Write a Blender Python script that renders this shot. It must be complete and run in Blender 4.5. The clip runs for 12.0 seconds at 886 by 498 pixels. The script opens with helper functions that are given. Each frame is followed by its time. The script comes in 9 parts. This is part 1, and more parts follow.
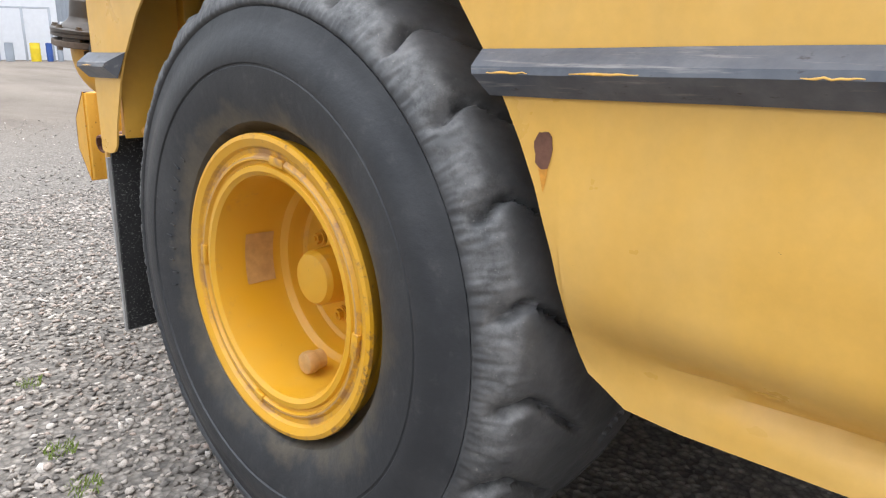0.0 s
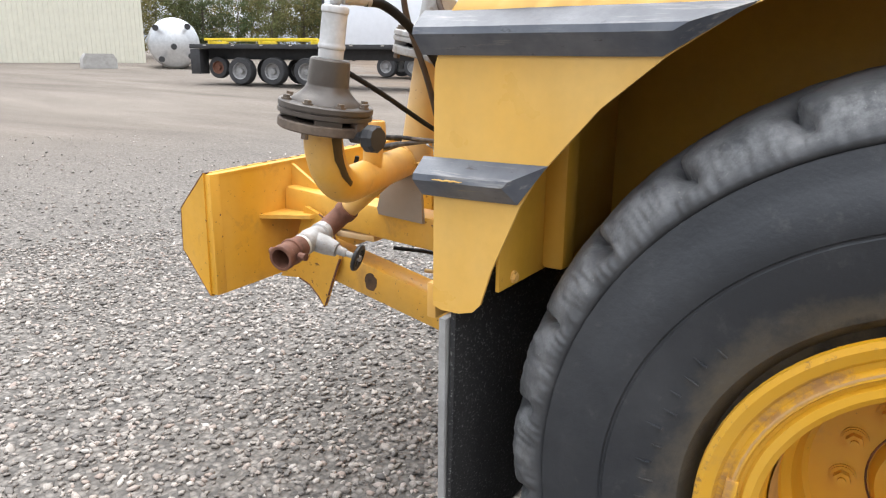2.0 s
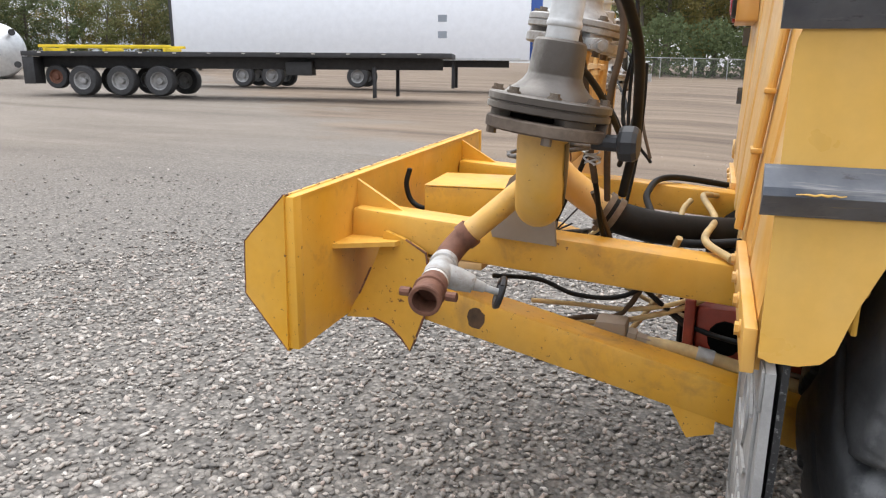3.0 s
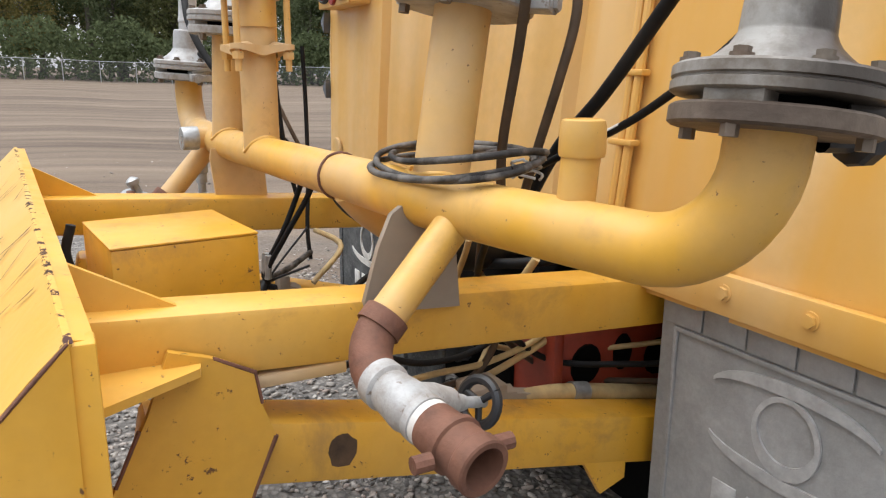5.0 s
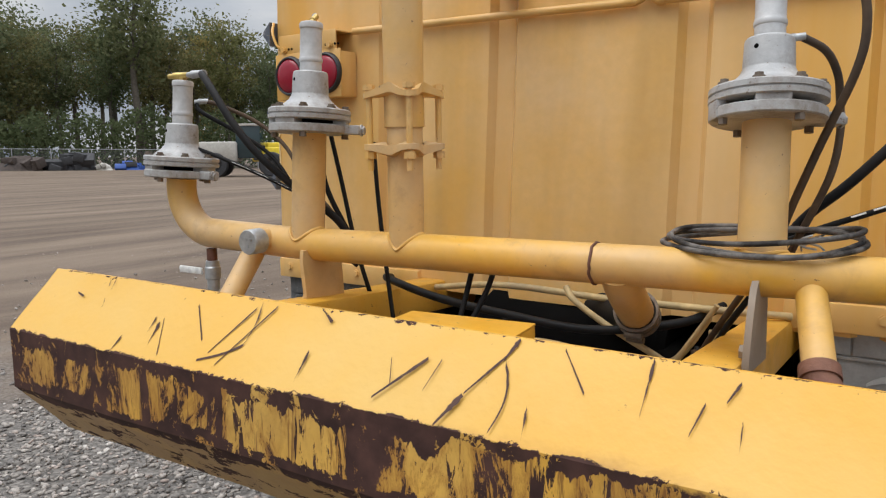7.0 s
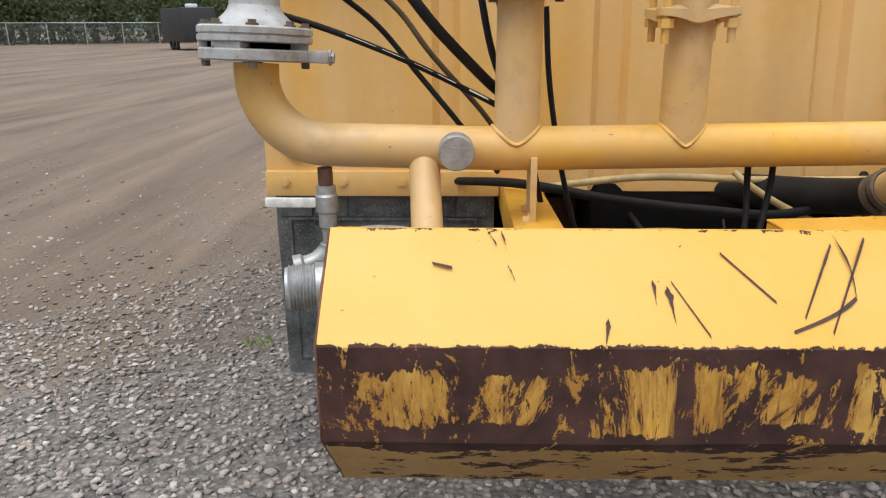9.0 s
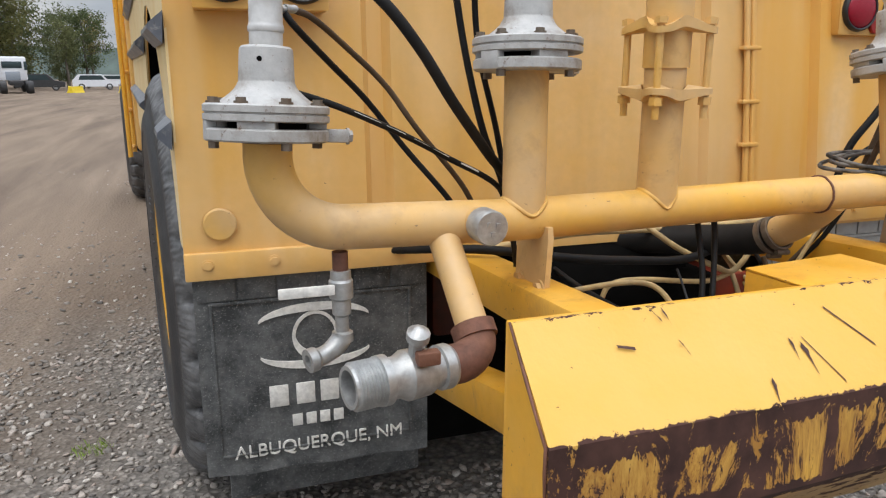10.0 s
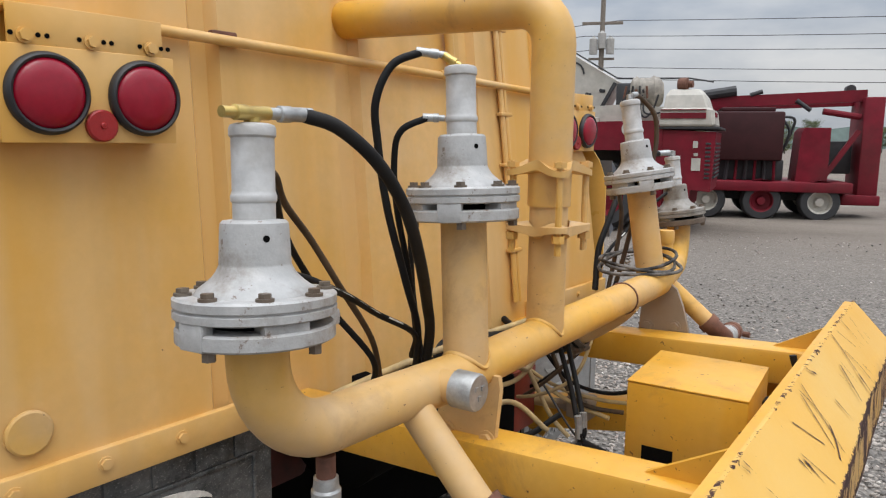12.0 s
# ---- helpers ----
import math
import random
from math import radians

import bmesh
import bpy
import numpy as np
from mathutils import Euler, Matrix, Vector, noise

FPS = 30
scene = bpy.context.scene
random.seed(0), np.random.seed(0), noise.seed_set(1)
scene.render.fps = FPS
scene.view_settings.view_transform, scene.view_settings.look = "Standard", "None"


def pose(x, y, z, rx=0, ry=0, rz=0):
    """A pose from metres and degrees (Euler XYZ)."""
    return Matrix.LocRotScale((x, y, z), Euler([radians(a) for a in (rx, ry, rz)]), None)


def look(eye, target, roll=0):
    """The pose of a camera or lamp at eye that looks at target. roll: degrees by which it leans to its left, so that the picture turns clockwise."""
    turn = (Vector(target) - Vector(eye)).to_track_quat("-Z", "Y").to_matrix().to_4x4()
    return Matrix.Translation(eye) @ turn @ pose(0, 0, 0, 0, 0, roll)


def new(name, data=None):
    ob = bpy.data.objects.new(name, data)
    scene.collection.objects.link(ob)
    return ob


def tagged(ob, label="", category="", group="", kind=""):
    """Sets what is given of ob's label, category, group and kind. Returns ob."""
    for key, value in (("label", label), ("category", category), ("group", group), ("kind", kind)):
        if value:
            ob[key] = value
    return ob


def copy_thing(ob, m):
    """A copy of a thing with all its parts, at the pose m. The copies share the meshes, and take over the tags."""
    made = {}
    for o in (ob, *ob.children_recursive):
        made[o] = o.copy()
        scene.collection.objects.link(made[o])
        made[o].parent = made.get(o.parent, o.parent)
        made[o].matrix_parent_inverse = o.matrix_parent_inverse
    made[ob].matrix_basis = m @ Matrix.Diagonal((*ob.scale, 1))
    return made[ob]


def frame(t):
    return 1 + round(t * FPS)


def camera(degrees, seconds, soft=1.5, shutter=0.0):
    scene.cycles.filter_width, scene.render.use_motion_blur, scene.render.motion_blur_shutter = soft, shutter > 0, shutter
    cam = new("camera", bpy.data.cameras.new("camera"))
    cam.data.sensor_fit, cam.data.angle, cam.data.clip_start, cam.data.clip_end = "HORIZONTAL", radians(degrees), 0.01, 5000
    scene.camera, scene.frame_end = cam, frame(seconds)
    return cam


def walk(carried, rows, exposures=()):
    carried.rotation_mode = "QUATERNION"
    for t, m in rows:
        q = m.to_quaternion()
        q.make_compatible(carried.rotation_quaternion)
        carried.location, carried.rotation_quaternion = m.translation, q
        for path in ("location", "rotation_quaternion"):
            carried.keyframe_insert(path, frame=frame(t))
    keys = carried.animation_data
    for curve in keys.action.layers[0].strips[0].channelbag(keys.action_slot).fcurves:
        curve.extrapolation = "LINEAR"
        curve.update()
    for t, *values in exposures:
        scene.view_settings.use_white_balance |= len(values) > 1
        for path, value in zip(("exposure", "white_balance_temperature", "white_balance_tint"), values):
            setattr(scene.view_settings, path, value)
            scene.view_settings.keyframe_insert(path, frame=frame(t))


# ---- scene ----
PATH = [
    (0.0, (2.051, 2.257, 1.191), (1.3722, 1.5685, 0.9373), 0.26),
    (0.5, (2.114, 1.842, 1.236), (1.4270, 1.1666, 0.9684), 0.31),
    (1.0, (2.126, 1.458, 1.308), (1.4032, 0.8217, 1.0373), 0.36),
    (1.5, (2.195, 1.060, 1.368), (1.4273, 0.4767, 1.1041), 0.43),
    (2.0, (2.338, 0.710, 1.373), (1.5206, 0.1929, 1.1204), 0.53),
    (2.5, (2.355, 0.294, 1.343), (1.4923, -0.1514, 1.1031), 0.60),
    (2.7, (2.364, 0.137, 1.338), (1.4857, -0.2761, 1.0989), 0.54),
    (4.3, (1.918, -0.731, 1.252), (0.9626, -0.5487, 1.0180), 0.29),
    (4.5, (1.869, -0.799, 1.252), (0.9329, -0.5361, 1.0189), 0.27),
    (5.0, (1.637, -0.957, 1.279), (0.7789, -0.4990, 1.0474), 0.35),
    (5.5, (1.546, -1.219, 1.414), (0.7873, -0.5828, 1.2755), 0.57),
    (6.0, (1.411, -1.463, 1.498), (0.7567, -0.7112, 1.4234), -0.66),
    (6.5, (1.155, -1.684, 1.463), (0.5571, -0.8828, 1.4284), -0.59),
    (7.0, (0.926, -1.896, 1.334), (0.3671, -1.0774, 1.1988), -0.83),
    (7.5, (0.619, -1.950, 1.300), (0.1624, -1.1049, 1.0232), -1.12),
    (7.7, (0.477, -1.969, 1.303), (0.0504, -1.1110, 1.0191), -1.12),
    (9.3, (-0.674, -1.938, 1.365), (-0.6150, -0.9860, 1.0652), -0.23),
    (9.5, (-0.781, -1.941, 1.383), (-0.6390, -0.9922, 1.1000), 0.11),
    (10.0, (-1.037, -1.835, 1.390), (-0.7343, -0.9141, 1.1461), 0.11),
    (10.5, (-1.266, -1.756, 1.463), (-0.8418, -0.8722, 1.2635), 0.15),
    (11.0, (-1.422, -1.683, 1.561), (-0.8741, -0.8637, 1.3908), 0.25),
    (11.5, (-1.420, -1.491, 1.586), (-0.7453, -0.7679, 1.4360), 0.25),
    (12.0, (-1.515, -1.322, 1.530), (-0.7388, -0.7092, 1.3812), 0.62),
]
cam = camera(63.14, 12.0, soft=1.2)
walk(cam, [(t, look(e, g, r)) for t, e, g, r in PATH],
     exposures=[(0.0, 0.76), (1.5, 0.82), (2.5, 0.55), (4.5, 0.38), (5.5, 0.22), (6.5, 0.0), (7.5, -0.16), (9.5, 0.12), (12.0, -0.02)])

# ---- light ----
world = bpy.data.worlds.new("overcast_sky")
scene.world = world
world.use_nodes = True
wn, wl = world.node_tree.nodes, world.node_tree.links
wn.clear()
w_out = wn.new("ShaderNodeOutputWorld")
w_bg = wn.new("ShaderNodeBackground")
w_sky = wn.new("ShaderNodeTexSky")
w_sky.sky_type = "NISHITA"
w_sky.sun_disc = False
w_sky.sun_elevation = radians(48)
w_sky.sun_rotation = radians(28)
w_sky.air_density, w_sky.dust_density = 1.0, 3.0
w_co = wn.new("ShaderNodeTexCoord")
w_map = wn.new("ShaderNodeMapping")
w_map.inputs["Scale"].default_value = (1.0, 1.0, 3.2)
w_no = wn.new("ShaderNodeTexNoise")
w_no.inputs["Scale"].default_value = 2.6
w_no.inputs["Detail"].default_value = 7
w_no.inputs["Roughness"].default_value = 0.55
w_rp = wn.new("ShaderNodeValToRGB")
w_rp.color_ramp.elements[0].position, w_rp.color_ramp.elements[0].color = 0.36, (5.0, 5.7, 6.8, 1)
w_rp.color_ramp.elements[1].position, w_rp.color_ramp.elements[1].color = 0.62, (10.0, 10.1, 10.3, 1)
w_mx = wn.new("ShaderNodeMix")
w_mx.data_type = "RGBA"
w_mx.inputs[0].default_value = 0.82
wl.new(w_co.outputs["Generated"], w_map.inputs["Vector"])
wl.new(w_map.outputs["Vector"], w_no.inputs["Vector"])
wl.new(w_no.outputs["Fac"], w_rp.inputs["Fac"])
wl.new(w_sky.outputs["Color"], w_mx.inputs[6])
wl.new(w_rp.outputs["Color"], w_mx.inputs[7])
# an overcast sky is about three times as bright overhead as at the horizon
w_sep = wn.new("ShaderNodeSeparateXYZ")
wl.new(w_co.outputs["Generated"], w_sep.inputs[0])
w_lift = wn.new("ShaderNodeMapRange")
for w_key, w_val in (("From Min", 0.0), ("From Max", 1.0), ("To Min", 0.78), ("To Max", 4.0)):
    w_lift.inputs[w_key].default_value = w_val
w_pow = wn.new("ShaderNodeMath")
w_pow.operation = "POWER"
w_pow.inputs[1].default_value = 1.9
wl.new(w_sep.outputs["Z"], w_pow.inputs[0])
wl.new(w_pow.outputs[0], w_lift.inputs["Value"])
w_mul = wn.new("ShaderNodeVectorMath")
w_mul.operation = "SCALE"
wl.new(w_mx.outputs[2], w_mul.inputs[0])
wl.new(w_lift.outputs["Result"], w_mul.inputs["Scale"])
wl.new(w_mul.outputs["Vector"], w_bg.inputs["Color"])
w_bg.inputs["Strength"].default_value = 0.092
wl.new(w_bg.outputs["Background"], w_out.inputs["Surface"])

sun = new("sun", bpy.data.lights.new("sun", "SUN"))
sun.data.energy, sun.data.angle, sun.data.color = 1.25, radians(40), (1.0, 0.96, 0.9)
sun.matrix_world = look((0, 0, 0), (0.22, 0.42, -1.0))

# ---- materials ----
class Net:
    """A short way to wire a node material."""

    def __init__(self, name, rough=0.5, metal=0.0):
        self.m = bpy.data.materials.new(name)
        self.m.use_nodes = True
        self.n, self.l = self.m.node_tree.nodes, self.m.node_tree.links
        self.b = self.n["Principled BSDF"]
        self.b.inputs["Roughness"].default_value, self.b.inputs["Metallic"].default_value = rough, metal
        self.co = self.n.new("ShaderNodeTexCoord").outputs["Object"]

    def put(self, sock, v):
        if isinstance(v, (int, float)):
            sock.default_value = v
        elif isinstance(v, tuple):
            sock.default_value = v if len(v) == 4 or sock.type == "VECTOR" else (*v, 1)
        else:
            self.l.new(v, sock)

    def map(self, scale=(1, 1, 1), rot=(0, 0, 0)):
        n = self.n.new("ShaderNodeMapping")
        n.inputs["Scale"].default_value, n.inputs["Rotation"].default_value = scale, rot
        self.l.new(self.co, n.inputs["Vector"])
        return n.outputs["Vector"]

    def noise(self, scale, detail=4, rough=0.55, vec=None, warp=0.0):
        n = self.n.new("ShaderNodeTexNoise")
        n.inputs["Scale"].default_value, n.inputs["Detail"].default_value = scale, detail
        n.inputs["Roughness"].default_value, n.inputs["Distortion"].default_value = rough, warp
        self.l.new(vec or self.co, n.inputs["Vector"])
        return n.outputs["Fac"]

    def cells(self, scale, vec=None, out="Color", feature="F1"):
        n = self.n.new("ShaderNodeTexVoronoi")
        n.feature = feature
        n.inputs["Scale"].default_value = scale
        self.l.new(vec or self.co, n.inputs["Vector"])
        return n.outputs[out]

    def ramp(self, fac, *stops):
        n = self.n.new("ShaderNodeValToRGB")
        e = n.color_ramp.elements
        while len(e) < len(stops):
            e.new(0.5)
        for q, (p, c) in zip(e, stops):
            q.position, q.color = p, (c, c, c, 1) if isinstance(c, (int, float)) else (*c, 1)
        self.put(n.inputs["Fac"], fac)
        return n.outputs["Color"]

    def mix(self, fac, a, b, how="MIX"):
        n = self.n.new("ShaderNodeMix")
        n.data_type, n.blend_type = "RGBA", how
        self.put(n.inputs[0], fac), self.put(n.inputs[6], a), self.put(n.inputs[7], b)
        return n.outputs[2]

    def math(self, op, a, b=0.0, c=0.0):
        n = self.n.new("ShaderNodeMath")
        n.operation = op
        for s, v in zip(n.inputs, (a, b, c)):
            self.put(s, v)
        return n.outputs[0]

    def xyz(self):
        n = self.n.new("ShaderNodeSeparateXYZ")
        self.l.new(self.co, n.inputs[0])
        return n.outputs

    def done(self, color, rough=None, bump=None, strength=0.2, dist=0.01, spec=None):
        self.put(self.b.inputs["Base Color"], color)
        if rough is not None:
            self.put(self.b.inputs["Roughness"], rough)
        if spec is not None:
            self.b.inputs["Specular IOR Level"].default_value = spec
        if bump is not None:
            n = self.n.new("ShaderNodeBump")
            n.inputs["Strength"].default_value, n.inputs["Distance"].default_value = strength, dist
            self.put(n.inputs["Height"], bump)
            self.l.new(n.outputs["Normal"], self.b.inputs["Normal"])
        return self.m


RUST = (0.075, 0.028, 0.017)


def paint(name, c, faded, fade=0.5, rust=0.0, rough=0.4, streak=0.0, grime=0.0, dirt_or_shade=None):
    """Old machine paint: sun-faded patches, runs, small chips down to rust."""
    k = Net(name, rough)
    big = k.ramp(k.noise(2.3, 5, 0.6), (0.5 - 0.25 * fade, 0.0), (0.95 - 0.25 * fade, 1.0))
    col = k.mix(big, c, faded)
    fine = k.ramp(k.noise(38, 4, 0.6), (0.3, 0.95), (0.7, 1.03))
    col = k.mix(1.0, col, fine, "MULTIPLY")
    if streak:
        run = k.ramp(k.noise(7, 3, 0.5, k.map((1, 1, 0.06))), (0.45, 0.0), (0.75, streak))
        col = k.mix(run, col, tuple(0.6 * q for q in c))
        wash = k.ramp(k.noise(4.2, 4, 0.55, k.map((1, 1, 0.045)), 0.5), (0.50, 0.0), (0.70, min(1.0, 1.8 * streak)))
        col = k.mix(wash, col, tuple(0.35 * q + 0.65 * p for q, p in zip(c, faded)))
        tint = k.ramp(k.noise(2.8, 4, 0.55, k.map((1, 1, 0.10)), 0.8), (0.52, 0.0), (0.72, min(1.0, 2.2 * streak)))
        col = k.mix(tint, col, (c[0] * 0.96, c[1] * 0.90, c[2] * 0.70))
    if rust:
        chip = k.ramp(k.noise(46, 6, 0.72), (0.735 - 0.09 * rust, 0.0), (0.755 - 0.09 * rust, 0.9))
        col = k.mix(chip, col, RUST)
    if grime:
        soil = k.ramp(k.noise(5.5, 7, 0.68, None, 0.4), (0.56, 0.0), (0.72, grime))
        col = k.mix(soil, col, (0.20, 0.115, 0.055))
        speck = k.ramp(k.noise(95, 3, 0.6), (0.70, 0.0), (0.74, 0.8))
        col = k.mix(speck, col, (0.11, 0.055, 0.03))
    # streaky brown band: the dent's shading painted in together with grime
    if dirt_or_shade:
        p = k.xyz()
        off = k.math("ABSOLUTE", k.math("SUBTRACT", k.math("ADD", p[2], k.math("MULTIPLY", k.math("SUBTRACT", k.noise(3, 5, 0.6, k.map((1, 0.5, 1))), 0.5), 0.05)), dirt_or_shade[1]))
        dent_shade = k.math("MULTIPLY", k.ramp(off, (0.008, 0.75), (0.034, 0.0)), k.ramp(p[1], (dirt_or_shade[0], 0.0), (dirt_or_shade[0] + 0.10, 1.0)))
        col = k.mix(k.math("MULTIPLY", dent_shade, k.ramp(k.noise(9, 6, 0.7, k.map((1, 0.2, 1))), (0.25, 0.35), (0.6, 1.0))), col, (0.20, 0.115, 0.055))
    rg = k.ramp(k.noise(9, 4), (0.3, rough - 0.08), (0.7, rough + 0.14))
    return k.done(col, rg, k.noise(5, 3), 0.05, 0.01)


def plain(name, c, rough=0.5, metal=0.0, vary=0.15, scale=20.0, bump=0.1, dirt=None, dirty=0.4, spec=None):
    k = Net(name, rough, metal)
    v = k.ramp(k.noise(scale, 5, 0.6), (0.3, 1 - vary), (0.7, 1 + vary))
    col = k.mix(1.0, c, v, "MULTIPLY")
    if dirt:
        col = k.mix(k.ramp(k.noise(scale * 0.22, 5, 0.65), (0.42, 0.0), (0.72, dirty)), col, dirt)
    return k.done(col, None, k.noise(scale * 3, 4), bump, 0.004, spec)


M_BODY = paint("body_paint", (0.71, 0.395, 0.086), (0.71, 0.49, 0.25), 0.72, 0.10, 0.36, 0.42)
M_SIDE = paint("side_paint", (0.73, 0.42, 0.085), (0.74, 0.49, 0.17), 0.5, 0.15, 0.33, 0.2, 0.0, (1.76, 0.850))
# side paint paled to cream: the left side's brighter skylight is in the colour
M_SIDE_LIT = paint("sky_lit_side_paint", (0.79, 0.58, 0.27), (0.80, 0.67, 0.43), 0.6, 0.15, 0.4, 0.2)
M_PIPE = paint("pipe_paint", (0.69, 0.375, 0.045), (0.52, 0.40, 0.28), 0.58, 0.45, 0.42, 0.0, 0.45)
M_RISER = paint("riser_paint", (0.66, 0.385, 0.10), (0.52, 0.405, 0.28), 0.8, 0.35, 0.48, 0.0, 0.4)


def wheel_material():
    """Yellow wheel paint, rubbed to brown primer along the lock rings and the flange's edge."""
    k = Net("wheel_paint", 0.34)
    col = k.mix(k.ramp(k.noise(4, 5), (0.35, 0.0), (0.75, 1.0)), (0.66, 0.335, 0.014), (0.62, 0.34, 0.040))
    p = k.xyz()
    rad = k.math("SQRT", k.math("ADD", k.math("MULTIPLY", p[1], p[1]), k.math("MULTIPLY", p[2], p[2])))
    ring = k.ramp(rad, (0.296, 0.0), (0.302, 1.0), (0.322, 1.0), (0.330, 0.0))
    lip = k.ramp(rad, (0.343, 0.0), (0.347, 1.0))
    rub = k.ramp(k.noise(9, 7, 0.72, None, 0.3), (0.46, 0.0), (0.56, 0.85))
    nick = k.ramp(k.noise(26, 6, 0.75), (0.54, 0.0), (0.62, 0.8))
    col = k.mix(k.math("MULTIPLY", ring, rub), col, (0.33, 0.17, 0.075))
    col = k.mix(k.math("MULTIPLY", lip, nick), col, (0.22, 0.11, 0.05))
    chip = k.ramp(k.noise(46, 6, 0.72), (0.69, 0.0), (0.71, 0.9))
    col = k.mix(chip, col, RUST)
    fade = k.ramp(k.noise(14, 6, 0.7), (0.60, 0.0), (0.74, 0.45))
    col = k.mix(fade, col, (0.42, 0.24, 0.08))
    return k.done(col, k.ramp(k.noise(9, 4), (0.3, 0.28), (0.7, 0.46)), k.noise(18, 4), 0.08, 0.006)


M_WHEEL = wheel_material()
M_WHEEL_WORN = plain("rubbed_wheel_paint", (0.50, 0.29, 0.105), 0.5, 0, 0.2, 30, 0.1, (0.40, 0.225, 0.10), 0.5)
M_FRAME = paint("frame_paint", (0.68, 0.34, 0.022), (0.66, 0.40, 0.10), 0.5, 0.95, 0.4, 0.25, 0.5)
# body yellow taken darker for the shade in the wheel well
M_WELL = paint("shaded_well_paint", (0.58, 0.31, 0.028), (0.46, 0.27, 0.055), 0.6, 0.3, 0.55, 0.3)
def trim_material():
    """Dark ridge paint, scraped along its length to grey primer and yellow."""
    k = Net("scuffed_dark_trim", 0.42)
    col = k.mix(k.ramp(k.noise(14, 5, 0.6), (0.35, 0.0), (0.7, 1.0)), (0.075, 0.085, 0.105), (0.135, 0.145, 0.165))
    rub = k.noise(34, 6, 0.7, k.map((1, 0.07, 1)))
    col = k.mix(k.ramp(rub, (0.55, 0.0), (0.66, 0.8)), col, (0.30, 0.29, 0.28))
    bare = k.ramp(k.noise(22, 5, 0.65, k.map((1, 0.05, 1))), (0.635, 0.0), (0.665, 0.85))
    col = k.mix(bare, col, (0.50, 0.33, 0.07))
    pit = k.ramp(k.noise(70, 5, 0.7, k.map((1, 0.4, 1))), (0.62, 0.0), (0.70, 0.7))
    return k.done(k.mix(pit, col, (0.03, 0.028, 0.026)), None, k.noise(60, 5), 0.2, 0.004)


M_TRIM = trim_material()
def valve_material():
    """Grey valve paint: pale rubbed spots, brown grime in patches, rust specks."""
    k = Net("grey_valve_paint", 0.5, 0.1)
    col = k.mix(k.ramp(k.noise(24, 6, 0.7), (0.32, 0.0), (0.68, 1.0)), (0.345, 0.345, 0.34), (0.47, 0.468, 0.46))
    col = k.mix(k.ramp(k.noise(8, 7, 0.72), (0.46, 0.0), (0.66, 0.8)), col, (0.185, 0.145, 0.105))
    col = k.mix(k.ramp(k.noise(60, 5, 0.7), (0.62, 0.0), (0.68, 0.75)), col, (0.14, 0.085, 0.05))
    return k.done(col, k.ramp(k.noise(14, 4), (0.3, 0.42), (0.7, 0.62)), k.noise(90, 4), 0.25, 0.004)


M_VALVE = valve_material()
M_VALVE_TOP = plain("white_grey_cylinder_paint", (0.50, 0.50, 0.495), 0.45, 0.1, 0.15, 30, 0.15, (0.22, 0.18, 0.14), 0.7)
def oily_valve():
    """Grey valve paint under brown grime, with black oil run down one side."""
    k = Net("oily_valve_paint", 0.5, 0.1)
    col = k.mix(k.ramp(k.noise(11, 6, 0.7), (0.40, 0.0), (0.62, 0.85)), (0.30, 0.285, 0.26), (0.125, 0.098, 0.072))
    p = k.xyz()
    lean = k.math("ADD", k.math("MULTIPLY", p[0], 5.5), k.math("MULTIPLY", p[1], 8.0))
    wet = k.ramp(k.math("ADD", lean, k.math("MULTIPLY", k.noise(9, 6, 0.7, k.map((1, 1, 0.4))), 1.3)), (0.42, 0.0), (0.85, 0.9))
    col = k.mix(wet, col, (0.050, 0.038, 0.029))
    return k.done(col, k.ramp(wet, (0.0, 0.58), (1.0, 0.36)), k.noise(70, 5), 0.2, 0.004)


M_VALVE_MID = oily_valve()
M_VALVE_OLD = plain("dirty_valve_paint", (0.155, 0.118, 0.088), 0.7, 0.1, 0.35, 30, 0.25, (0.050, 0.031, 0.021), 0.95)
M_ZINC = plain("galvanised_steel", (0.42, 0.43, 0.43), 0.42, 0.6, 0.2, 60, 0.2, (0.25, 0.23, 0.2), 0.4)
M_BOLT = plain("dull_bolt_steel", (0.17, 0.14, 0.11), 0.55, 0.5, 0.2, 60, 0.1, (0.12, 0.06, 0.03), 0.6)
M_RUST = plain("rusty_iron", (0.13, 0.055, 0.035), 0.75, 0.1, 0.35, 40, 0.3, (0.26, 0.12, 0.07), 0.6)
M_HOSE = plain("black_hose_rubber", (0.007, 0.007, 0.0075), 0.6, 0, 0.2, 30, 0.1, (0.06, 0.052, 0.045), 0.22, 0.2)
M_HOSE_WORN = plain("dusty_coiled_hose", (0.035, 0.032, 0.030), 0.65, 0, 0.5, 60, 0.15, (0.27, 0.245, 0.22), 1.0, 0.2)
M_HOSE_TAN = plain("dusty_hose_rubber", (0.085, 0.055, 0.033), 0.65, 0, 0.25, 25, 0.1, (0.03, 0.026, 0.023), 0.7, 0.25)
M_HOSE_PALE = plain("overpainted_hose", (0.50, 0.36, 0.16), 0.6, 0, 0.25, 25, 0.1, (0.25, 0.2, 0.14), 0.6)
M_BLACK = plain("black_plastic", (0.02, 0.02, 0.022), 0.5, 0, 0.2, 30, 0.1)
# near-black that holds the shade of hollows, holes and the underside
M_DARK = plain("near_black_shade", (0.0042, 0.004, 0.0038), 0.9, 0, 0.3, 10, 0.2, None, 0.4, 0.06)
M_RED = plain("red_gearbox_paint", (0.26, 0.034, 0.014), 0.5, 0, 0.25, 12, 0.1, (0.05, 0.04, 0.03), 0.5)
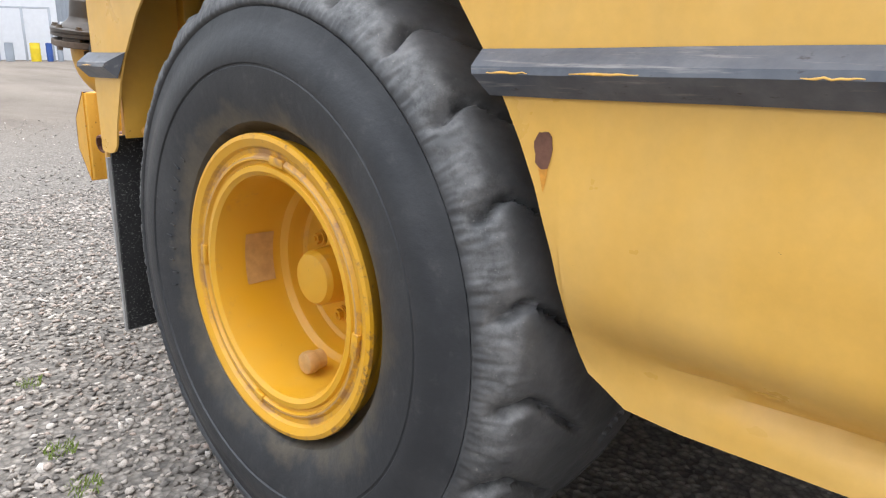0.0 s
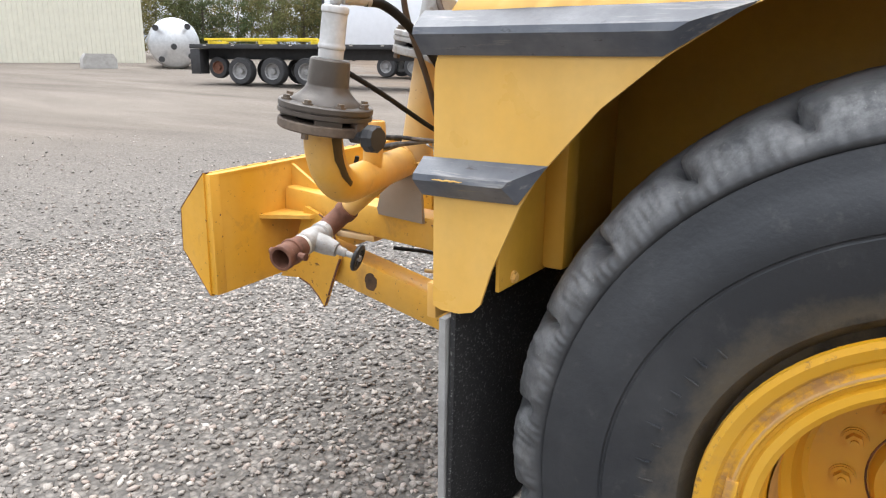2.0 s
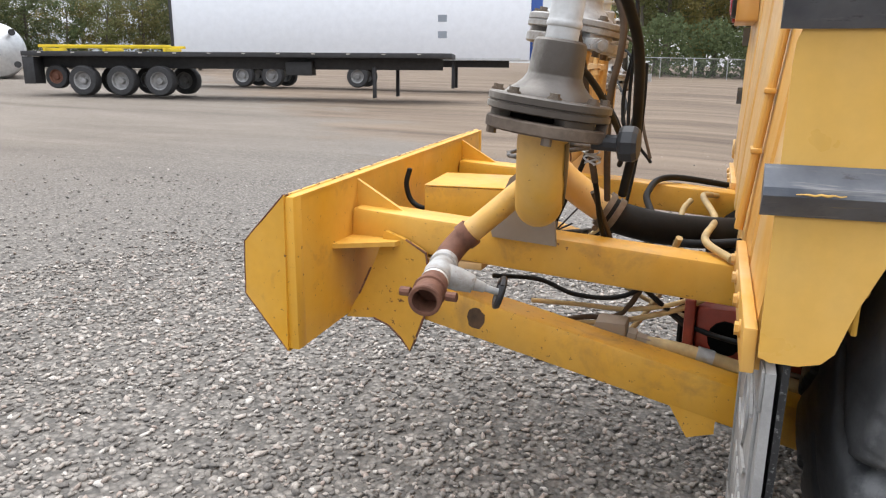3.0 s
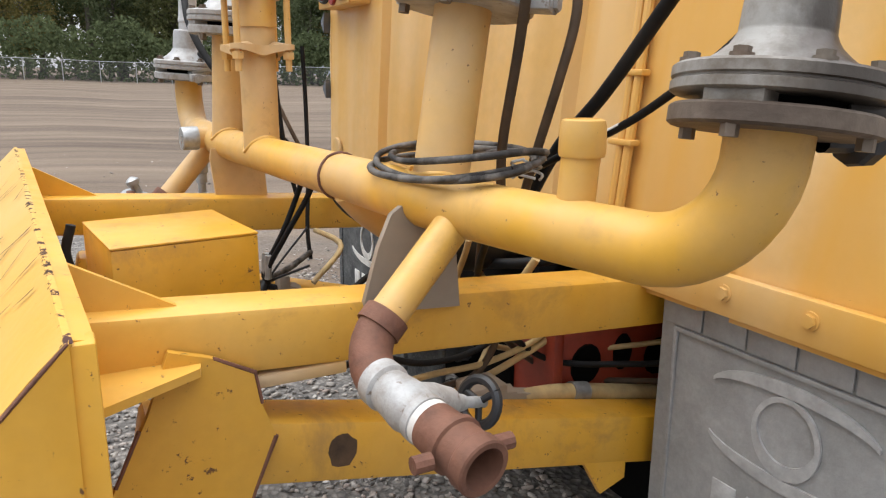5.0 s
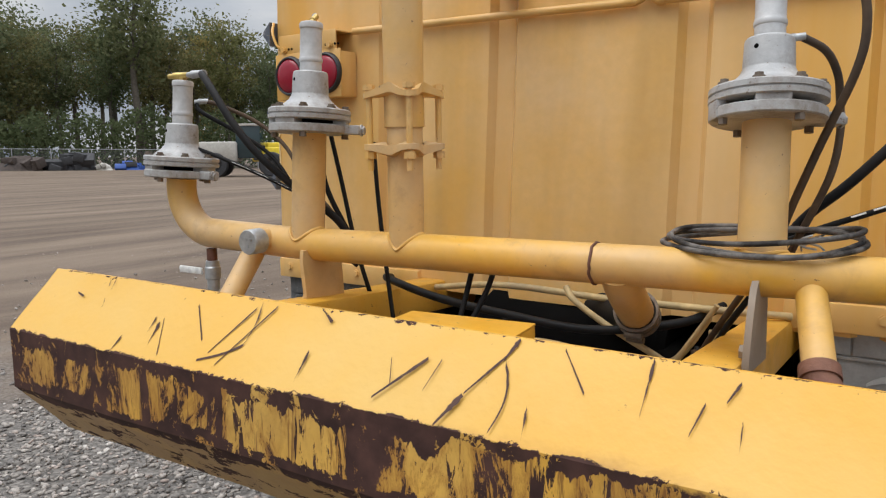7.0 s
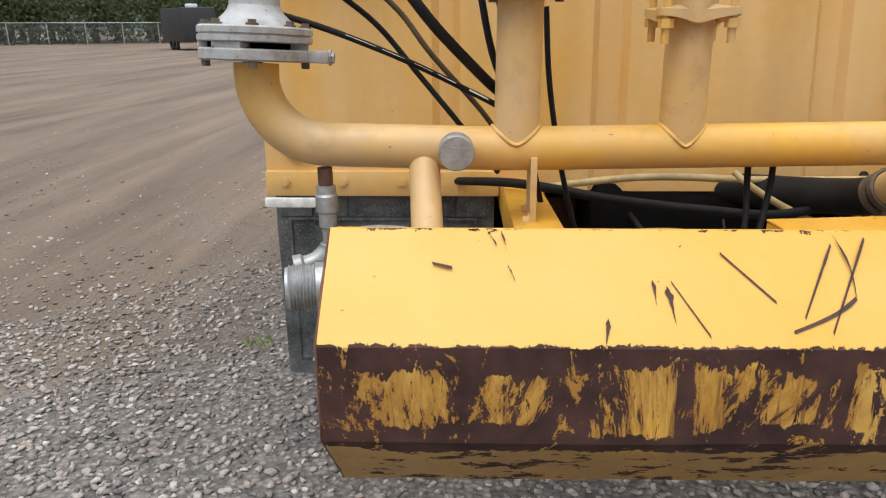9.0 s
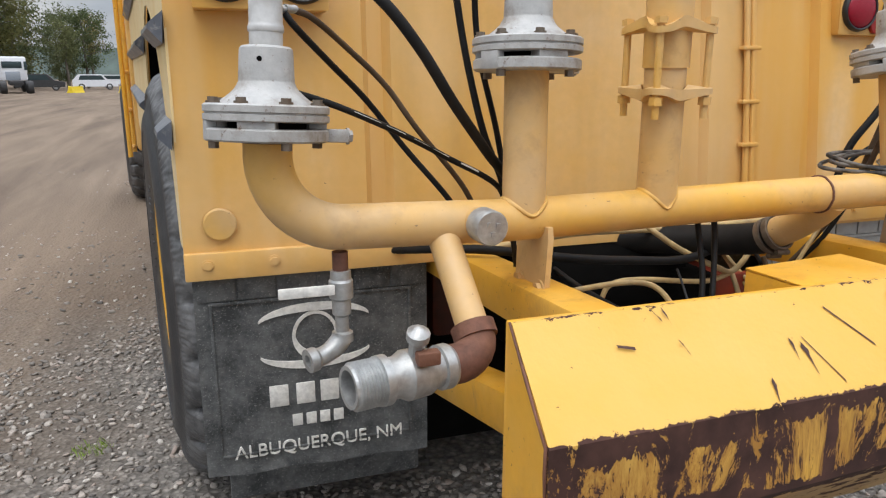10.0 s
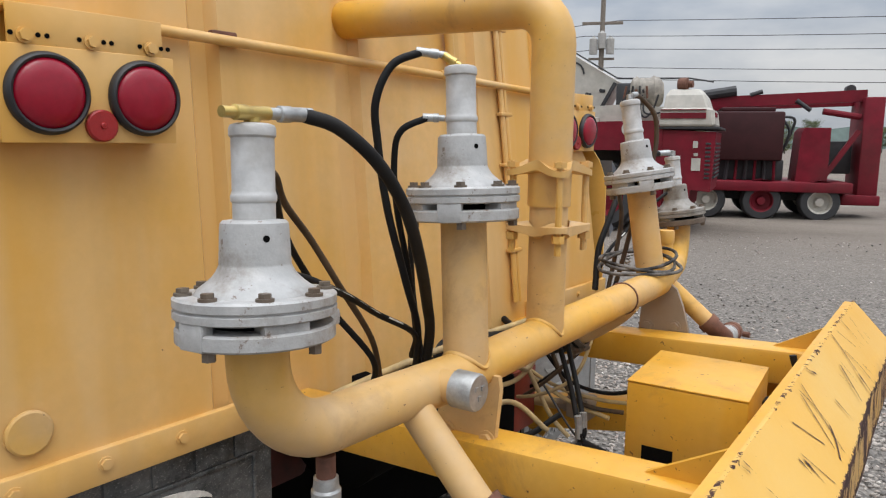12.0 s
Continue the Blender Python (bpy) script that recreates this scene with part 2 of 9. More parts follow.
M_LENS = plain("red_lamp_lens", (0.27, 0.003, 0.018), 0.26, 0, 0.08, 90, 0.06)
M_REFLEX = plain("red_reflector", (0.30, 0.012, 0.012), 0.35, 0, 0.1, 120, 0.3)
M_BRASS = plain("brass_fitting", (0.55, 0.40, 0.13), 0.35, 0.8, 0.15, 50, 0.1)
M_GLUE = plain("white_sealant", (0.62, 0.6, 0.56), 0.7, 0, 0.1, 40, 0.1)
M_LETTER = plain("raised_white_lettering", (0.72, 0.71, 0.67), 0.6, 0, 0.2, 60, 0.1, (0.2, 0.2, 0.2), 0.35)


def tyre_material():
    k = Net("dusty_tyre_rubber", 0.48)
    dust = k.ramp(k.noise(3.2, 6, 0.65), (0.45, 0.0), (0.80, 0.45))
    col = k.mix(dust, (0.020, 0.0225, 0.0265), (0.090, 0.093, 0.097))
    p = k.xyz()
    rad = k.math("SQRT", k.math("ADD", k.math("MULTIPLY", p[1], p[1]), k.math("MULTIPLY", p[2], p[2])))
    mud = k.ramp(k.math("ADD", rad, k.math("MULTIPLY", k.math("SUBTRACT", k.noise(7, 6, 0.7), 0.5), 0.22)), (0.34, 0.0), (0.37, 0.52), (0.395, 0.36), (0.435, 0.0))
    col = k.mix(mud, col, (0.150, 0.122, 0.080))
    worn = k.mix(k.ramp(k.noise(6, 6, 0.65), (0.35, 0.0), (0.72, 1.0)), (0.048, 0.050, 0.053), (0.112, 0.112, 0.114))
    # pale shoulder patches: wear, with the skylight on the lugs painted in
    wear_sheen = k.ramp(k.noise(16, 7, 0.75), (0.44, 0.0), (0.62, 0.55))
    edge = k.ramp(rad, (0.625, 0.0), (0.645, 0.9), (0.690, 1.0), (0.703, 0.22))
    worn = k.mix(k.math("MULTIPLY", wear_sheen, edge), worn, (0.225, 0.226, 0.228))
    fleck = k.ramp(k.noise(120, 4, 0.7), (0.66, 0.0), (0.72, 0.7))
    worn = k.mix(k.math("MULTIPLY", fleck, edge), worn, (0.34, 0.32, 0.29))
    zone = k.ramp(k.math("ADD", rad, k.math("MULTIPLY", k.math("SUBTRACT", k.noise(12, 5, 0.7), 0.5), 0.03)), (0.612, 0.0), (0.655, 1.0))
    col = k.mix(zone, col, worn)
    scuff = k.ramp(k.noise(26, 6, 0.7), (0.58, 0.0), (0.82, 0.28))
    col = k.mix(scuff, col, (0.17, 0.16, 0.15))
    return k.done(col, None, k.noise(34, 7, 0.65), 0.25, 0.007)


def flap_material(name, c, dusty, much):
    k = Net(name, 0.72)
    speck = k.ramp(k.noise(140, 3, 0.7, k.map((1, 1, 1.5))), (0.585, 0.0), (0.67, 0.6))
    dirt_or_shade = k.ramp(k.noise(11, 9, 0.78), (0.38, 0.0), (0.74, much))
    col = k.mix(dirt_or_shade, c, dusty)
    col = k.mix(speck, col, (0.30, 0.30, 0.29))
    return k.done(col, None, k.noise(70, 5, 0.6), 0.25, 0.004)


def bumper_material():
    """Yellow push-block paint, worn to brown primer along the ridges and on the pushing face."""
    k = Net("worn_push_paint", 0.5)
    z = k.xyz()[2]
    x = k.xyz()[0]
    flat = k.math("ADD", z, k.math("MULTIPLY", x, 0.0168))
    wob = k.math("MULTIPLY", k.math("SUBTRACT", k.noise(9, 8, 0.78), 0.5), 0.060)
    ragged = k.math("MULTIPLY", k.math("SUBTRACT", k.noise(30, 7, 0.75), 0.5), 0.026)
    lvl = k.math("ADD", flat, wob)
    edge = k.math("ADD", flat, ragged)
    face = k.ramp(lvl, (0.815, 0.0), (0.825, 1.0), (0.945, 1.0), (0.952, 0.0))
    drop = k.ramp(k.noise(6.5, 6, 0.7, k.map((1, 1, 0.25)), 0.5), (0.34, 0.006), (0.62, 0.050))
    drop = k.math("SUBTRACT", drop, k.math("MULTIPLY", k.math("MAXIMUM", k.math("SUBTRACT", x, 0.36), 0.0), 0.075))
    band1 = k.math("MULTIPLY", k.math("LESS_THAN", edge, 0.9605), k.math("GREATER_THAN", edge, k.math("SUBTRACT", 0.957, drop)))
    band2 = k.math("LESS_THAN", k.math("ABSOLUTE", k.math("SUBTRACT", lvl, 0.828)), k.math("ADD", k.math("MULTIPLY", drop, 0.45), 0.008))
    chew = k.noise(7.5, 9, 0.78, k.map((1, 1, 0.42)), 1.0)
    patch = k.math("GREATER_THAN", chew, 0.528)
    scrape = k.math("GREATER_THAN", k.noise(52, 6, 0.7, k.map((1.0, 1.0, 0.16), (0, 0.12, 0)), 0.3), 0.578)
    patch = k.math("MULTIPLY", k.math("MAXIMUM", patch, scrape), face)
    low = k.math("MULTIPLY", k.math("LESS_THAN", lvl, 0.80), k.math("GREATER_THAN", k.noise(20, 6, 0.7, k.map((0.5, 1, 1))), 0.57))
    dot = k.math("GREATER_THAN", k.noise(55, 5, 0.7), 0.70)
    worn = k.math("MAXIMUM", k.math("MAXIMUM", band1, band2), k.math("MAXIMUM", patch, low))
    crest = k.math("ADD", z, k.math("MULTIPLY", k.math("SUBTRACT", x, 0.974), 0.0168))
    rim = k.math("GREATER_THAN", k.math("ADD", crest, k.math("MULTIPLY", k.math("SUBTRACT", k.noise(42, 5, 0.7), 0.5), 0.040)), 1.0575)
    tail = k.math("LESS_THAN", k.math("ADD", x, k.math("MULTIPLY", k.math("SUBTRACT", k.noise(24, 6, 0.75), 0.5), 0.050)), -0.698)
    worn = k.math("MAXIMUM", k.math("MAXIMUM", worn, dot), k.math("MAXIMUM", rim, tail))
    fleck = k.math("LESS_THAN", k.noise(24, 8, 0.75, k.map((1, 1, 0.55)), 0.6), 0.585)
    worn = k.math("MULTIPLY", k.math("MINIMUM", worn, 1.0), fleck)
    yellow = k.mix(k.ramp(k.noise(3, 5), (0.35, 0.0), (0.75, 1.0)), (0.67, 0.360, 0.050), (0.67, 0.425, 0.120))
    # ochre grime below the fold, deepened to paint the shade on those faces
    grime_shade = k.ramp(k.noise(8, 8, 0.72, k.map((1, 1, 0.45)), 0.6), (0.40, 0.0), (0.66, 0.85))
    low_z = k.ramp(k.math("ADD", z, k.math("MULTIPLY", k.math("SUBTRACT", k.noise(6, 5, 0.6), 0.5), 0.05)), (0.80, 1.0), (0.835, 0.75), (0.945, 0.70), (0.960, 0.0))
    yellow = k.mix(k.math("MULTIPLY", grime_shade, low_z), yellow, (0.27, 0.125, 0.030))
    thin = k.math("MULTIPLY", k.ramp(chew, (0.44, 0.0), (0.52, 0.85)), face)
    yellow = k.mix(thin, yellow, (0.33, 0.150, 0.030))
    score = k.ramp(k.noise(75, 5, 0.7, k.map((1.0, 1.0, 0.07), (0, -0.25, 0)), 0.4), (0.56, 0.0), (0.62, 0.75))
    yellow = k.mix(k.math("MULTIPLY", score, face), yellow, (0.16, 0.065, 0.022))
    # browned towards the bottom: mud plus the painted shade of the down-facing fold
    mud = k.ramp(lvl, (0.800, 0.7), (0.825, 0.0))
    yellow = k.mix(mud, yellow, (0.31, 0.175, 0.040))
    brown = k.mix(k.ramp(k.noise(18, 5), (0.3, 0.0), (0.7, 1.0)), (0.032, 0.0150, 0.0125), (0.088, 0.041, 0.031))
    col = k.mix(worn, yellow, brown)
    return k.done(col, k.ramp(worn, (0.0, 0.38), (1.0, 0.9)), k.math("SUBTRACT", k.noise(50, 5), k.math("MULTIPLY", worn, 0.5)), 0.2, 0.004, 0.3)


M_TYRE = tyre_material()
M_FLAP = flap_material("dark_flap_rubber", (0.030, 0.033, 0.035), (0.200, 0.205, 0.205), 0.85)
M_FLAP_DUSTY = flap_material("dusty_flap_rubber", (0.25, 0.246, 0.238), (0.41, 0.404, 0.392), 0.9)
M_FLAP_BLACK = flap_material("black_speckled_rubber", (0.010, 0.010, 0.011), (0.035, 0.035, 0.035), 0.6)
M_PUSH = bumper_material()
M_WORN = plain("worn_raised_rubber", (0.40, 0.395, 0.385), 0.7, 0, 0.2, 40, 0.2, (0.24, 0.235, 0.225), 0.5)
M_GOUGE = plain("brown_primer", (0.060, 0.026, 0.018), 0.75, 0, 0.35, 30, 0.1)
M_GREYED = paint("greyed_bracket_paint", (0.30, 0.235, 0.17), (0.235, 0.205, 0.18), 0.6, 0.6, 0.6)
M_TORN = paint("torn_plate_paint", (0.66, 0.34, 0.025), (0.60, 0.34, 0.06), 0.45, 1.15, 0.42)
M_SCORCH = plain("scorched_paint", (0.09, 0.05, 0.025), 0.7, 0, 0.5, 30, 0.1)

# ---- mesh tools ----
def smoothed(me, angle=35):
    me.shade_smooth()
    me.set_sharp_from_angle(angle=radians(angle))


def part(name, bm, material, parent, label="", angle=35):
    """Links a bmesh as one mesh object under a thing or a part."""
    me = bpy.data.meshes.new(name)
    bmesh.ops.recalc_face_normals(bm, faces=bm.faces[:])
    bm.to_mesh(me)
    bm.free()
    me.materials.append(material)
    smoothed(me, angle)
    ob = new(name, me)
    if parent is not None:
        ob.parent = parent
    if label:
        tagged(ob, label)
    return ob


def thing(name, label, category, group="", kind=""):
    return tagged(new(name), label, category, group, kind)


def B():
    return bmesh.new()


def box(bm, x0, x1, y0, y1, z0, z1, bev=0.004, m=None):
    t = bmesh.new()
    bmesh.ops.create_cube(t, size=1.0)
    for v in t.verts:
        v.co = Vector(((x0 + x1) / 2 + v.co.x * (x1 - x0), (y0 + y1) / 2 + v.co.y * (y1 - y0), (z0 + z1) / 2 + v.co.z * (z1 - z0)))
    if bev:
        bmesh.ops.bevel(t, geom=t.edges[:], offset=bev, segments=2, affect="EDGES", profile=0.5)
    if m is not None:
        bmesh.ops.transform(t, matrix=m, verts=t.verts[:])
    join(bm, t)
    return bm


def join(bm, t):
    me = bpy.data.meshes.new("tmp")
    t.to_mesh(me)
    t.free()
    bm.from_mesh(me)
    bpy.data.meshes.remove(me)


def frame_of(d):
    d = Vector(d).normalized()
    u = d.orthogonal().normalized()
    return u, d.cross(u).normalized()


def sweep(bm, pts, radii, n=16, caps=True):
    """A round tube along points."""
    pts = [Vector(p) for p in pts]
    if isinstance(radii, (int, float)):
        radii = [radii] * len(pts)
    u, v = frame_of(pts[1] - pts[0])
    rings, old = [], (pts[1] - pts[0]).normalized()
    for i, p in enumerate(pts):
        a = pts[min(i + 1, len(pts) - 1)] - pts[i - 1 if i else 0]
        a = a.normalized() if a.length > 1e-9 else old
        q = old.rotation_difference(a)
        u, v, old = q @ u, q @ v, a
        rings.append([bm.verts.new(p + radii[i] * (math.cos(6.283185 * k / n) * u + math.sin(6.283185 * k / n) * v)) for k in range(n)])
    for r, s in zip(rings, rings[1:]):
        for k in range(n):
            bm.faces.new((r[k], r[(k + 1) % n], s[(k + 1) % n], s[k]))
    if caps:
        bm.faces.new(rings[0][::-1])
        bm.faces.new(rings[-1])
    return bm


def rod(bm, a, b, r, r2=None, n=16):
    return sweep(bm, [a, b], [r, r if r2 is None else r2], n)


def turn(bm, profile, origin, axis, n=32, closed=False):
    """A lathe: profile of (along, radius) about an axis through origin."""
    d = Vector(axis).normalized()
    u, v = frame_of(d)
    o = Vector(origin)
    rings = []
    for a, r in profile:
        if r < 1e-6:
            rings.append([bm.verts.new(o + a * d)])
        else:
            rings.append([bm.verts.new(o + a * d + r * (math.cos(6.283185 * k / n) * u + math.sin(6.283185 * k / n) * v)) for k in range(n)])
    pairs = list(zip(rings, rings[1:]))
    if closed:
        pairs.append((rings[-1], rings[0]))
    for r, s in pairs:
        for k in range(n):
            if len(r) == 1 and len(s) == 1:
                continue
            if len(r) == 1:
                bm.faces.new((r[0], s[(k + 1) % n], s[k]))
            elif len(s) == 1:
                bm.faces.new((r[k], r[(k + 1) % n], s[0]))
            else:
                bm.faces.new((r[k], r[(k + 1) % n], s[(k + 1) % n], s[k]))
    return bm


def hexbolt(bm, p, axis, r=0.012, h=0.010, washer=True):
    d = Vector(axis).normalized()
    p = Vector(p)
    if washer:
        rod(bm, p - d * 0.001, p + d * 0.003, r * 1.35, n=14)
    return rod(bm, p, p + d * h, r, n=6)


def slab(bm, outline, place, thick):
    """A plate: a 2D outline laid into space by place(u, v, depth), with thickness."""
    a = [bm.verts.new(place(u, v, 0.0)) for u, v in outline]
    b = [bm.verts.new(place(u, v, thick)) for u, v in outline]
    n = len(a)
    bm.faces.new(a)
    bm.faces.new(b[::-1])
    for i in range(n):
        bm.faces.new((a[i], b[i], b[(i + 1) % n], a[(i + 1) % n]))
    return bm


def arc(p0, p1, p2, n=8):
    """Points of a smooth bend from p0 by the corner p1 to p2."""
    p0, p1, p2 = Vector(p0), Vector(p1), Vector(p2)
    out = []
    for i in range(n + 1):
        a = math.pi / 2 * i / n
        out.append(p1 + (p0 - p1) * (1 - math.sin(a)) + (p2 - p1) * (1 - math.cos(a)))
    return out


def spline(pts, n=10):
    """A Catmull-Rom curve through points."""
    p = [Vector(q) for q in pts]
    p = [2 * p[0] - p[1], *p, 2 * p[-1] - p[-2]]
    out = []
    for i in range(1, len(p) - 2):
        for k in range(n):
            t = k / n
            a, b, c, d = p[i - 1:i + 3]
            out.append(0.5 * (2 * b + (c - a) * t + (2 * a - 5 * b + 4 * c - d) * t * t + (3 * b - a - 3 * c + d) * t ** 3))
    return out + [p[-2]]


def ground_z(x, y):
    """Height of the yard, which falls gently ahead of the truck and rises behind it."""
    d = math.hypot(x, y)
    far = max(0.0, d - 4.0)
    far = far * far / (far + 6.0)
    s = 0.007 - (0.005 * x + 0.015 * y + 0.004 * max(y, 0.0)) / max(d, 0.1)
    dip = -0.03 * min(max(y + 0.8, 0.0), 3.0) - 0.02 * min(max(-x, 0.0), 1.5) * min(max(y + 0.5, 0.0), 1.5)
    return far * s + dip

# ---- the water truck ----
truck = thing("water_truck", "yellow water truck with worn push block and rear spray manifold", "truck")
LEAN = -0.055  # the body's long axis runs a little askew of the tank's end plate


def side_x(y, right=True):
    return 1.262 - 0.052 * y if right else -1.107 - 0.095 * y


def plate_y(x, z):
    """The tank's end plate leans forward towards the top, more so on its right."""
    return max(0.0, z - 0.95) * (0.085 + 0.05 * x)


def tank():
    body = part("tank_body", _tank_shell(), M_BODY, truck, "yellow steel water tank with a ribbed end plate", 30)
    for x0, x1 in ((-1.108, -0.462), (0.640, 1.25)):
        z = 0.922 + 0.014 * x0
        bm = B()
        box(bm, x0, x1, -0.014, 0.006, z - 0.034, z + 0.036, 0.003)
        strip = part("flap_clamp_strip", bm, M_BODY, truck)
        for k in range(5 if x1 < 0 else 4):
            x = x0 + 0.055 + k * (0.162 if x1 < 0 else 0.157)
            if x < x1 - 0.02:
                bm = B()
                hexbolt(bm, (x, -0.014, z + 0.006), (0, -1, 0), 0.011, 0.009)
                part("strip_bolt", bm, M_BODY, strip)
    bm = B()
    turn(bm, [(0, 0), (0, 0.041), (0.006, 0.041), (0.009, 0.037), (0.009, 0)], (-1.017, -0.001, 1.012), (0, -1, 0), 28)
    part("round_cover_plate", bm, M_PIPE, body)


def _tank_shell():
    """The end plate is folded into shallow upright grooves."""
    bm = B()
    cuts = ((-0.605, 0.075), (-0.175, 0.095), (0.385, 0.09), (0.820, 0.07))
    prof = [(-1.107, 0.0)]
    for c, w in cuts:
        prof += [(c - w / 2, 0.0), (c - w / 2 + 0.018, 0.024), (c + w / 2 - 0.018, 0.024), (c + w / 2, 0.0)]
    prof.append((1.20, 0.0))
    zs = [0.885, 1.1, 1.3, 1.45, 1.55, 1.640, 1.645, 1.75, 1.9, 2.05, 2.15, 2.23, 2.28, 2.31]

    def edge(z):
        return 0.0 if z < 1.93 else 0.38 - math.sqrt(max(0.0, 0.38 ** 2 - (z - 1.93) ** 2))

    rows = []
    for z in zs:
        e = edge(z)
        lo, hi = -1.107 + e, 1.20 - e - max(0.0, min(1.0, (z - 1.45) / 0.15)) * 0.11
        rows.append([bm.verts.new((min(max(x, lo), hi), y + plate_y(x, z) + 0.003 * noise.noise((x * 2.1, z * 2.3, 4)), z)) for x, y in prof])
    for r, s in zip(rows, rows[1:]):
        for i in range(len(prof) - 1):
            bm.faces.new((r[i], r[i + 1], s[i + 1], s[i]))
    # sides, roof and floor run forward from the end plate
    far = []
    for r in rows:
        lip = r[0].co.z < 1.642
        ends = [(q.co.x, plate_y(q.co.x, q.co.z) + 0.034 if lip else 4.2, q.co.z) for q in (r[0], r[-1])]
        far.append(tuple(bm.verts.new((x + LEAN * y, y, z)) for x, y, z in ends))
    for i in range(len(rows) - 1):
        bm.faces.new((rows[i][0], rows[i + 1][0], far[i + 1][0], far[i][0]))
        bm.faces.new((rows[i][-1], far[i][1], far[i + 1][1], rows[i + 1][-1]))
    bm.faces.new([*rows[-1], far[-1][1], far[-1][0]])
    bm.faces.new([*rows[0][::-1], far[0][0], far[0][1]])
    low, high = [f for f in far if f[0].co.y < 1], [f for f in far if f[0].co.y > 1]
    for q in (low, high):
        bm.faces.new([f[0] for f in q] + [f[1] for f in q[::-1]])
    bm.faces.new((low[-1][0], low[-1][1], high[0][1], high[0][0]))
    return bm


ARCH = [(0.008, 0.929), (0.024, 0.922), (0.062, 0.921), (0.09, 0.928), (0.106, 0.945), (0.126, 1.012), (0.148, 1.065), (0.175, 1.130), (0.205, 1.185), (0.250, 1.238),
        (0.306, 1.303), (0.400, 1.382), (0.500, 1.447), (0.64, 1.512), (0.82, 1.556), (1.0, 1.565), (1.14, 1.535), (1.27, 1.462), (1.36, 1.375),
        (1.415, 1.283), (1.469, 1.205), (1.514, 1.125), (1.543, 1.070), (1.573, 1.003), (1.590, 0.952), (1.605, 0.900), (1.612, 0.850), (1.617, 0.792), (1.620, 0.720), (1.632, 0.684), (1.656, 0.670), (1.703, 0.641), (1.796, 0.632)]


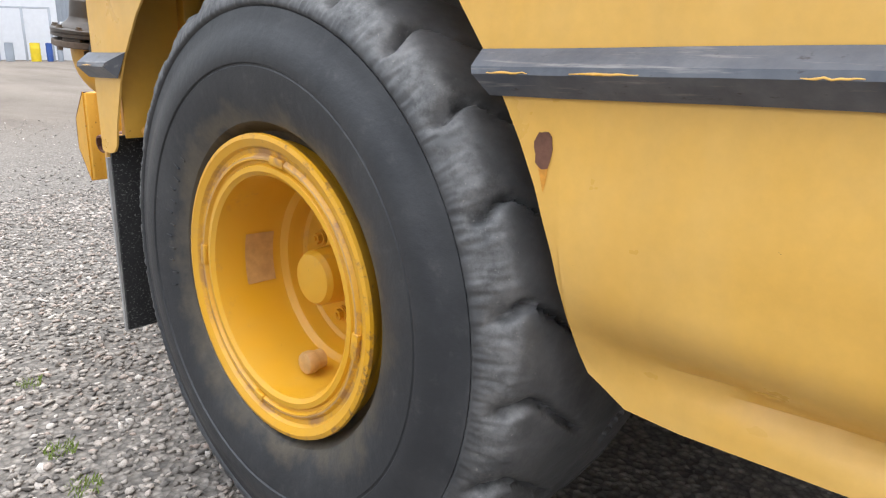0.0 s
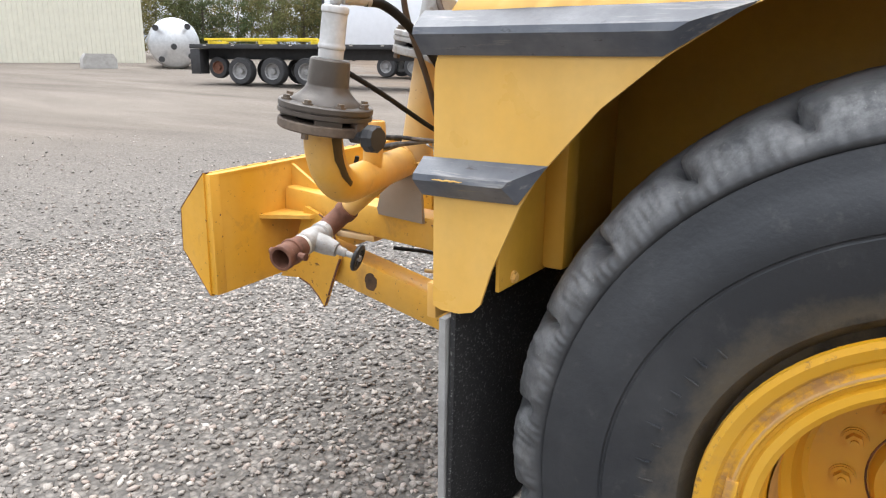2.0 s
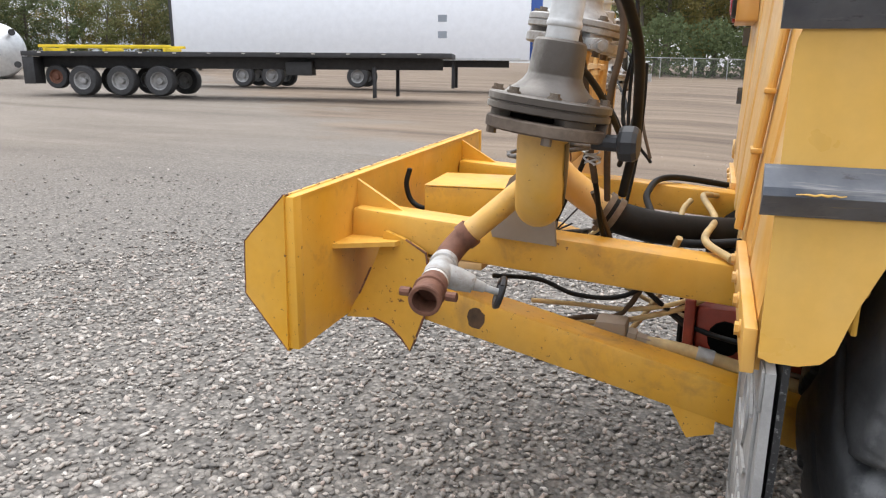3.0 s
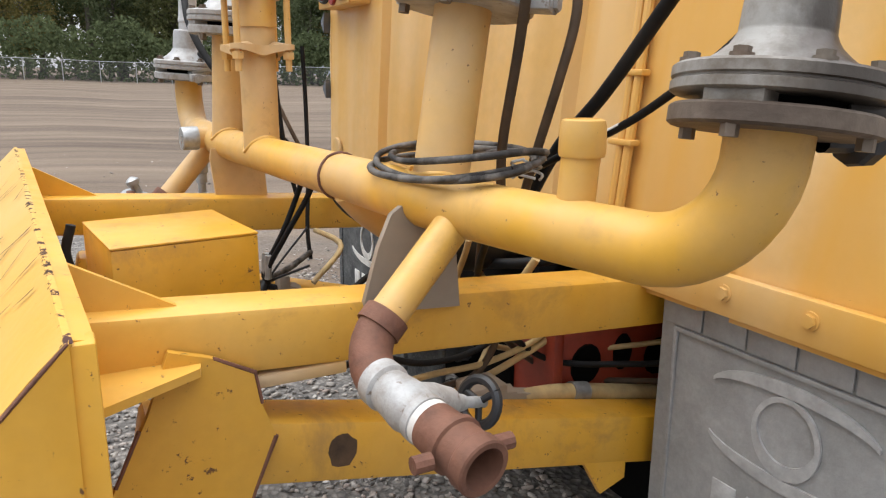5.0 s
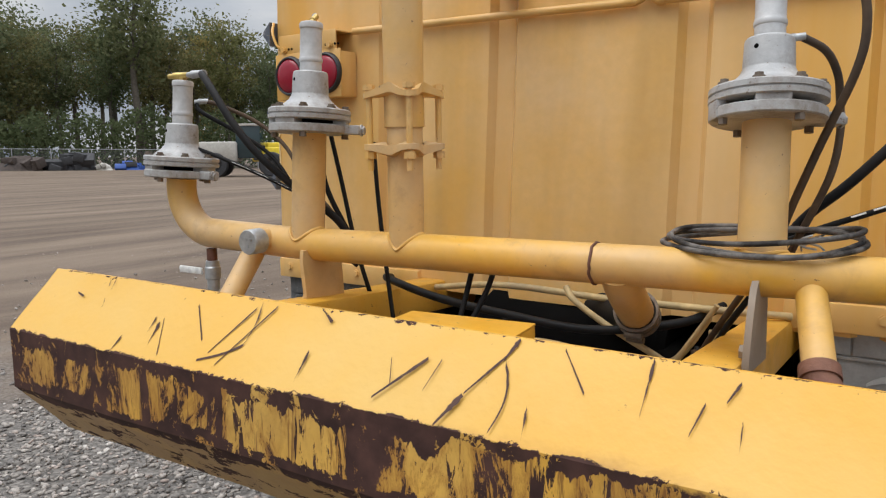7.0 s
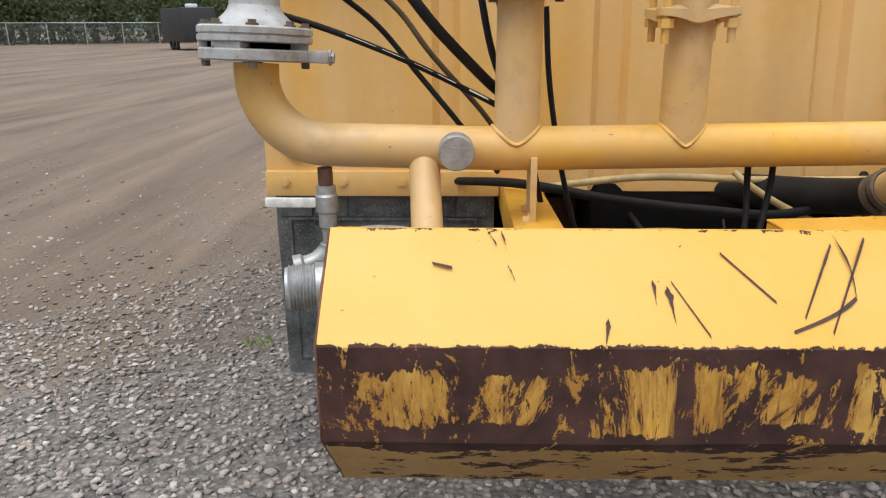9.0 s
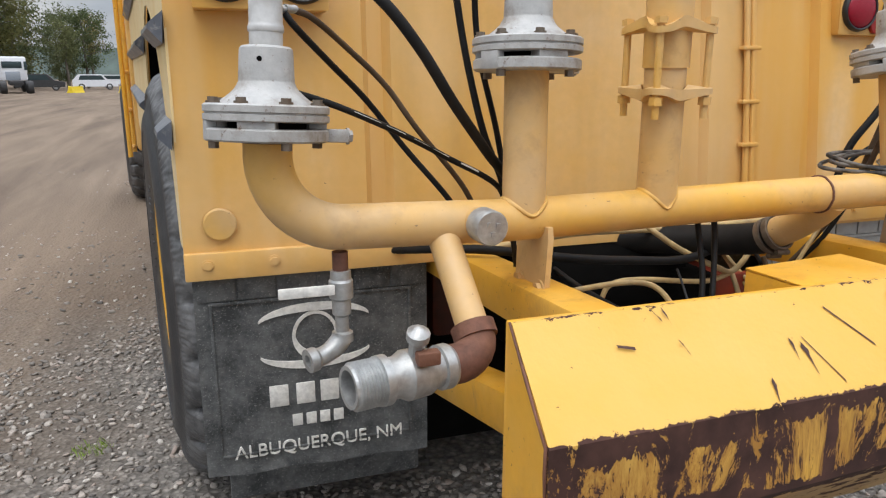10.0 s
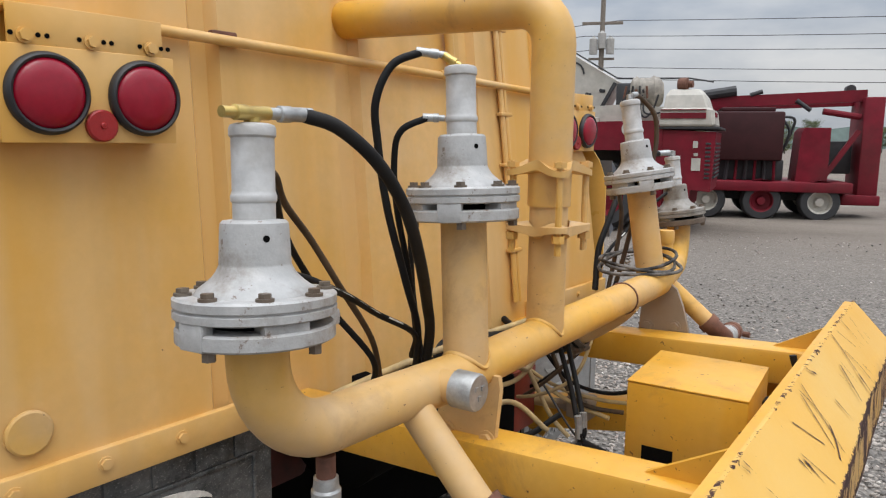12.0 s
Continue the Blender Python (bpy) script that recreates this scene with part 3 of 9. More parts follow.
def side_panel(right):
    """The pressed side skirt with its wheel arch, rolled lower edge and dark ridges."""
    sgn = 1 if right else -1
    dz = 0.0 if right else 0.03

    def place(y, z, d):
        bulge = 0.0
        if y > 1.5:
            # the skirt rolls under, with a long dent that deepens forward
            roll = min(1.0, max(0.0, (0.97 - z) / 0.27))
            fwd = min(1.0, max(0.0, (y - 1.60) / 0.25))
            crease = 0.742 - 0.10 * (y - 1.7)
            bulge = -0.085 * roll * roll - fwd * 0.034 * math.exp(-((z - crease) / 0.028) ** 2) + fwd * 0.014 * math.exp(-((z - crease - 0.09) / 0.05) ** 2)
        if right:
            bulge -= 0.17 * min(1.0, max(0.0, (z - 1.475) / 0.13))
        x = side_x(y, right) + sgn * (bulge - d)
        y += plate_y(x, z) * min(1.0, max(0.0, (z - 1.36) / 0.2)) * max(0.0, 1 - y / 0.4)
        return (x, y, z + dz)

    bm = B()
    # a strip mesh: columns along y, from the arch up to the top
    def low(y):
        pts = ARCH
        if y >= pts[-1][0]:
            return 0.632 - 0.012 * (y - 1.796)
        for (a, za), (b, zb) in zip(pts, pts[1:]):
            if a <= y <= b:
                return za + (zb - za) * (y - a) / max(b - a, 1e-6)
        return pts[0][1]

    ys = sorted({p[0] for p in ARCH} | {1.75, 1.85, 1.9, 2.0, 2.1, 2.2, 2.3, 2.45, 2.6, 3.0, 3.5, 4.2})
    NZ = 40
    cols = []
    for y in ys:
        lo = low(y)
        col = [place(y, lo + (2.0 - lo) * (k / NZ) ** 1.5, 0) for k in range(NZ + 1)]
        cols.append([(bm.verts.new(c), bm.verts.new((c[0] - sgn * 0.006, c[1], c[2]))) for c in col])
    for c, d in zip(cols, cols[1:]):
        for k in range(NZ):
            bm.faces.new((c[k][0], d[k][0], d[k + 1][0], c[k + 1][0]))
            bm.faces.new((c[k][1], c[k + 1][1], d[k + 1][1], d[k][1]))
        bm.faces.new((c[0][0], c[0][1], d[0][1], d[0][0]))
        bm.faces.new((c[NZ][0], d[NZ][0], d[NZ][1], c[NZ][1]))
    for c in (cols[0], cols[-1]):
        for k in range(NZ):
            bm.faces.new((c[k][0], c[k + 1][0], c[k + 1][1], c[k][1]))
    panel = part("side_skirt", bm, M_SIDE if right else M_SIDE_LIT, truck, "faded yellow pressed steel skirt with rust spots" if right else "yellow pressed steel skirt, paled to cream for skylight")

    # dark pressed ridges, cut by the arch
    def cut(z, after):
        ps = [p for p in ARCH]
        hits = []
        for (a, za), (b, zb) in zip(ps, ps[1:]):
            if (za - z) * (zb - z) <= 0 and za != zb:
                hits.append(a + (b - a) * (z - za) / (zb - za))
        return max(hits) if after else min(hits)

    for z0, hgt in ((1.138, 0.070), (1.382, 0.075)) if right else ((1.138, 0.070), (1.382, 0.075), (1.66, 0.085)):
        zc = z0 + dz + (0.03 if not right else 0.0)
        sect = [(0.0, hgt), (0.034, hgt * 0.62), (0.036, hgt * 0.46), (0.004, 0.0)]
        spans = [(-0.012, cut(min(z0, 1.53), False), cut(min(z0 + hgt, 1.545), False)), (cut(min(z0 + hgt, 1.545), True), 4.2, 4.2)] if z0 < 1.5 else [(-0.012, 4.2, 4.2)]
        for i, (a, b, b2) in enumerate(spans):
            bm = B()
            n = 14
            rings = []
            for k in range(n + 1):
                ring = []
                for out, h in sect:
                    if i == 0:
                        e = b + (b2 - b) * h / hgt - (0.04 * out / 0.036 if z0 < 1.5 else 0)
                        y = a + (e - a) * k / n
                    else:
                        y = a + 0.02 * (1 - h / hgt) + (b - a) * (k / n) ** 1.6
                    wob = 0.003 * noise.noise((y * 4.0, h * 9, z0 * 7))
                    ring.append(bm.verts.new((side_x(y, right) + sgn * (out + 0.002 + wob), y, zc + h + wob)))
                rings.append(ring)
            for r, s in zip(rings, rings[1:]):
                for q in range(3):
                    bm.faces.new((r[q], s[q], s[q + 1], r[q + 1]))
                bm.faces.new((r[3], s[3], s[0], r[0]))
            bm.faces.new(rings[0]), bm.faces.new(rings[-1][::-1])
            trim = part("ridge_trim", bm, M_TRIM, panel, "dark grey scuffed ridge trim", 30)
            y = a + 0.04
            while right and z0 < 1.2 and y < b - 0.12 and y < 3.0:
                run = 0.05 + 0.22 * abs(noise.noise((y * 5.1, z0, 3)))
                run = min(run, b - 0.06 - y)
                bm = B()
                sweep(bm, [(side_x(y + run * k / 8) + 0.0385, y + run * k / 8, zc + hgt * 0.50 + 0.002 * noise.noise((y * 9 + k, 1, 2))) for k in range(9)], [0.0006 + 0.0019 * math.sin(math.pi * k / 8) * (0.4 + 0.9 * abs(noise.noise((k * 1.3, y * 7, 5)))) for k in range(9)], 6)
                part("scraped_edge", bm, M_SIDE, trim)
                y += run + 0.03 + 0.25 * abs(noise.noise((y * 3.3, 7, z0)))
    # the wheel well: a roof that follows the arch and an upright back wall
    bm = B()
    prev = None
    for y, z in [p for p in ARCH if 0.62 < p[0] < 1.60 and p[1] > 1.1]:
        ring = [bm.verts.new((side_x(y, right) - sgn * d, y, z + 0.02 + dz)) for d in (0.012, 0.35, 0.70)]
        if prev:
            for k in range(2):
                bm.faces.new((prev[k], ring[k], ring[k + 1], prev[k + 1]))
        prev = ring
    # left well surfaces are near-black to paint the deep shade inside
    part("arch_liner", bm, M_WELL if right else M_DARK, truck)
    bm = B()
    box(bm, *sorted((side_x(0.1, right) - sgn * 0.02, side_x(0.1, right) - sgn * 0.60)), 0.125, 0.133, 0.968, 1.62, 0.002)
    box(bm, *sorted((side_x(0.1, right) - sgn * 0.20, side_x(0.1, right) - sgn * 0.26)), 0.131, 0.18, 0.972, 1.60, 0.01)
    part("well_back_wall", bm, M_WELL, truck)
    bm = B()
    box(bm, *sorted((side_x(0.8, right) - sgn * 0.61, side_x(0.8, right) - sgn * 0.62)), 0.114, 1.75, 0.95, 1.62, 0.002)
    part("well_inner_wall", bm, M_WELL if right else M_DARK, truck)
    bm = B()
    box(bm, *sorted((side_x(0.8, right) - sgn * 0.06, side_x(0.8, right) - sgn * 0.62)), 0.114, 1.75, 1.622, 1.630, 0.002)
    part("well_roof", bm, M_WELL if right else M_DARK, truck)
    if right:
        for xb in (1.18, 1.02):
            bm = B()
            hexbolt(bm, (xb, 0.133, 0.985), (0, 1, 0), 0.009, 0.008)
            part("flap_bolt", bm, M_BODY, truck)
        # rust spot and its run, lying on the paint
        bm = B()
        ring = []
        for j in range(18):
            a = 6.283185 * j / 18
            r = 0.017 * (1 + 0.3 * noise.noise((math.cos(a) * 2, math.sin(a) * 2, 1)))
            y, z = 1.588 + r * math.cos(a), 1.062 + 1.55 * r * math.sin(a) * (1.2 if math.sin(a) < 0 else 1)
            ring.append(bm.verts.new((side_x(y) + 0.0012, y, z)))
        bm.faces.new(ring)
        part("rust_spot", bm, M_RUST, panel, "brown rust spot blistered through the paint")
        bm = B()
        ring = [(1.576, 1.050), (1.600, 1.052), (1.597, 1.030), (1.594, 1.010), (1.589, 0.996), (1.585, 1.012), (1.580, 1.032)]
        bm.faces.new([bm.verts.new((side_x(y) + 0.0008, y, z)) for y, z in ring])
        part("rust_run", bm, plain("rust_run", (0.62, 0.27, 0.030), 0.5, 0, 0.2, 60, 0.05), panel, "orange run below the rust spot")


tank()
side_panel(True)
side_panel(False)


def wheel(name, centre, outer):
    """An earthmover wheel: outer is +1 or -1, the way its face looks along x."""
    w = new(name)
    w.parent = truck
    w.matrix_basis = pose(*centre, 0, 0, 0 if outer > 0 else 180)
    return w


TREAD_R = 0.716


def build_wheel(w):
    X = (1, 0, 0)
    bm = B()
    half = [(0.300, 0.618), (0.3035, 0.606), (0.3055, 0.594), (0.3110, 0.578), (0.3180, 0.562), (0.3235, 0.545), (0.3262, 0.528), (0.3265, 0.512), (0.3255, 0.506), (0.3215, 0.5035), (0.3215, 0.5005), (0.3235, 0.498), (0.3215, 0.475), (0.316, 0.445), (0.307, 0.41), (0.292, 0.382), (0.270, 0.368), (0.246, 0.358), (0.240, 0.340)]
    prof = [(-x, r) for x, r in half[::-1]] + half
    turn(bm, prof, (0, 0, 0), X, 96)
    t = part("tyre", bm, M_TYRE, w, "worn black earthmover tyre with chunky shoulder lugs", 28)
    # worn tread: wide lugs parted by hooked slits, with scalloped ends rounding into the sidewall
    N, around = 24, 1200
    crown = [(0.236 * k / 15, TREAD_R - 0.016 * (0.236 * k / 15 / 0.24) ** 4) for k in range(16)]
    curve = crown + [(0.247, 0.6985), (0.257, 0.6945), (0.266, 0.689), (0.275, 0.6815), (0.283, 0.672), (0.290, 0.661), (0.2960, 0.650), (0.3008, 0.640), (0.3040, 0.631), (0.3048, 0.6245), (0.3010, 0.6205), (0.2980, 0.618)]
    curve = [(-x, r) for x, r in curve[:0:-1]] + curve
    verts, faces = [], []
    for i, (x, r0) in enumerate(curve):
        s = abs(x)
        lo, hi = curve[max(i - 1, 0)], curve[min(i + 1, len(curve) - 1)]
        n = Vector((lo[1] - hi[1], hi[0] - lo[0])).normalized()
        hook = 0.035 * max(0.0, min(1.0, (0.285 - s) / 0.055)) - 0.19 * max(0.0, min(1.0, (0.225 - s) / 0.18))
        outer = max(0.0, min(1.0, (s - 0.225) / 0.05))
        reach = max(0.0, min(1.0, (s - 0.03) / 0.05)) * max(0.0, min(1.0, (r0 - 0.652) / 0.022))
        for j in range(around):
            a = 6.283185 * j / around
            q = (a - hook) * N / 6.283185 + (0.5 if x < 0 else 0.0)
            lug = math.floor(q)
            u = q - lug + 0.05 * noise.noise((lug * 3.7, s * 18, 1.0 if x < 0 else 4.0))
            slit = math.exp(-max(0.0, u - 0.5) / (0.045 + 0.03 * outer)) if u >= 0.5 else math.exp(-(0.5 - u) / 0.014)
            scallop = outer * math.exp(-((u - 0.56) / 0.15) ** 2)
            torn = 0.0022 * noise.noise((x * 30, 20 * math.cos(a), 20 * math.sin(a))) + 0.0032 * noise.noise((x * 90, 62 * math.cos(a), 62 * math.sin(a))) * (0.25 + outer)
            d = -0.036 * min(1.0, 1.7 * slit) * reach * (1 - 0.38 * outer) - 0.0105 * scallop * max(0.0, min(1.0, (r0 - 0.642) / 0.03)) + torn * max(0.0, min(1.0, (r0 - 0.618) / 0.02))
            r = r0 + d * n.y
            verts.append((x + d * n.x, r * math.cos(a), r * math.sin(a)))
    across = len(curve) - 1
    for i in range(across):
        for j in range(around):
            k = (j + 1) % around
            faces.append((i * around + j, i * around + k, (i + 1) * around + k, (i + 1) * around + j))
    me = bpy.data.meshes.new("tread")
    me.from_pydata(verts, [], faces)
    me.shade_smooth()
    bm = B()
    bm.from_mesh(me)
    bpy.data.meshes.remove(me)
    bmesh.ops.recalc_face_normals(bm, faces=bm.faces)
    part("tread", bm, M_TYRE, t, "dusty worn tread lugs with torn edges", 60)
    # worn raised markings that no longer read
    for j in range(12):
        a, r0, tall = 2.46 + 0.078 * j, 0.418 + 0.010 * (j % 2), 0.020 + 0.006 * (j % 3)
        x = 0.3075 + (r0 + 0.5 * tall - 0.41) * 0.235
        bm = B()
        box(bm, x - 0.004, x + 0.0026, -0.0014, 0.0014, r0, r0 + tall, 0.0006, Matrix.Rotation(a - math.pi / 2, 4, "X"))
        part("raised_mark", bm, M_TYRE, t)
    # rim: stepped flange and lock rings, a deep barrel and the disc
    bm = B()
    turn(bm, [(-0.26, 0.30), (-0.26, 0.335), (0.255, 0.338), (0.278, 0.349), (0.292, 0.357), (0.300, 0.355), (0.303, 0.345), (0.296, 0.328), (0.288, 0.322), (0.286, 0.312), (0.293, 0.306), (0.294, 0.298),
              (0.286, 0.294), (0.284, 0.288), (0.291, 0.284), (0.292, 0.272), (0.284, 0.262), (0.262, 0.258), (0.16, 0.250), (0.118, 0.246), (0.104, 0.241), (0.096, 0.233), (0.090, 0.226), (0.078, 0.221), (0.062, 0.218), (0.050, 0.212), (0.043, 0.202), (0.040, 0.118), (0.040, 0.0)], (0, 0, 0), X, 72)
    r = part("rim", bm, M_WHEEL, w, "yellow painted steel rim with rust at the lock ring", 25)
    bm = B()
    turn(bm, [(0.036, 0.108), (0.052, 0.106), (0.070, 0.098), (0.078, 0.074), (0.10, 0.072), (0.165, 0.068), (0.178, 0.060), (0.182, 0.045), (0.182, 0.0)], (0, 0, 0), X, 40)
    part("hub_cap", bm, M_WHEEL, w, "", 25)
    for j in range(12):
        a = 6.283185 * j / 12 + 0.13
        bm = B()
        p = (0.040, 0.147 * math.cos(a), 0.147 * math.sin(a))
        rod(bm, p, (0.046, p[1], p[2]), 0.022, n=18)
        hexbolt(bm, (0.046, p[1], p[2]), X, 0.0145, 0.017)
        rod(bm, (0.06, p[1], p[2]), (0.069, p[1], p[2]), 0.007, n=10)
        part("wheel_bolt", bm, M_WHEEL, w)
    bm = B()
    rod(bm, (0.150, -0.012, -0.216), (0.176, -0.012, -0.216), 0.0245, n=18)
    turn(bm, [(0.174, 0.0), (0.174, 0.0275), (0.178, 0.029), (0.196, 0.029), (0.202, 0.026), (0.204, 0.020), (0.204, 0.0)], (0, -0.012, -0.216), X, 14)
    part("filler_plug", bm, M_WHEEL_WORN, w, "worn yellow screw plug", 30)
    bm = B()
    ring = [(0.0415, 0.1115 * math.cos(6.283185 * k / 40), 0.1115 * math.sin(6.283185 * k / 40)) for k in range(41)]
    sweep(bm, ring, 0.0018, 6, False)
    part("hub_seam", bm, M_RUST, w, "rusty seam round the hub", 60)
    rows = []
    bm = B()
    for x in (0.125, 0.16, 0.205):
        rr = 0.2428 + (x - 0.118) * 0.085
        rows.append([bm.verts.new((x, rr * math.cos(a), rr * math.sin(a))) for a in (2.84 + 0.05 * k for k in range(12))])
    for r0, r1 in zip(rows, rows[1:]):
        for k in range(11):
            bm.faces.new((r0[k], r0[k + 1], r1[k + 1], r1[k]))
    part("rubbed_patch", bm, M_WHEEL_WORN, w, "patch of paint rubbed thin inside the rim")
    bm = B()
    ring = [(0.2905, 0.303 * math.cos(6.283185 * k / 60), 0.303 * math.sin(6.283185 * k / 60)) for k in range(61)]
    sweep(bm, ring, 0.0036, 6, False)
    part("lock_ring_gap", bm, M_WHEEL_WORN, w, "rusty gap round the lock ring", 60)
    for a, tall in ((3.05, 0.055), (4.45, 0.035), (6.1, 0.06), (1.4, 0.05)):
        bm = B()
        m = Matrix.Rotation(a, 4, "X")
        box(bm, 0.283, 0.297, 0.292, 0.312, -tall / 2, tall / 2, 0.003, m)
        part("lock_clip", bm, M_WHEEL, w)


w_rr = wheel("wheel", (0.935, 0.85, 0.68), 1)
w_rr.matrix_basis = pose(0.9325, 0.8475, 0.679, 0, 0, 1.9)
build_wheel(w_rr)


for c, a in (((-0.908, 0.845, 0.675), 186), ((-1.62, 7.6, 0.572), 186), ((0.55, 7.6, 0.555), 4)):
    copy_thing(w_rr, pose(*c, 0, 0, a)).name = "wheel"


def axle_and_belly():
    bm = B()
    # belly parts take the shade under the tank from their black colour
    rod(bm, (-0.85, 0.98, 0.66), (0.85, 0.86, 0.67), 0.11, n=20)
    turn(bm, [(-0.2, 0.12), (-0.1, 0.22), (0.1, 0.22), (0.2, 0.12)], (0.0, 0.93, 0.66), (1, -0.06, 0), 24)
    part("rear_axle", bm, M_DARK, truck, "rear axle, blackened for the shade under the tank")
    bm = B()
    box(bm, 0.40, 0.515, -0.085, 0.34, 0.585, 0.765, 0.016)
    pump = part("pump_housing", bm, M_RED, truck, "dirty orange-red pump housing with black recesses")
    bm = B()
    box(bm, 0.385, 0.535, -0.112, -0.086, 0.575, 0.785, 0.006)
    part("mounting_flange", bm, M_RED, pump)
    bm = B()
    box(bm, 0.27, 0.398, -0.13, 0.36, 0.56, 0.80, 0.03)
    part("pump_body", bm, M_DARK, truck, "pump body, blackened for the shade under the tank")
    # flat black discs paint the shade of the housing's recesses
    for y0, y1, z0, z1 in ((-0.055, 0.030, 0.640, 0.735), (0.060, 0.115, 0.655, 0.742), (0.150, 0.24, 0.625, 0.715)):
        bm = B()
        turn(bm, [(0, 0), (0, 1.0), (0.004, 0.92), (0.004, 0)], (0, 0, 0), (1, 0, 0), 14)
        bmesh.ops.transform(bm, matrix=Matrix.Translation((0.514, (y0 + y1) / 2, (z0 + z1) / 2)) @ Matrix.Diagonal((1, (y1 - y0) / 2, (z1 - z0) / 2, 1)), verts=bm.verts[:])
        part("recess", bm, M_DARK, pump, "flat black disc for a shaded recess")
    bm = B()
    box(bm, -0.40, -0.18, 0.22, 0.6, 0.55, 0.82, 0.03)
    part("gearbox", bm, plain("darker_red_paint", (0.085, 0.013, 0.008), 0.6, 0, 0.4, 14, 0.1, (0.015, 0.012, 0.01), 0.9), truck, "dark red gearbox housing with near-black patches")
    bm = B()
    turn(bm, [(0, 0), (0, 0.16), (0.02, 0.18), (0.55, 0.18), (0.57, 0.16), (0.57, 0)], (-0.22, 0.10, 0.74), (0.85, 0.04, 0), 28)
    part("underbody_cylinder", bm, M_DARK, truck, "cylinder blackened for the shade under the tank")
    # dark wall added as a backdrop of shade, joined with the frame rails
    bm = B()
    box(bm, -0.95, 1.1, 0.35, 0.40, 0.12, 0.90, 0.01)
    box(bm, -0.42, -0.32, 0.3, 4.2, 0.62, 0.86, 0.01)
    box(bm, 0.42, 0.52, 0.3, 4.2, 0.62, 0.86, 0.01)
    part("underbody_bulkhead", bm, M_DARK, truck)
    # cab and front body, seen far ahead along the side
    bm = B()
    box(bm, -1.54, 0.85, 4.2, 4.45, 0.75, 2.2, 0.05)
    box(bm, -1.27, 0.20, 4.45, 8.5, 0.75, 1.75, 0.08)
    box(bm, -1.15, 0.60, 4.7, 6.4, 1.75, 2.75, 0.08)
    part("cab_body", bm, M_BODY, truck, "yellow tractor cab with steps")
    bm = B()
    for z in (0.75, 1.05, 1.35):
        rod(bm, (-1.60, 4.35, z), (-1.60, 4.75, z), 0.014, n=8)
    rod(bm, (-1.60, 4.35, 0.7), (-1.60, 4.35, 2.1), 0.018, n=10)
    rod(bm, (-1.60, 4.75, 0.7), (-1.60, 4.75, 2.1), 0.018, n=10)
    rod(bm, (-1.65, 4.4, 1.9), (-1.65, 4.4, 2.5), 0.02, n=10)
    box(bm, -1.78, -1.60, 4.38, 4.42, 2.1, 2.5, 0.01)
    part("cab_ladder", bm, M_FRAME, truck)


axle_and_belly()


def bar_run(bm, x0, x1, z0, z1, y):
    box(bm, x0, x1, y - 0.004, y + 0.001, z0, z1, 0.0015)


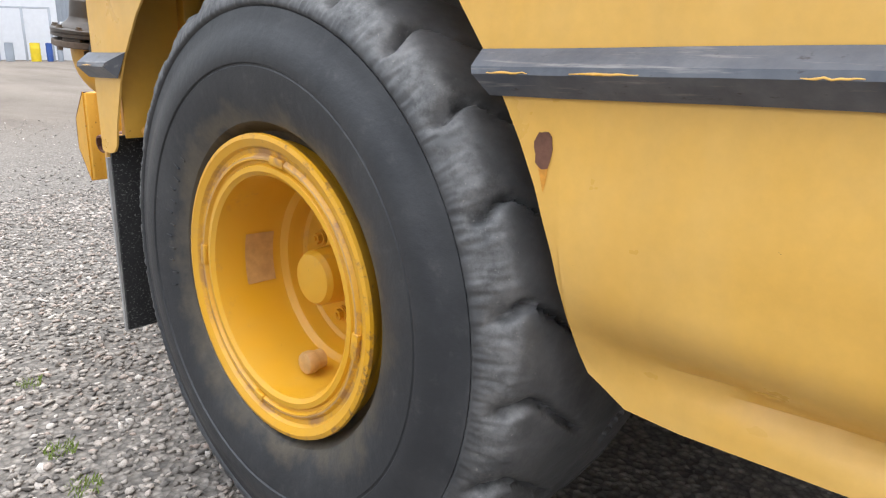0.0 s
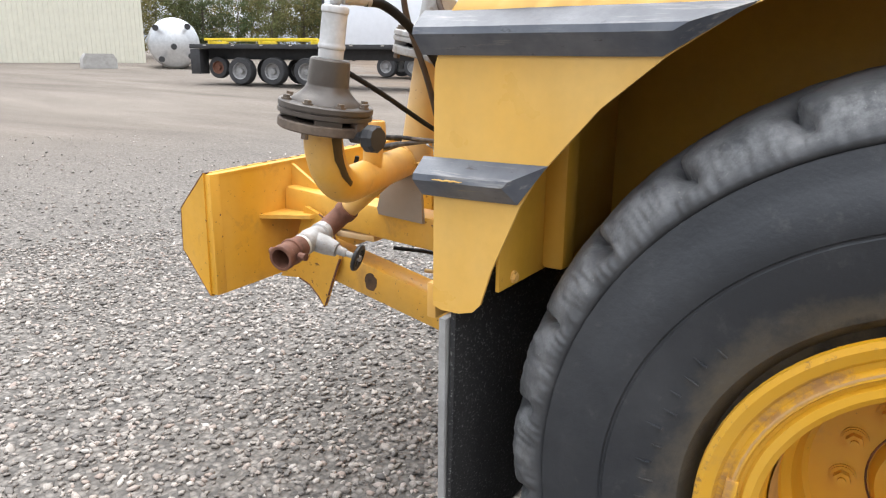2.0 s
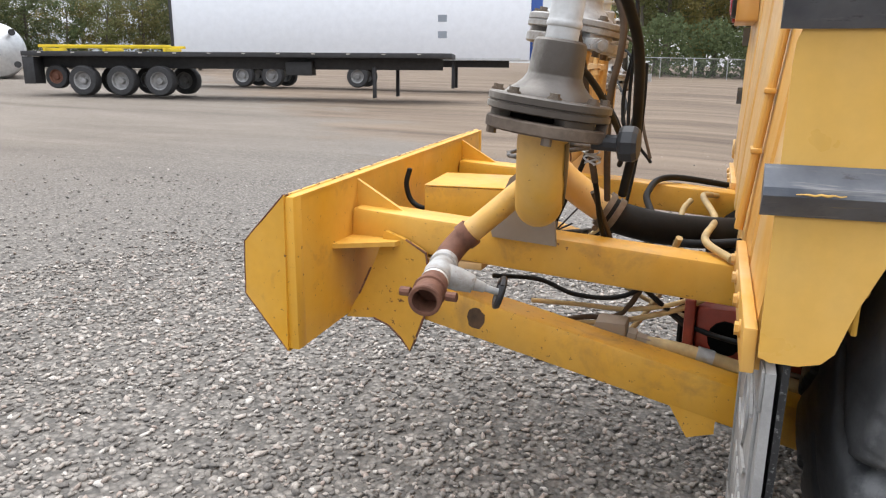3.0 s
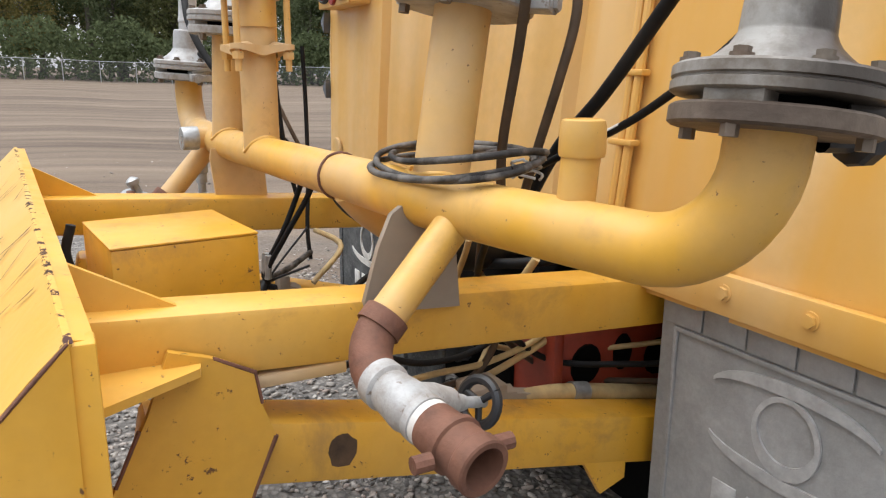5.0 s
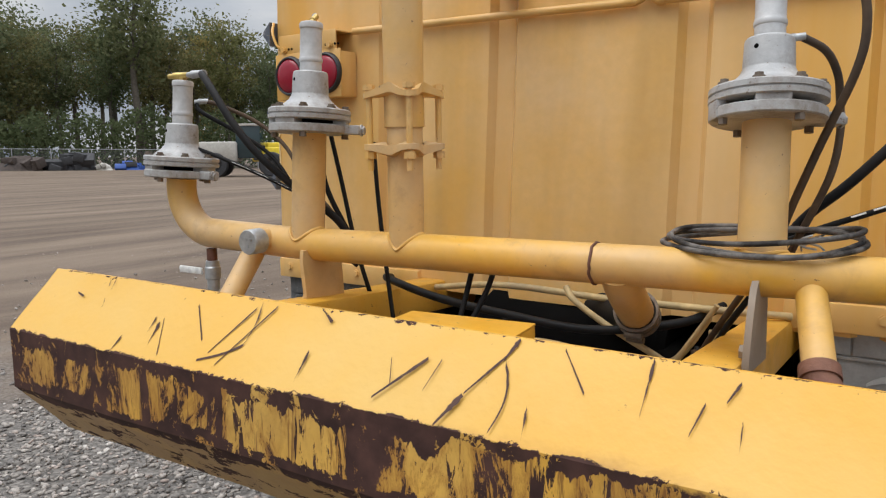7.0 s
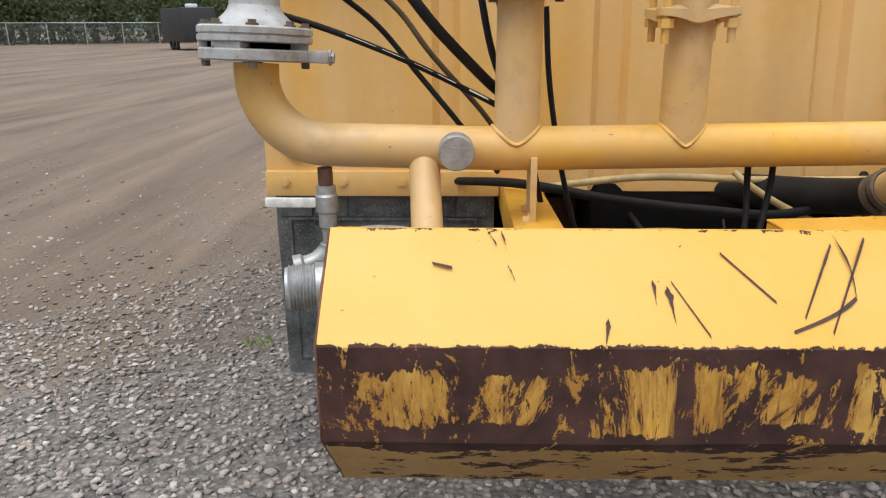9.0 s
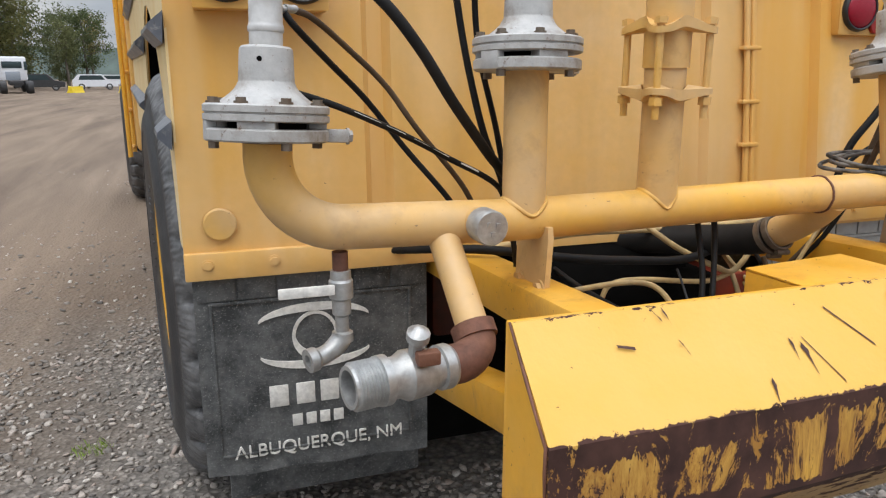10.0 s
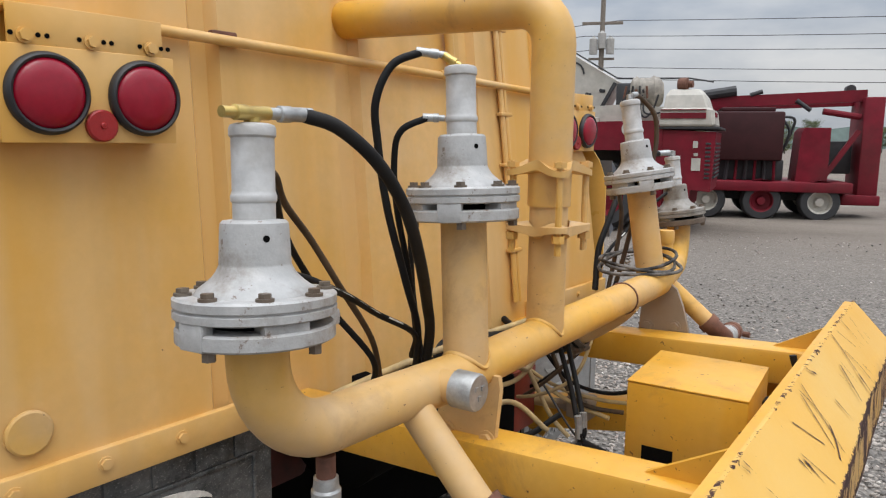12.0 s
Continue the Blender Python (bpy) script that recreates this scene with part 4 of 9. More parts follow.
def mud_flap(x0, x1, ztop, zlow, y, material, label):
    f = part("mud_flap", _flap_mesh(x0, x1, ztop, zlow, y), material, truck, label, 30)
    w = x1 - x0
    bm = B()
    # a raised border and the emblem: two swept arcs about a ring
    box(bm, x0 + 0.035, x1 - 0.048, y - 0.006, y, ztop - 0.078, ztop - 0.070, 0.001)
    box(bm, x0 + 0.035, x0 + 0.043, y - 0.006, y, zlow + 0.06, ztop - 0.075, 0.001)
    box(bm, x1 - 0.056, x1 - 0.048, y - 0.006, y, zlow + 0.06, ztop - 0.075, 0.001)
    box(bm, x0 + 0.043, x1 - 0.056, y - 0.006, y, zlow + 0.06, zlow + 0.067, 0.001)
    part("raised_border", bm, material, f)
    for k in range(6):
        bm = B()
        xa = x0 + 0.006 + k * (w - 0.012) / 6
        box(bm, xa + 0.003, xa + (w - 0.012) / 6 - 0.003, y - 0.005, y, ztop - 0.066, ztop - 0.002, 0.0015)
        part("raised_block", bm, material, f)
    cx, cz = x0 + 0.49 * w, ztop - 0.185
    for s in (1, -1):
        bm = B()
        n = 20
        top, low = [], []
        for k in range(n + 1):
            a = math.pi * (0.10 + 0.80 * k / n)
            r = 0.150
            tk = 0.0035 + 0.008 * math.sin(math.pi * k / n)
            px, pz = cx + (r + 0.005) * math.cos(a) * 1.0, cz + s * (0.030 + 0.052 * math.sin(a) ** 0.8)
            top.append((px, pz + tk)), low.append((px, pz - tk))
        slab(bm, top + low[::-1], lambda u, v, d: (u, y - d, v), 0.005)
        part("emblem_arc", bm, M_LETTER if material is M_FLAP else M_WORN, f)
    bm = B()
    n, rings = 36, []
    for k in range(n):
        ang = 6.283185 * k / n
        fat = 0.009 + 0.016 * max(0.0, -math.sin(ang))
        rings.append([bm.verts.new((cx + (0.062 - q) * math.cos(ang), y - d, cz + (0.070 - q) * math.sin(ang))) for q, d in ((0, 0), (0, 0.005), (fat, 0.005), (fat, 0))])
    for k in range(n):
        r0, r1 = rings[k], rings[(k + 1) % n]
        for q in range(4):
            bm.faces.new((r0[q], r1[q], r1[(q + 1) % 4], r0[(q + 1) % 4]))
    part("emblem_ring", bm, M_LETTER if material is M_FLAP else M_WORN, f)
    # the maker's two words are plain bars
    for zc, h, xs in ((cz - 0.165, 0.062, (-0.130, -0.058, 0.008, 0.075)), (cz - 0.243, 0.034, (-0.072, -0.034, 0.004, 0.042))):
        for dx in xs:
            bm = B()
            bar_run(bm, cx + dx, cx + dx + h * 0.82, zc - h / 2, zc + h / 2, y)
            part("letter_bar", bm, M_LETTER if material is M_FLAP else M_WORN, f)
    cur = bpy.data.curves.new("town_name", "FONT")
    cur.body, cur.size, cur.extrude, cur.align_x = "ALBUQUERQUE, NM", 0.0515, 0.003, "CENTER"
    tmp = new("tmp", cur)
    me = bpy.data.meshes.new_from_object(tmp.evaluated_get(bpy.context.evaluated_depsgraph_get()))
    bpy.data.objects.remove(tmp)
    me.name = "town_lettering"
    me.transform(Matrix.Translation((cx + 0.005, y - 0.003, cz - 0.335)) @ Matrix.Rotation(radians(90), 4, "X"))
    me.materials.clear()
    me.materials.append(M_LETTER if material is M_FLAP else M_WORN)
    t = new("town_lettering", me)
    t.parent = f
    return f


def _flap_mesh(x0, x1, ztop, zlow, y):
    bm = B()
    nx, nz = 12, 14
    grid = []
    for i in range(nx + 1):
        col = []
        for j in range(nz + 1):
            u, v = i / nx, j / nz
            x, z = x0 + (x1 - x0) * u, zlow + (ztop - zlow) * v
            wob = 0.004 * noise.noise((x * 3, z * 3, y))
            lowcut = 0.025 * (1 - v) * noise.noise((x * 5, 0, 3))
            col.append((bm.verts.new((x, y + wob, z + lowcut)), bm.verts.new((x, y + wob + 0.014, z + lowcut))))
        grid.append(col)
    for a, b in zip(grid, grid[1:]):
        for j in range(nz):
            bm.faces.new((a[j][0], b[j][0], b[j + 1][0], a[j + 1][0]))
            bm.faces.new((a[j][1], a[j + 1][1], b[j + 1][1], b[j][1]))
        bm.faces.new((a[0][0], a[0][1], b[0][1], b[0][0]))
        bm.faces.new((a[nz][0], b[nz][0], b[nz][1], a[nz][1]))
    for c in (grid[0], grid[-1]):
        for j in range(nz):
            bm.faces.new((c[j][0], c[j + 1][0], c[j + 1][1], c[j][1]))
    return bm


mud_flap(-1.095, -0.475, 0.872, 0.30, 0.022, M_FLAP, "dark rubber mud flap with white raised emblem and lettering")
mud_flap(0.688, 1.262, 0.905, 0.36, 0.022, M_FLAP_DUSTY, "grey dusty rubber mud flap with raised emblem and lettering")
bm = B()
slab(bm, [(0.70, 0.375), (1.257, 0.365), (1.254, 0.968), (0.70, 0.985)], lambda u, v, d: (u, 0.0375 + 0.012 * max(0.0, v - 0.4) + d, v), 0.010)
part("flap_backing", bm, M_FLAP_BLACK, truck, "black mud-speckled face of the flap")
bm = B()
box(bm, -1.04, -0.46, 0.16, 0.18, 0.14, 0.42, 0.01)
part("inner_flap", bm, M_FLAP, truck, "second dark flap hanging behind")

# a dark sign high on the left side, its word left as plain bars
sign = B()
slab(sign, [(0.10, 1.80), (0.62, 1.80), (0.62, 1.98), (0.10, 1.98)], lambda u, v, d: (side_x(u, False) - 0.006 - d, u, v), 0.004)
sign = part("side_sign", sign, M_TRIM, truck, "dark sign plate with white unreadable bars")
for k in range(5):
    bm = B()
    slab(bm, [(0.15 + 0.09 * k, 1.835), (0.205 + 0.09 * k, 1.835), (0.205 + 0.09 * k, 1.945), (0.15 + 0.09 * k, 1.945)], lambda u, v, d: (side_x(u, False) - 0.0095 - d, u, v), 0.003)
    part("sign_bar", bm, M_LETTER, sign)

# ---- push block, frame beams and battery box behind the tank ----
def pb(x):
    """The push block stands slightly askew: its offset back and up along x."""
    u = (0.974 - x) / 1.667
    return -0.093 * u, 0.028 * u


def push_block():
    p = new("push_block")
    p.parent = truck
    tagged(p, "yellow steel push block with its face worn to brown primer")
    prof = [(-0.969, 1.056), (-1.079, 0.942), (-1.083, 0.815), (-0.975, 0.686)]
    xs = [-0.693 + 1.667 * k / 60 for k in range(61)]
    bm = B()
    fine = []
    for (a, b), (c, d) in zip(prof, prof[1:]):
        fine += [(a + (c - a) * k / 4, b + (d - b) * k / 4) for k in range(4)]
    fine.append(prof[-1])
    rows = []
    for x in xs:
        dy, dz = pb(x)
        row = []
        for i, (y, z) in enumerate(fine):
            dent = 0.006 * noise.noise((x * 3, y * 6, z * 6)) if 0 < i < 12 else 0.002 * noise.noise((x * 9, i, 0))
            row.append((bm.verts.new((x, y + dy + dent, z + dz)), bm.verts.new((x, y + dy + 0.007, z + dz - 0.001))))
        rows.append(row)
    n = len(fine)
    for r, s in zip(rows, rows[1:]):
        for i in range(n - 1):
            bm.faces.new((r[i][0], s[i][0], s[i + 1][0], r[i + 1][0]))
            bm.faces.new((r[i][1], r[i + 1][1], s[i + 1][1], s[i][1]))
        bm.faces.new((r[0][0], r[0][1], s[0][1], s[0][0]))
        bm.faces.new((r[-1][0], s[-1][0], s[-1][1], r[-1][1]))
    for r in (rows[0], rows[-1]):
        for i in range(n - 1):
            bm.faces.new((r[i][0], r[i + 1][0], r[i + 1][1], r[i][1]))
    part("push_face", bm, M_PUSH, p, "folded face plate, yellow scraped to brown", 20)
    for x, s in ((-0.685, 1), (0.966, -1)):
        dy, dz = pb(x)
        bm = B()
        slab(bm, [(y + dy + 0.004, z + dz) for y, z in prof], lambda u, v, d: (x + s * (d - 0.0105), u, v), 0.010)
        part("end_plate", bm, M_FRAME, p)
        bm = B()
        sweep(bm, [(x - s * 0.0100, y + dy + 0.003 + 0.002 * noise.noise((q * 0.9, x, 1)), z + dz) for q, (y, z) in enumerate(fine)], [0.0016 + 0.0022 * abs(noise.noise((q * 1.7, x, 4))) for q in range(n)], 6)
        part("rusty_weld", bm, M_RUST, p, "rusty weld round the end plate", 60)
        bm = B()
        box(bm, *sorted((x - s * 0.006, x + s * 0.030)), -0.972 + dy, -0.944 + dy, 0.690 + dz, 1.052 + dz, 0.003)
        part("end_flange", bm, M_FRAME, p)
    # the back plate that closes the hollow block
    bm = B()
    slab(bm, [(-0.68, 0.70), (0.960, 0.69), (0.960, 1.045), (-0.68, 1.07)], lambda u, v, d: (u, -0.972 + pb(u)[0] + 0.016 + d, v), 0.010)
    part("back_plate", bm, M_FRAME, p)
    bm = B()
    ends = []
    for x in (-0.680, 0.962):
        dy, dz = pb(x)
        ends.append([bm.verts.new((x, y + dy, z + dz)) for y, z in ((-0.9645, 1.054), (-0.944, 1.0505), (-0.944, 1.044), (-0.9645, 1.047))])
    for q in range(4):
        bm.faces.new((ends[0][q], ends[0][(q + 1) % 4], ends[1][(q + 1) % 4], ends[1][q]))
    bm.faces.new(ends[0][::-1]), bm.faces.new(ends[1])
    part("top_strip", bm, M_FRAME, p)
    for x in (0.610, -0.40):
        dy, dz = pb(x)
        bm = B()
        slab(bm, [(-0.955 + dy, 1.045 + dz), (-0.955 + dy, 0.93 + dz), (-0.80 + dy, 0.955 + dz)], lambda u, v, d: (x + d, u, v), 0.012)
        part("top_gusset", bm, M_FRAME, p)
    bm = B()
    slab(bm, [(0.60, -0.96), (0.785, -0.965), (0.70, -0.82), (0.60, -0.80)], lambda u, v, d: (u, v, 0.890 + d), 0.012)
    part("shelf_gusset", bm, M_FRAME, p)

    # gouges scraped through the paint of the sloping top, from (x, slope) to (x, slope)
    def gouge(x0, v0, x1, v1, w, bend=0.0):
        n = 12
        left, right = [], []
        for k in range(n + 1):
            t = k / n
            x, v = x0 + (x1 - x0) * t + bend * math.sin(math.pi * t), v0 + (v1 - v0) * t
            h = 0.46 * w * (0.12 + 0.88 * (1 - abs(2 * t - 0.5) / 1.5) ** 1.6) * (1 + 0.9 * noise.noise((x * 60, v * 14, k * 1.7)))
            left.append((x - h, v)), right.append((x + h, v + 0.03))
        bm = B()

        def at_face(x, v):
            dy, dz = pb(x)
            return (x, -0.969 + dy - 0.110 * v - 0.0022, 1.056 + dz - 0.114 * v + 0.0022)

        a = [bm.verts.new(at_face(*q)) for q in left]
        b = [bm.verts.new(at_face(*q)) for q in right]
        for k in range(n):
            bm.faces.new((a[k], a[k + 1], b[k + 1], b[k]))
        part("gouge", bm, M_GOUGE, p)

    gouge(-0.053, 0.04, -0.042, 0.58, 0.005, 0.006)
    gouge(-0.042, 0.58, -0.125, 0.86, 0.003, 0.01)
    gouge(-0.059, 0.12, -0.109, 0.75, 0.0016)
    gouge(-0.287, 0.45, -0.286, 0.64, 0.006)
    gouge(0.086, 0.01, 0.115, 0.13, 0.008)
    gouge(0.100, 0.51, 0.101, 0.84, 0.006)
    gouge(0.318, 0.35, 0.253, 0.84, 0.004)
    gouge(0.449, 0.01, 0.436, 0.24, 0.006)
    gouge(0.437, 0.21, 0.452, 0.92, 0.006, 0.014)
    gouge(0.437, 0.21, 0.396, 0.62, 0.0022)
    gouge(0.395, 0.64, 0.369, 0.97, 0.008)
    gouge(0.494, 0.64, 0.501, 0.93, 0.004)
    gouge(0.640, 0.01, 0.640, 0.52, 0.004)
    gouge(0.519, 0.04, 0.563, 0.42, 0.0016)
    gouge(0.341, 0.34, 0.331, 0.67, 0.0012)
    gouge(-0.492, 0.01, -0.480, 0.13, 0.004)
    gouge(-0.345, 0.77, -0.350, 0.96, 0.005)
    gouge(0.256, 0.41, 0.273, 0.67, 0.0012)
    gouge(-0.473, 0.02, -0.467, 0.18, 0.005)
    gouge(-0.465, 0.32, -0.457, 0.45, 0.005)
    gouge(-0.270, 0.50, -0.265, 0.79, 0.009)
    gouge(-0.265, 0.45, -0.225, 0.90, 0.0014)
    gouge(-0.200, 0.20, -0.140, 0.62, 0.0012)
    gouge(-0.560, 0.30, -0.535, 0.34, 0.004)
    gouge(0.748, 0.10, 0.736, 0.28, 0.002)
    gouge(0.713, 0.32, 0.702, 0.60, 0.0016)
    gouge(0.758, 0.42, 0.760, 0.65, 0.003)
    gouge(0.081, 0.00, 0.113, 0.14, 0.006)
    gouge(-0.015, 0.06, -0.079, 0.87, 0.0016)


def beams():
    f = new("tail_frame")
    f.parent = truck
    tagged(f, "yellow square-tube tail frame")

    def beam(a, b, w, h, name="frame_beam"):
        bm = B()
        a, b = Vector(a), Vector(b)
        d = (b - a).normalized()
        L = (b - a).length
        m = Matrix.Translation(a) @ Matrix((Vector((d.y, -d.x, 0)).normalized(), d, Vector((d.y, -d.x, 0)).normalized().cross(d))).transposed().to_4x4()
        box(bm, -w / 2, w / 2, 0, L, -h / 2, h / 2, 0.012, m)
        return part(name, bm, M_FRAME, f)

    beam((0.612, -0.965, 0.928), (0.612, 0.20, 0.850), 0.10, 0.098)
    beam((-0.385, -1.02, 0.942), (-0.415, 0.20, 0.858), 0.10, 0.095)
    beam((0.612, -0.90, 0.769), (0.612, 0.30, 0.513), 0.10, 0.103)
    beam((-0.43, -0.95, 0.778), (-0.42, 0.30, 0.455), 0.10, 0.10)
    # torn tow gusset
    bm = B()
    slab(bm, [(-0.856, 0.924), (-0.799, 0.905), (-0.744, 0.874), (-0.737, 0.826), (-0.719, 0.772), (-0.754, 0.691), (-0.774, 0.636), (-0.789, 0.602), (-0.814, 0.635), (-0.850, 0.667), (-0.895, 0.683), (-0.976, 0.676), (-0.935, 0.745), (-0.888, 0.839)],
         lambda u, v, d: (0.681 - d, u, v), 0.014)
    gusset = part("tow_gusset", bm, M_TORN, f, "torn flame-cut yellow gusset plate")
    for run in ([(-0.774, 0.636), (-0.789, 0.602), (-0.814, 0.635), (-0.850, 0.667), (-0.895, 0.683)], [(-0.799, 0.905), (-0.744, 0.874), (-0.737, 0.826)], [(-0.719, 0.772), (-0.754, 0.691), (-0.770, 0.645)], [(-0.935, 0.745), (-0.900, 0.82)]):
        bm = B()
        sweep(bm, [(0.679, u + 0.002 * noise.noise((u * 90, v * 90, 1)), v) for u, v in run], [0.0035 + 0.0015 * noise.noise((u * 60, v * 50, 2)) for u, v in run], 6)
        part("rusty_edge", bm, M_RUST, gusset)
    bm = B()
    box(bm, 0.545, 0.66, -0.78, -0.60, 0.838, 0.858, 0.004)
    part("step_plate", bm, M_RISER, f)
    bm = B()
    slab(bm, [(-0.15, 0.60), (-0.02, 0.585), (-0.02, 0.50), (-0.08, 0.48)], lambda u, v, d: (0.66 - d, u, v), 0.012)
    part("beam_foot", bm, M_FRAME, f)


def battery_box():
    bm = B()
    m = Matrix.Translation((0.16, -0.782, 0.0)) @ Matrix.Rotation(radians(6.5), 4, "Z")
    box(bm, -0.142, 0.142, -0.131, 0.131, 0.800, 0.986, 0.004, m)
    b = part("valve_box", bm, M_FRAME, truck, "yellow sheet-steel box with a square notch")
    bm = B()
    box(bm, -0.1425, 0.1425, -0.1315, 0.1315, 0.986, 0.991, 0.002, m)
    part("lid", bm, M_FRAME, b)
    # thin black plates paint the dark inside of the notches
    for s in (-1, 1):
        bm = B()
        box(bm, s * 0.1435 - 0.001, s * 0.1435 + 0.001, -0.115 if s > 0 else 0.02, -0.045 if s > 0 else 0.09, 0.802, 0.842, 0.0, m)
        part("notch", bm, M_DARK, b, "dark square cable notch")


push_block()
beams()
battery_box()


# ---- spray manifold ----
# the welded main pipe kinks at the two middle risers: (x, y, z) of its axis
KNOTS = ((-0.937, -0.552, 1.110), (-0.46, -0.537, 1.095), (0.66, -0.474, 1.098), (1.160, -0.343, 1.087))


def on_axis(x):
    for a, b in zip(KNOTS, KNOTS[1:]):
        if x <= b[0] or b is KNOTS[-1]:
            return Vector(a).lerp(Vector(b), (x - a[0]) / (b[0] - a[0]))


def axis_y(x):
    return on_axis(x).y


def axis_z(x):
    return on_axis(x).z


PR = 0.0425
# the risers lean: place at 1.2 m up, and the drift in x and y for each metre
RISERS = {"L": (-0.937, -0.552, 0.046, 0.054), "ML": (-0.4363, -0.526, 0.020, 0.057), "MR": (0.660, -0.430, -0.036, 0.165), "R": (1.160, -0.345, -0.035, 0.140)}


def riser(key, z):
    x, y, lx, ly = RISERS[key]
    return Vector((x + lx * (z - 1.2), y + ly * (z - 1.2), z))


def manifold():
    man = new("spray_manifold")
    man.parent = truck
    tagged(man, "yellow welded pipe manifold with faded patches")
    xl, xr = KNOTS[0][0], KNOTS[-1][0]
    e = 0.128
    pts = [riser("L", 1.262)]
    pts += arc(riser("L", axis_z(xl) + e), on_axis(xl), on_axis(xl + e), 10)
    n = 42
    pts += [on_axis(xl + e + (xr - xl - 2 * e) * k / n) for k in range(1, n)]
    pts += arc(on_axis(xr - e), on_axis(xr), riser("R", axis_z(xr) + e), 10)
    pts += [riser("R", 1.230)]
    bm = B()
    sweep(bm, pts, PR, 28)
    part("main_pipe", bm, M_PIPE, man, "", 40)
    # weld beads
    for x in (0.352,):
        bm = B()
        c = on_axis(x)
        d = (on_axis(x + 0.01) - c).normalized()
        u, v = frame_of(d)
        ring = [c + (PR + 0.001) * (math.cos(6.283185 * k / 28) * u + math.sin(6.283185 * k / 28) * v) + d * 0.004 * noise.noise((k * 0.9, x * 9, 0)) for k in range(29)]
        sweep(bm, ring, 0.0032, 6)
        part("weld_bead", bm, M_RUST, man, "rusty weld seam round the pipe", 60)
    for key, top, r in (("ML", 1.377, 0.0435), ("MR", 1.375, 0.0435)):
        bm = B()
        x = riser(key, 1.1).x
        base = riser(key, axis_z(x))
        rod(bm, base, riser(key, top + 0.014), r, n=28)
        part("riser_pipe", bm, M_RISER, man, "sun-faded yellow riser pipe", 40)
        bm = B()
        ring = []
        for k in range(41):
            a = 6.283185 * k / 40
            off = (r + 0.001) * math.sin(a)
            dx = (r + 0.002 + 0.002 * noise.noise((k * 0.9, x * 7, 2))) * math.cos(a)
            side = base.y - axis_y(x) + off
            ring.append((x + dx, axis_y(x + dx) + side, axis_z(x + dx) + math.sqrt(max(0.0, PR * PR - side * side)) + 0.001))
        sweep(bm, ring, 0.0045, 6)
        part("weld_bead", bm, M_PIPE, man, "", 60)
    # capped stub, blank stub
    x = 0.928
    bm = B()
    rod(bm, (x, axis_y(x) + 0.010, axis_z(x)), (x, axis_y(x) + 0.019, 1.20), 0.0245, n=24)
    part("stub_pipe", bm, M_PIPE, man)
    bm = B()
    turn(bm, [(1.185, 0.0245), (1.185, 0.028), (1.190, 0.0295), (1.220, 0.029), (1.229, 0.027), (1.231, 0.021), (1.224, 0.019), (1.224, 0)], (x, axis_y(x) + 0.019, 0), (0, 0, 1), 24)
    part("stub_cap", bm, M_PIPE, man)
    x = -0.556
    bm = B()
    d = Vector((0.07, -1, 0.0)).normalized()
    o = Vector((x, axis_y(x), 1.104))
    rod(bm, o, o + d * 0.065, 0.029, n=24)
    part("side_stub", bm, M_PIPE, man)
    bm = B()
    turn(bm, [(0.055, 0.030), (0.056, 0.0335), (0.097, 0.0335), (0.101, 0.031), (0.101, 0.0)], o, d, 24)
    for dx, dz in ((-0.008, 0.008), (0.010, 0.006), (0.0, -0.010)):
        box(bm, o.x + 0.008 + dx - 0.004, o.x + 0.008 + dx + 0.004, o.y - 0.103, o.y - 0.100, 1.104 + dz - 0.004, 1.104 + dz + 0.004, 0.0)
    part("stub_plug", bm, M_ZINC, man, "grey cast pipe plug with raised marks")
    # brackets that carry the pipe
    for x, outline, bolts, mat in ((-0.405, [(-0.588, 1.085), (-0.592, 1.060), (-0.578, 0.918), (-0.438, 0.915), (-0.448, 1.085)], ((-0.565, 0.954), (-0.469, 0.951)), M_RISER),
                                   (0.668, [(-0.505, 1.098), (-0.530, 1.080), (-0.552, 1.030), (-0.575, 0.950), (-0.570, 0.932), (-0.412, 0.922), (-0.425, 1.085)], ((-0.532, 0.962), (-0.445, 0.952)), M_GREYED)):
        bm = B()
        slab(bm, outline, lambda u, v, d: (x - d + 0.006, u, v), 0.012)
        b = part("pipe_bracket", bm, mat, man, "faded steel pipe bracket plate")
        for y, z in bolts:
            bm = B()
            hexbolt(bm, (x - 0.006, y, z), (-1, 0, 0), 0.014, 0.012)
            part("bracket_bolt", bm, mat, b)
    return man


man = manifold()


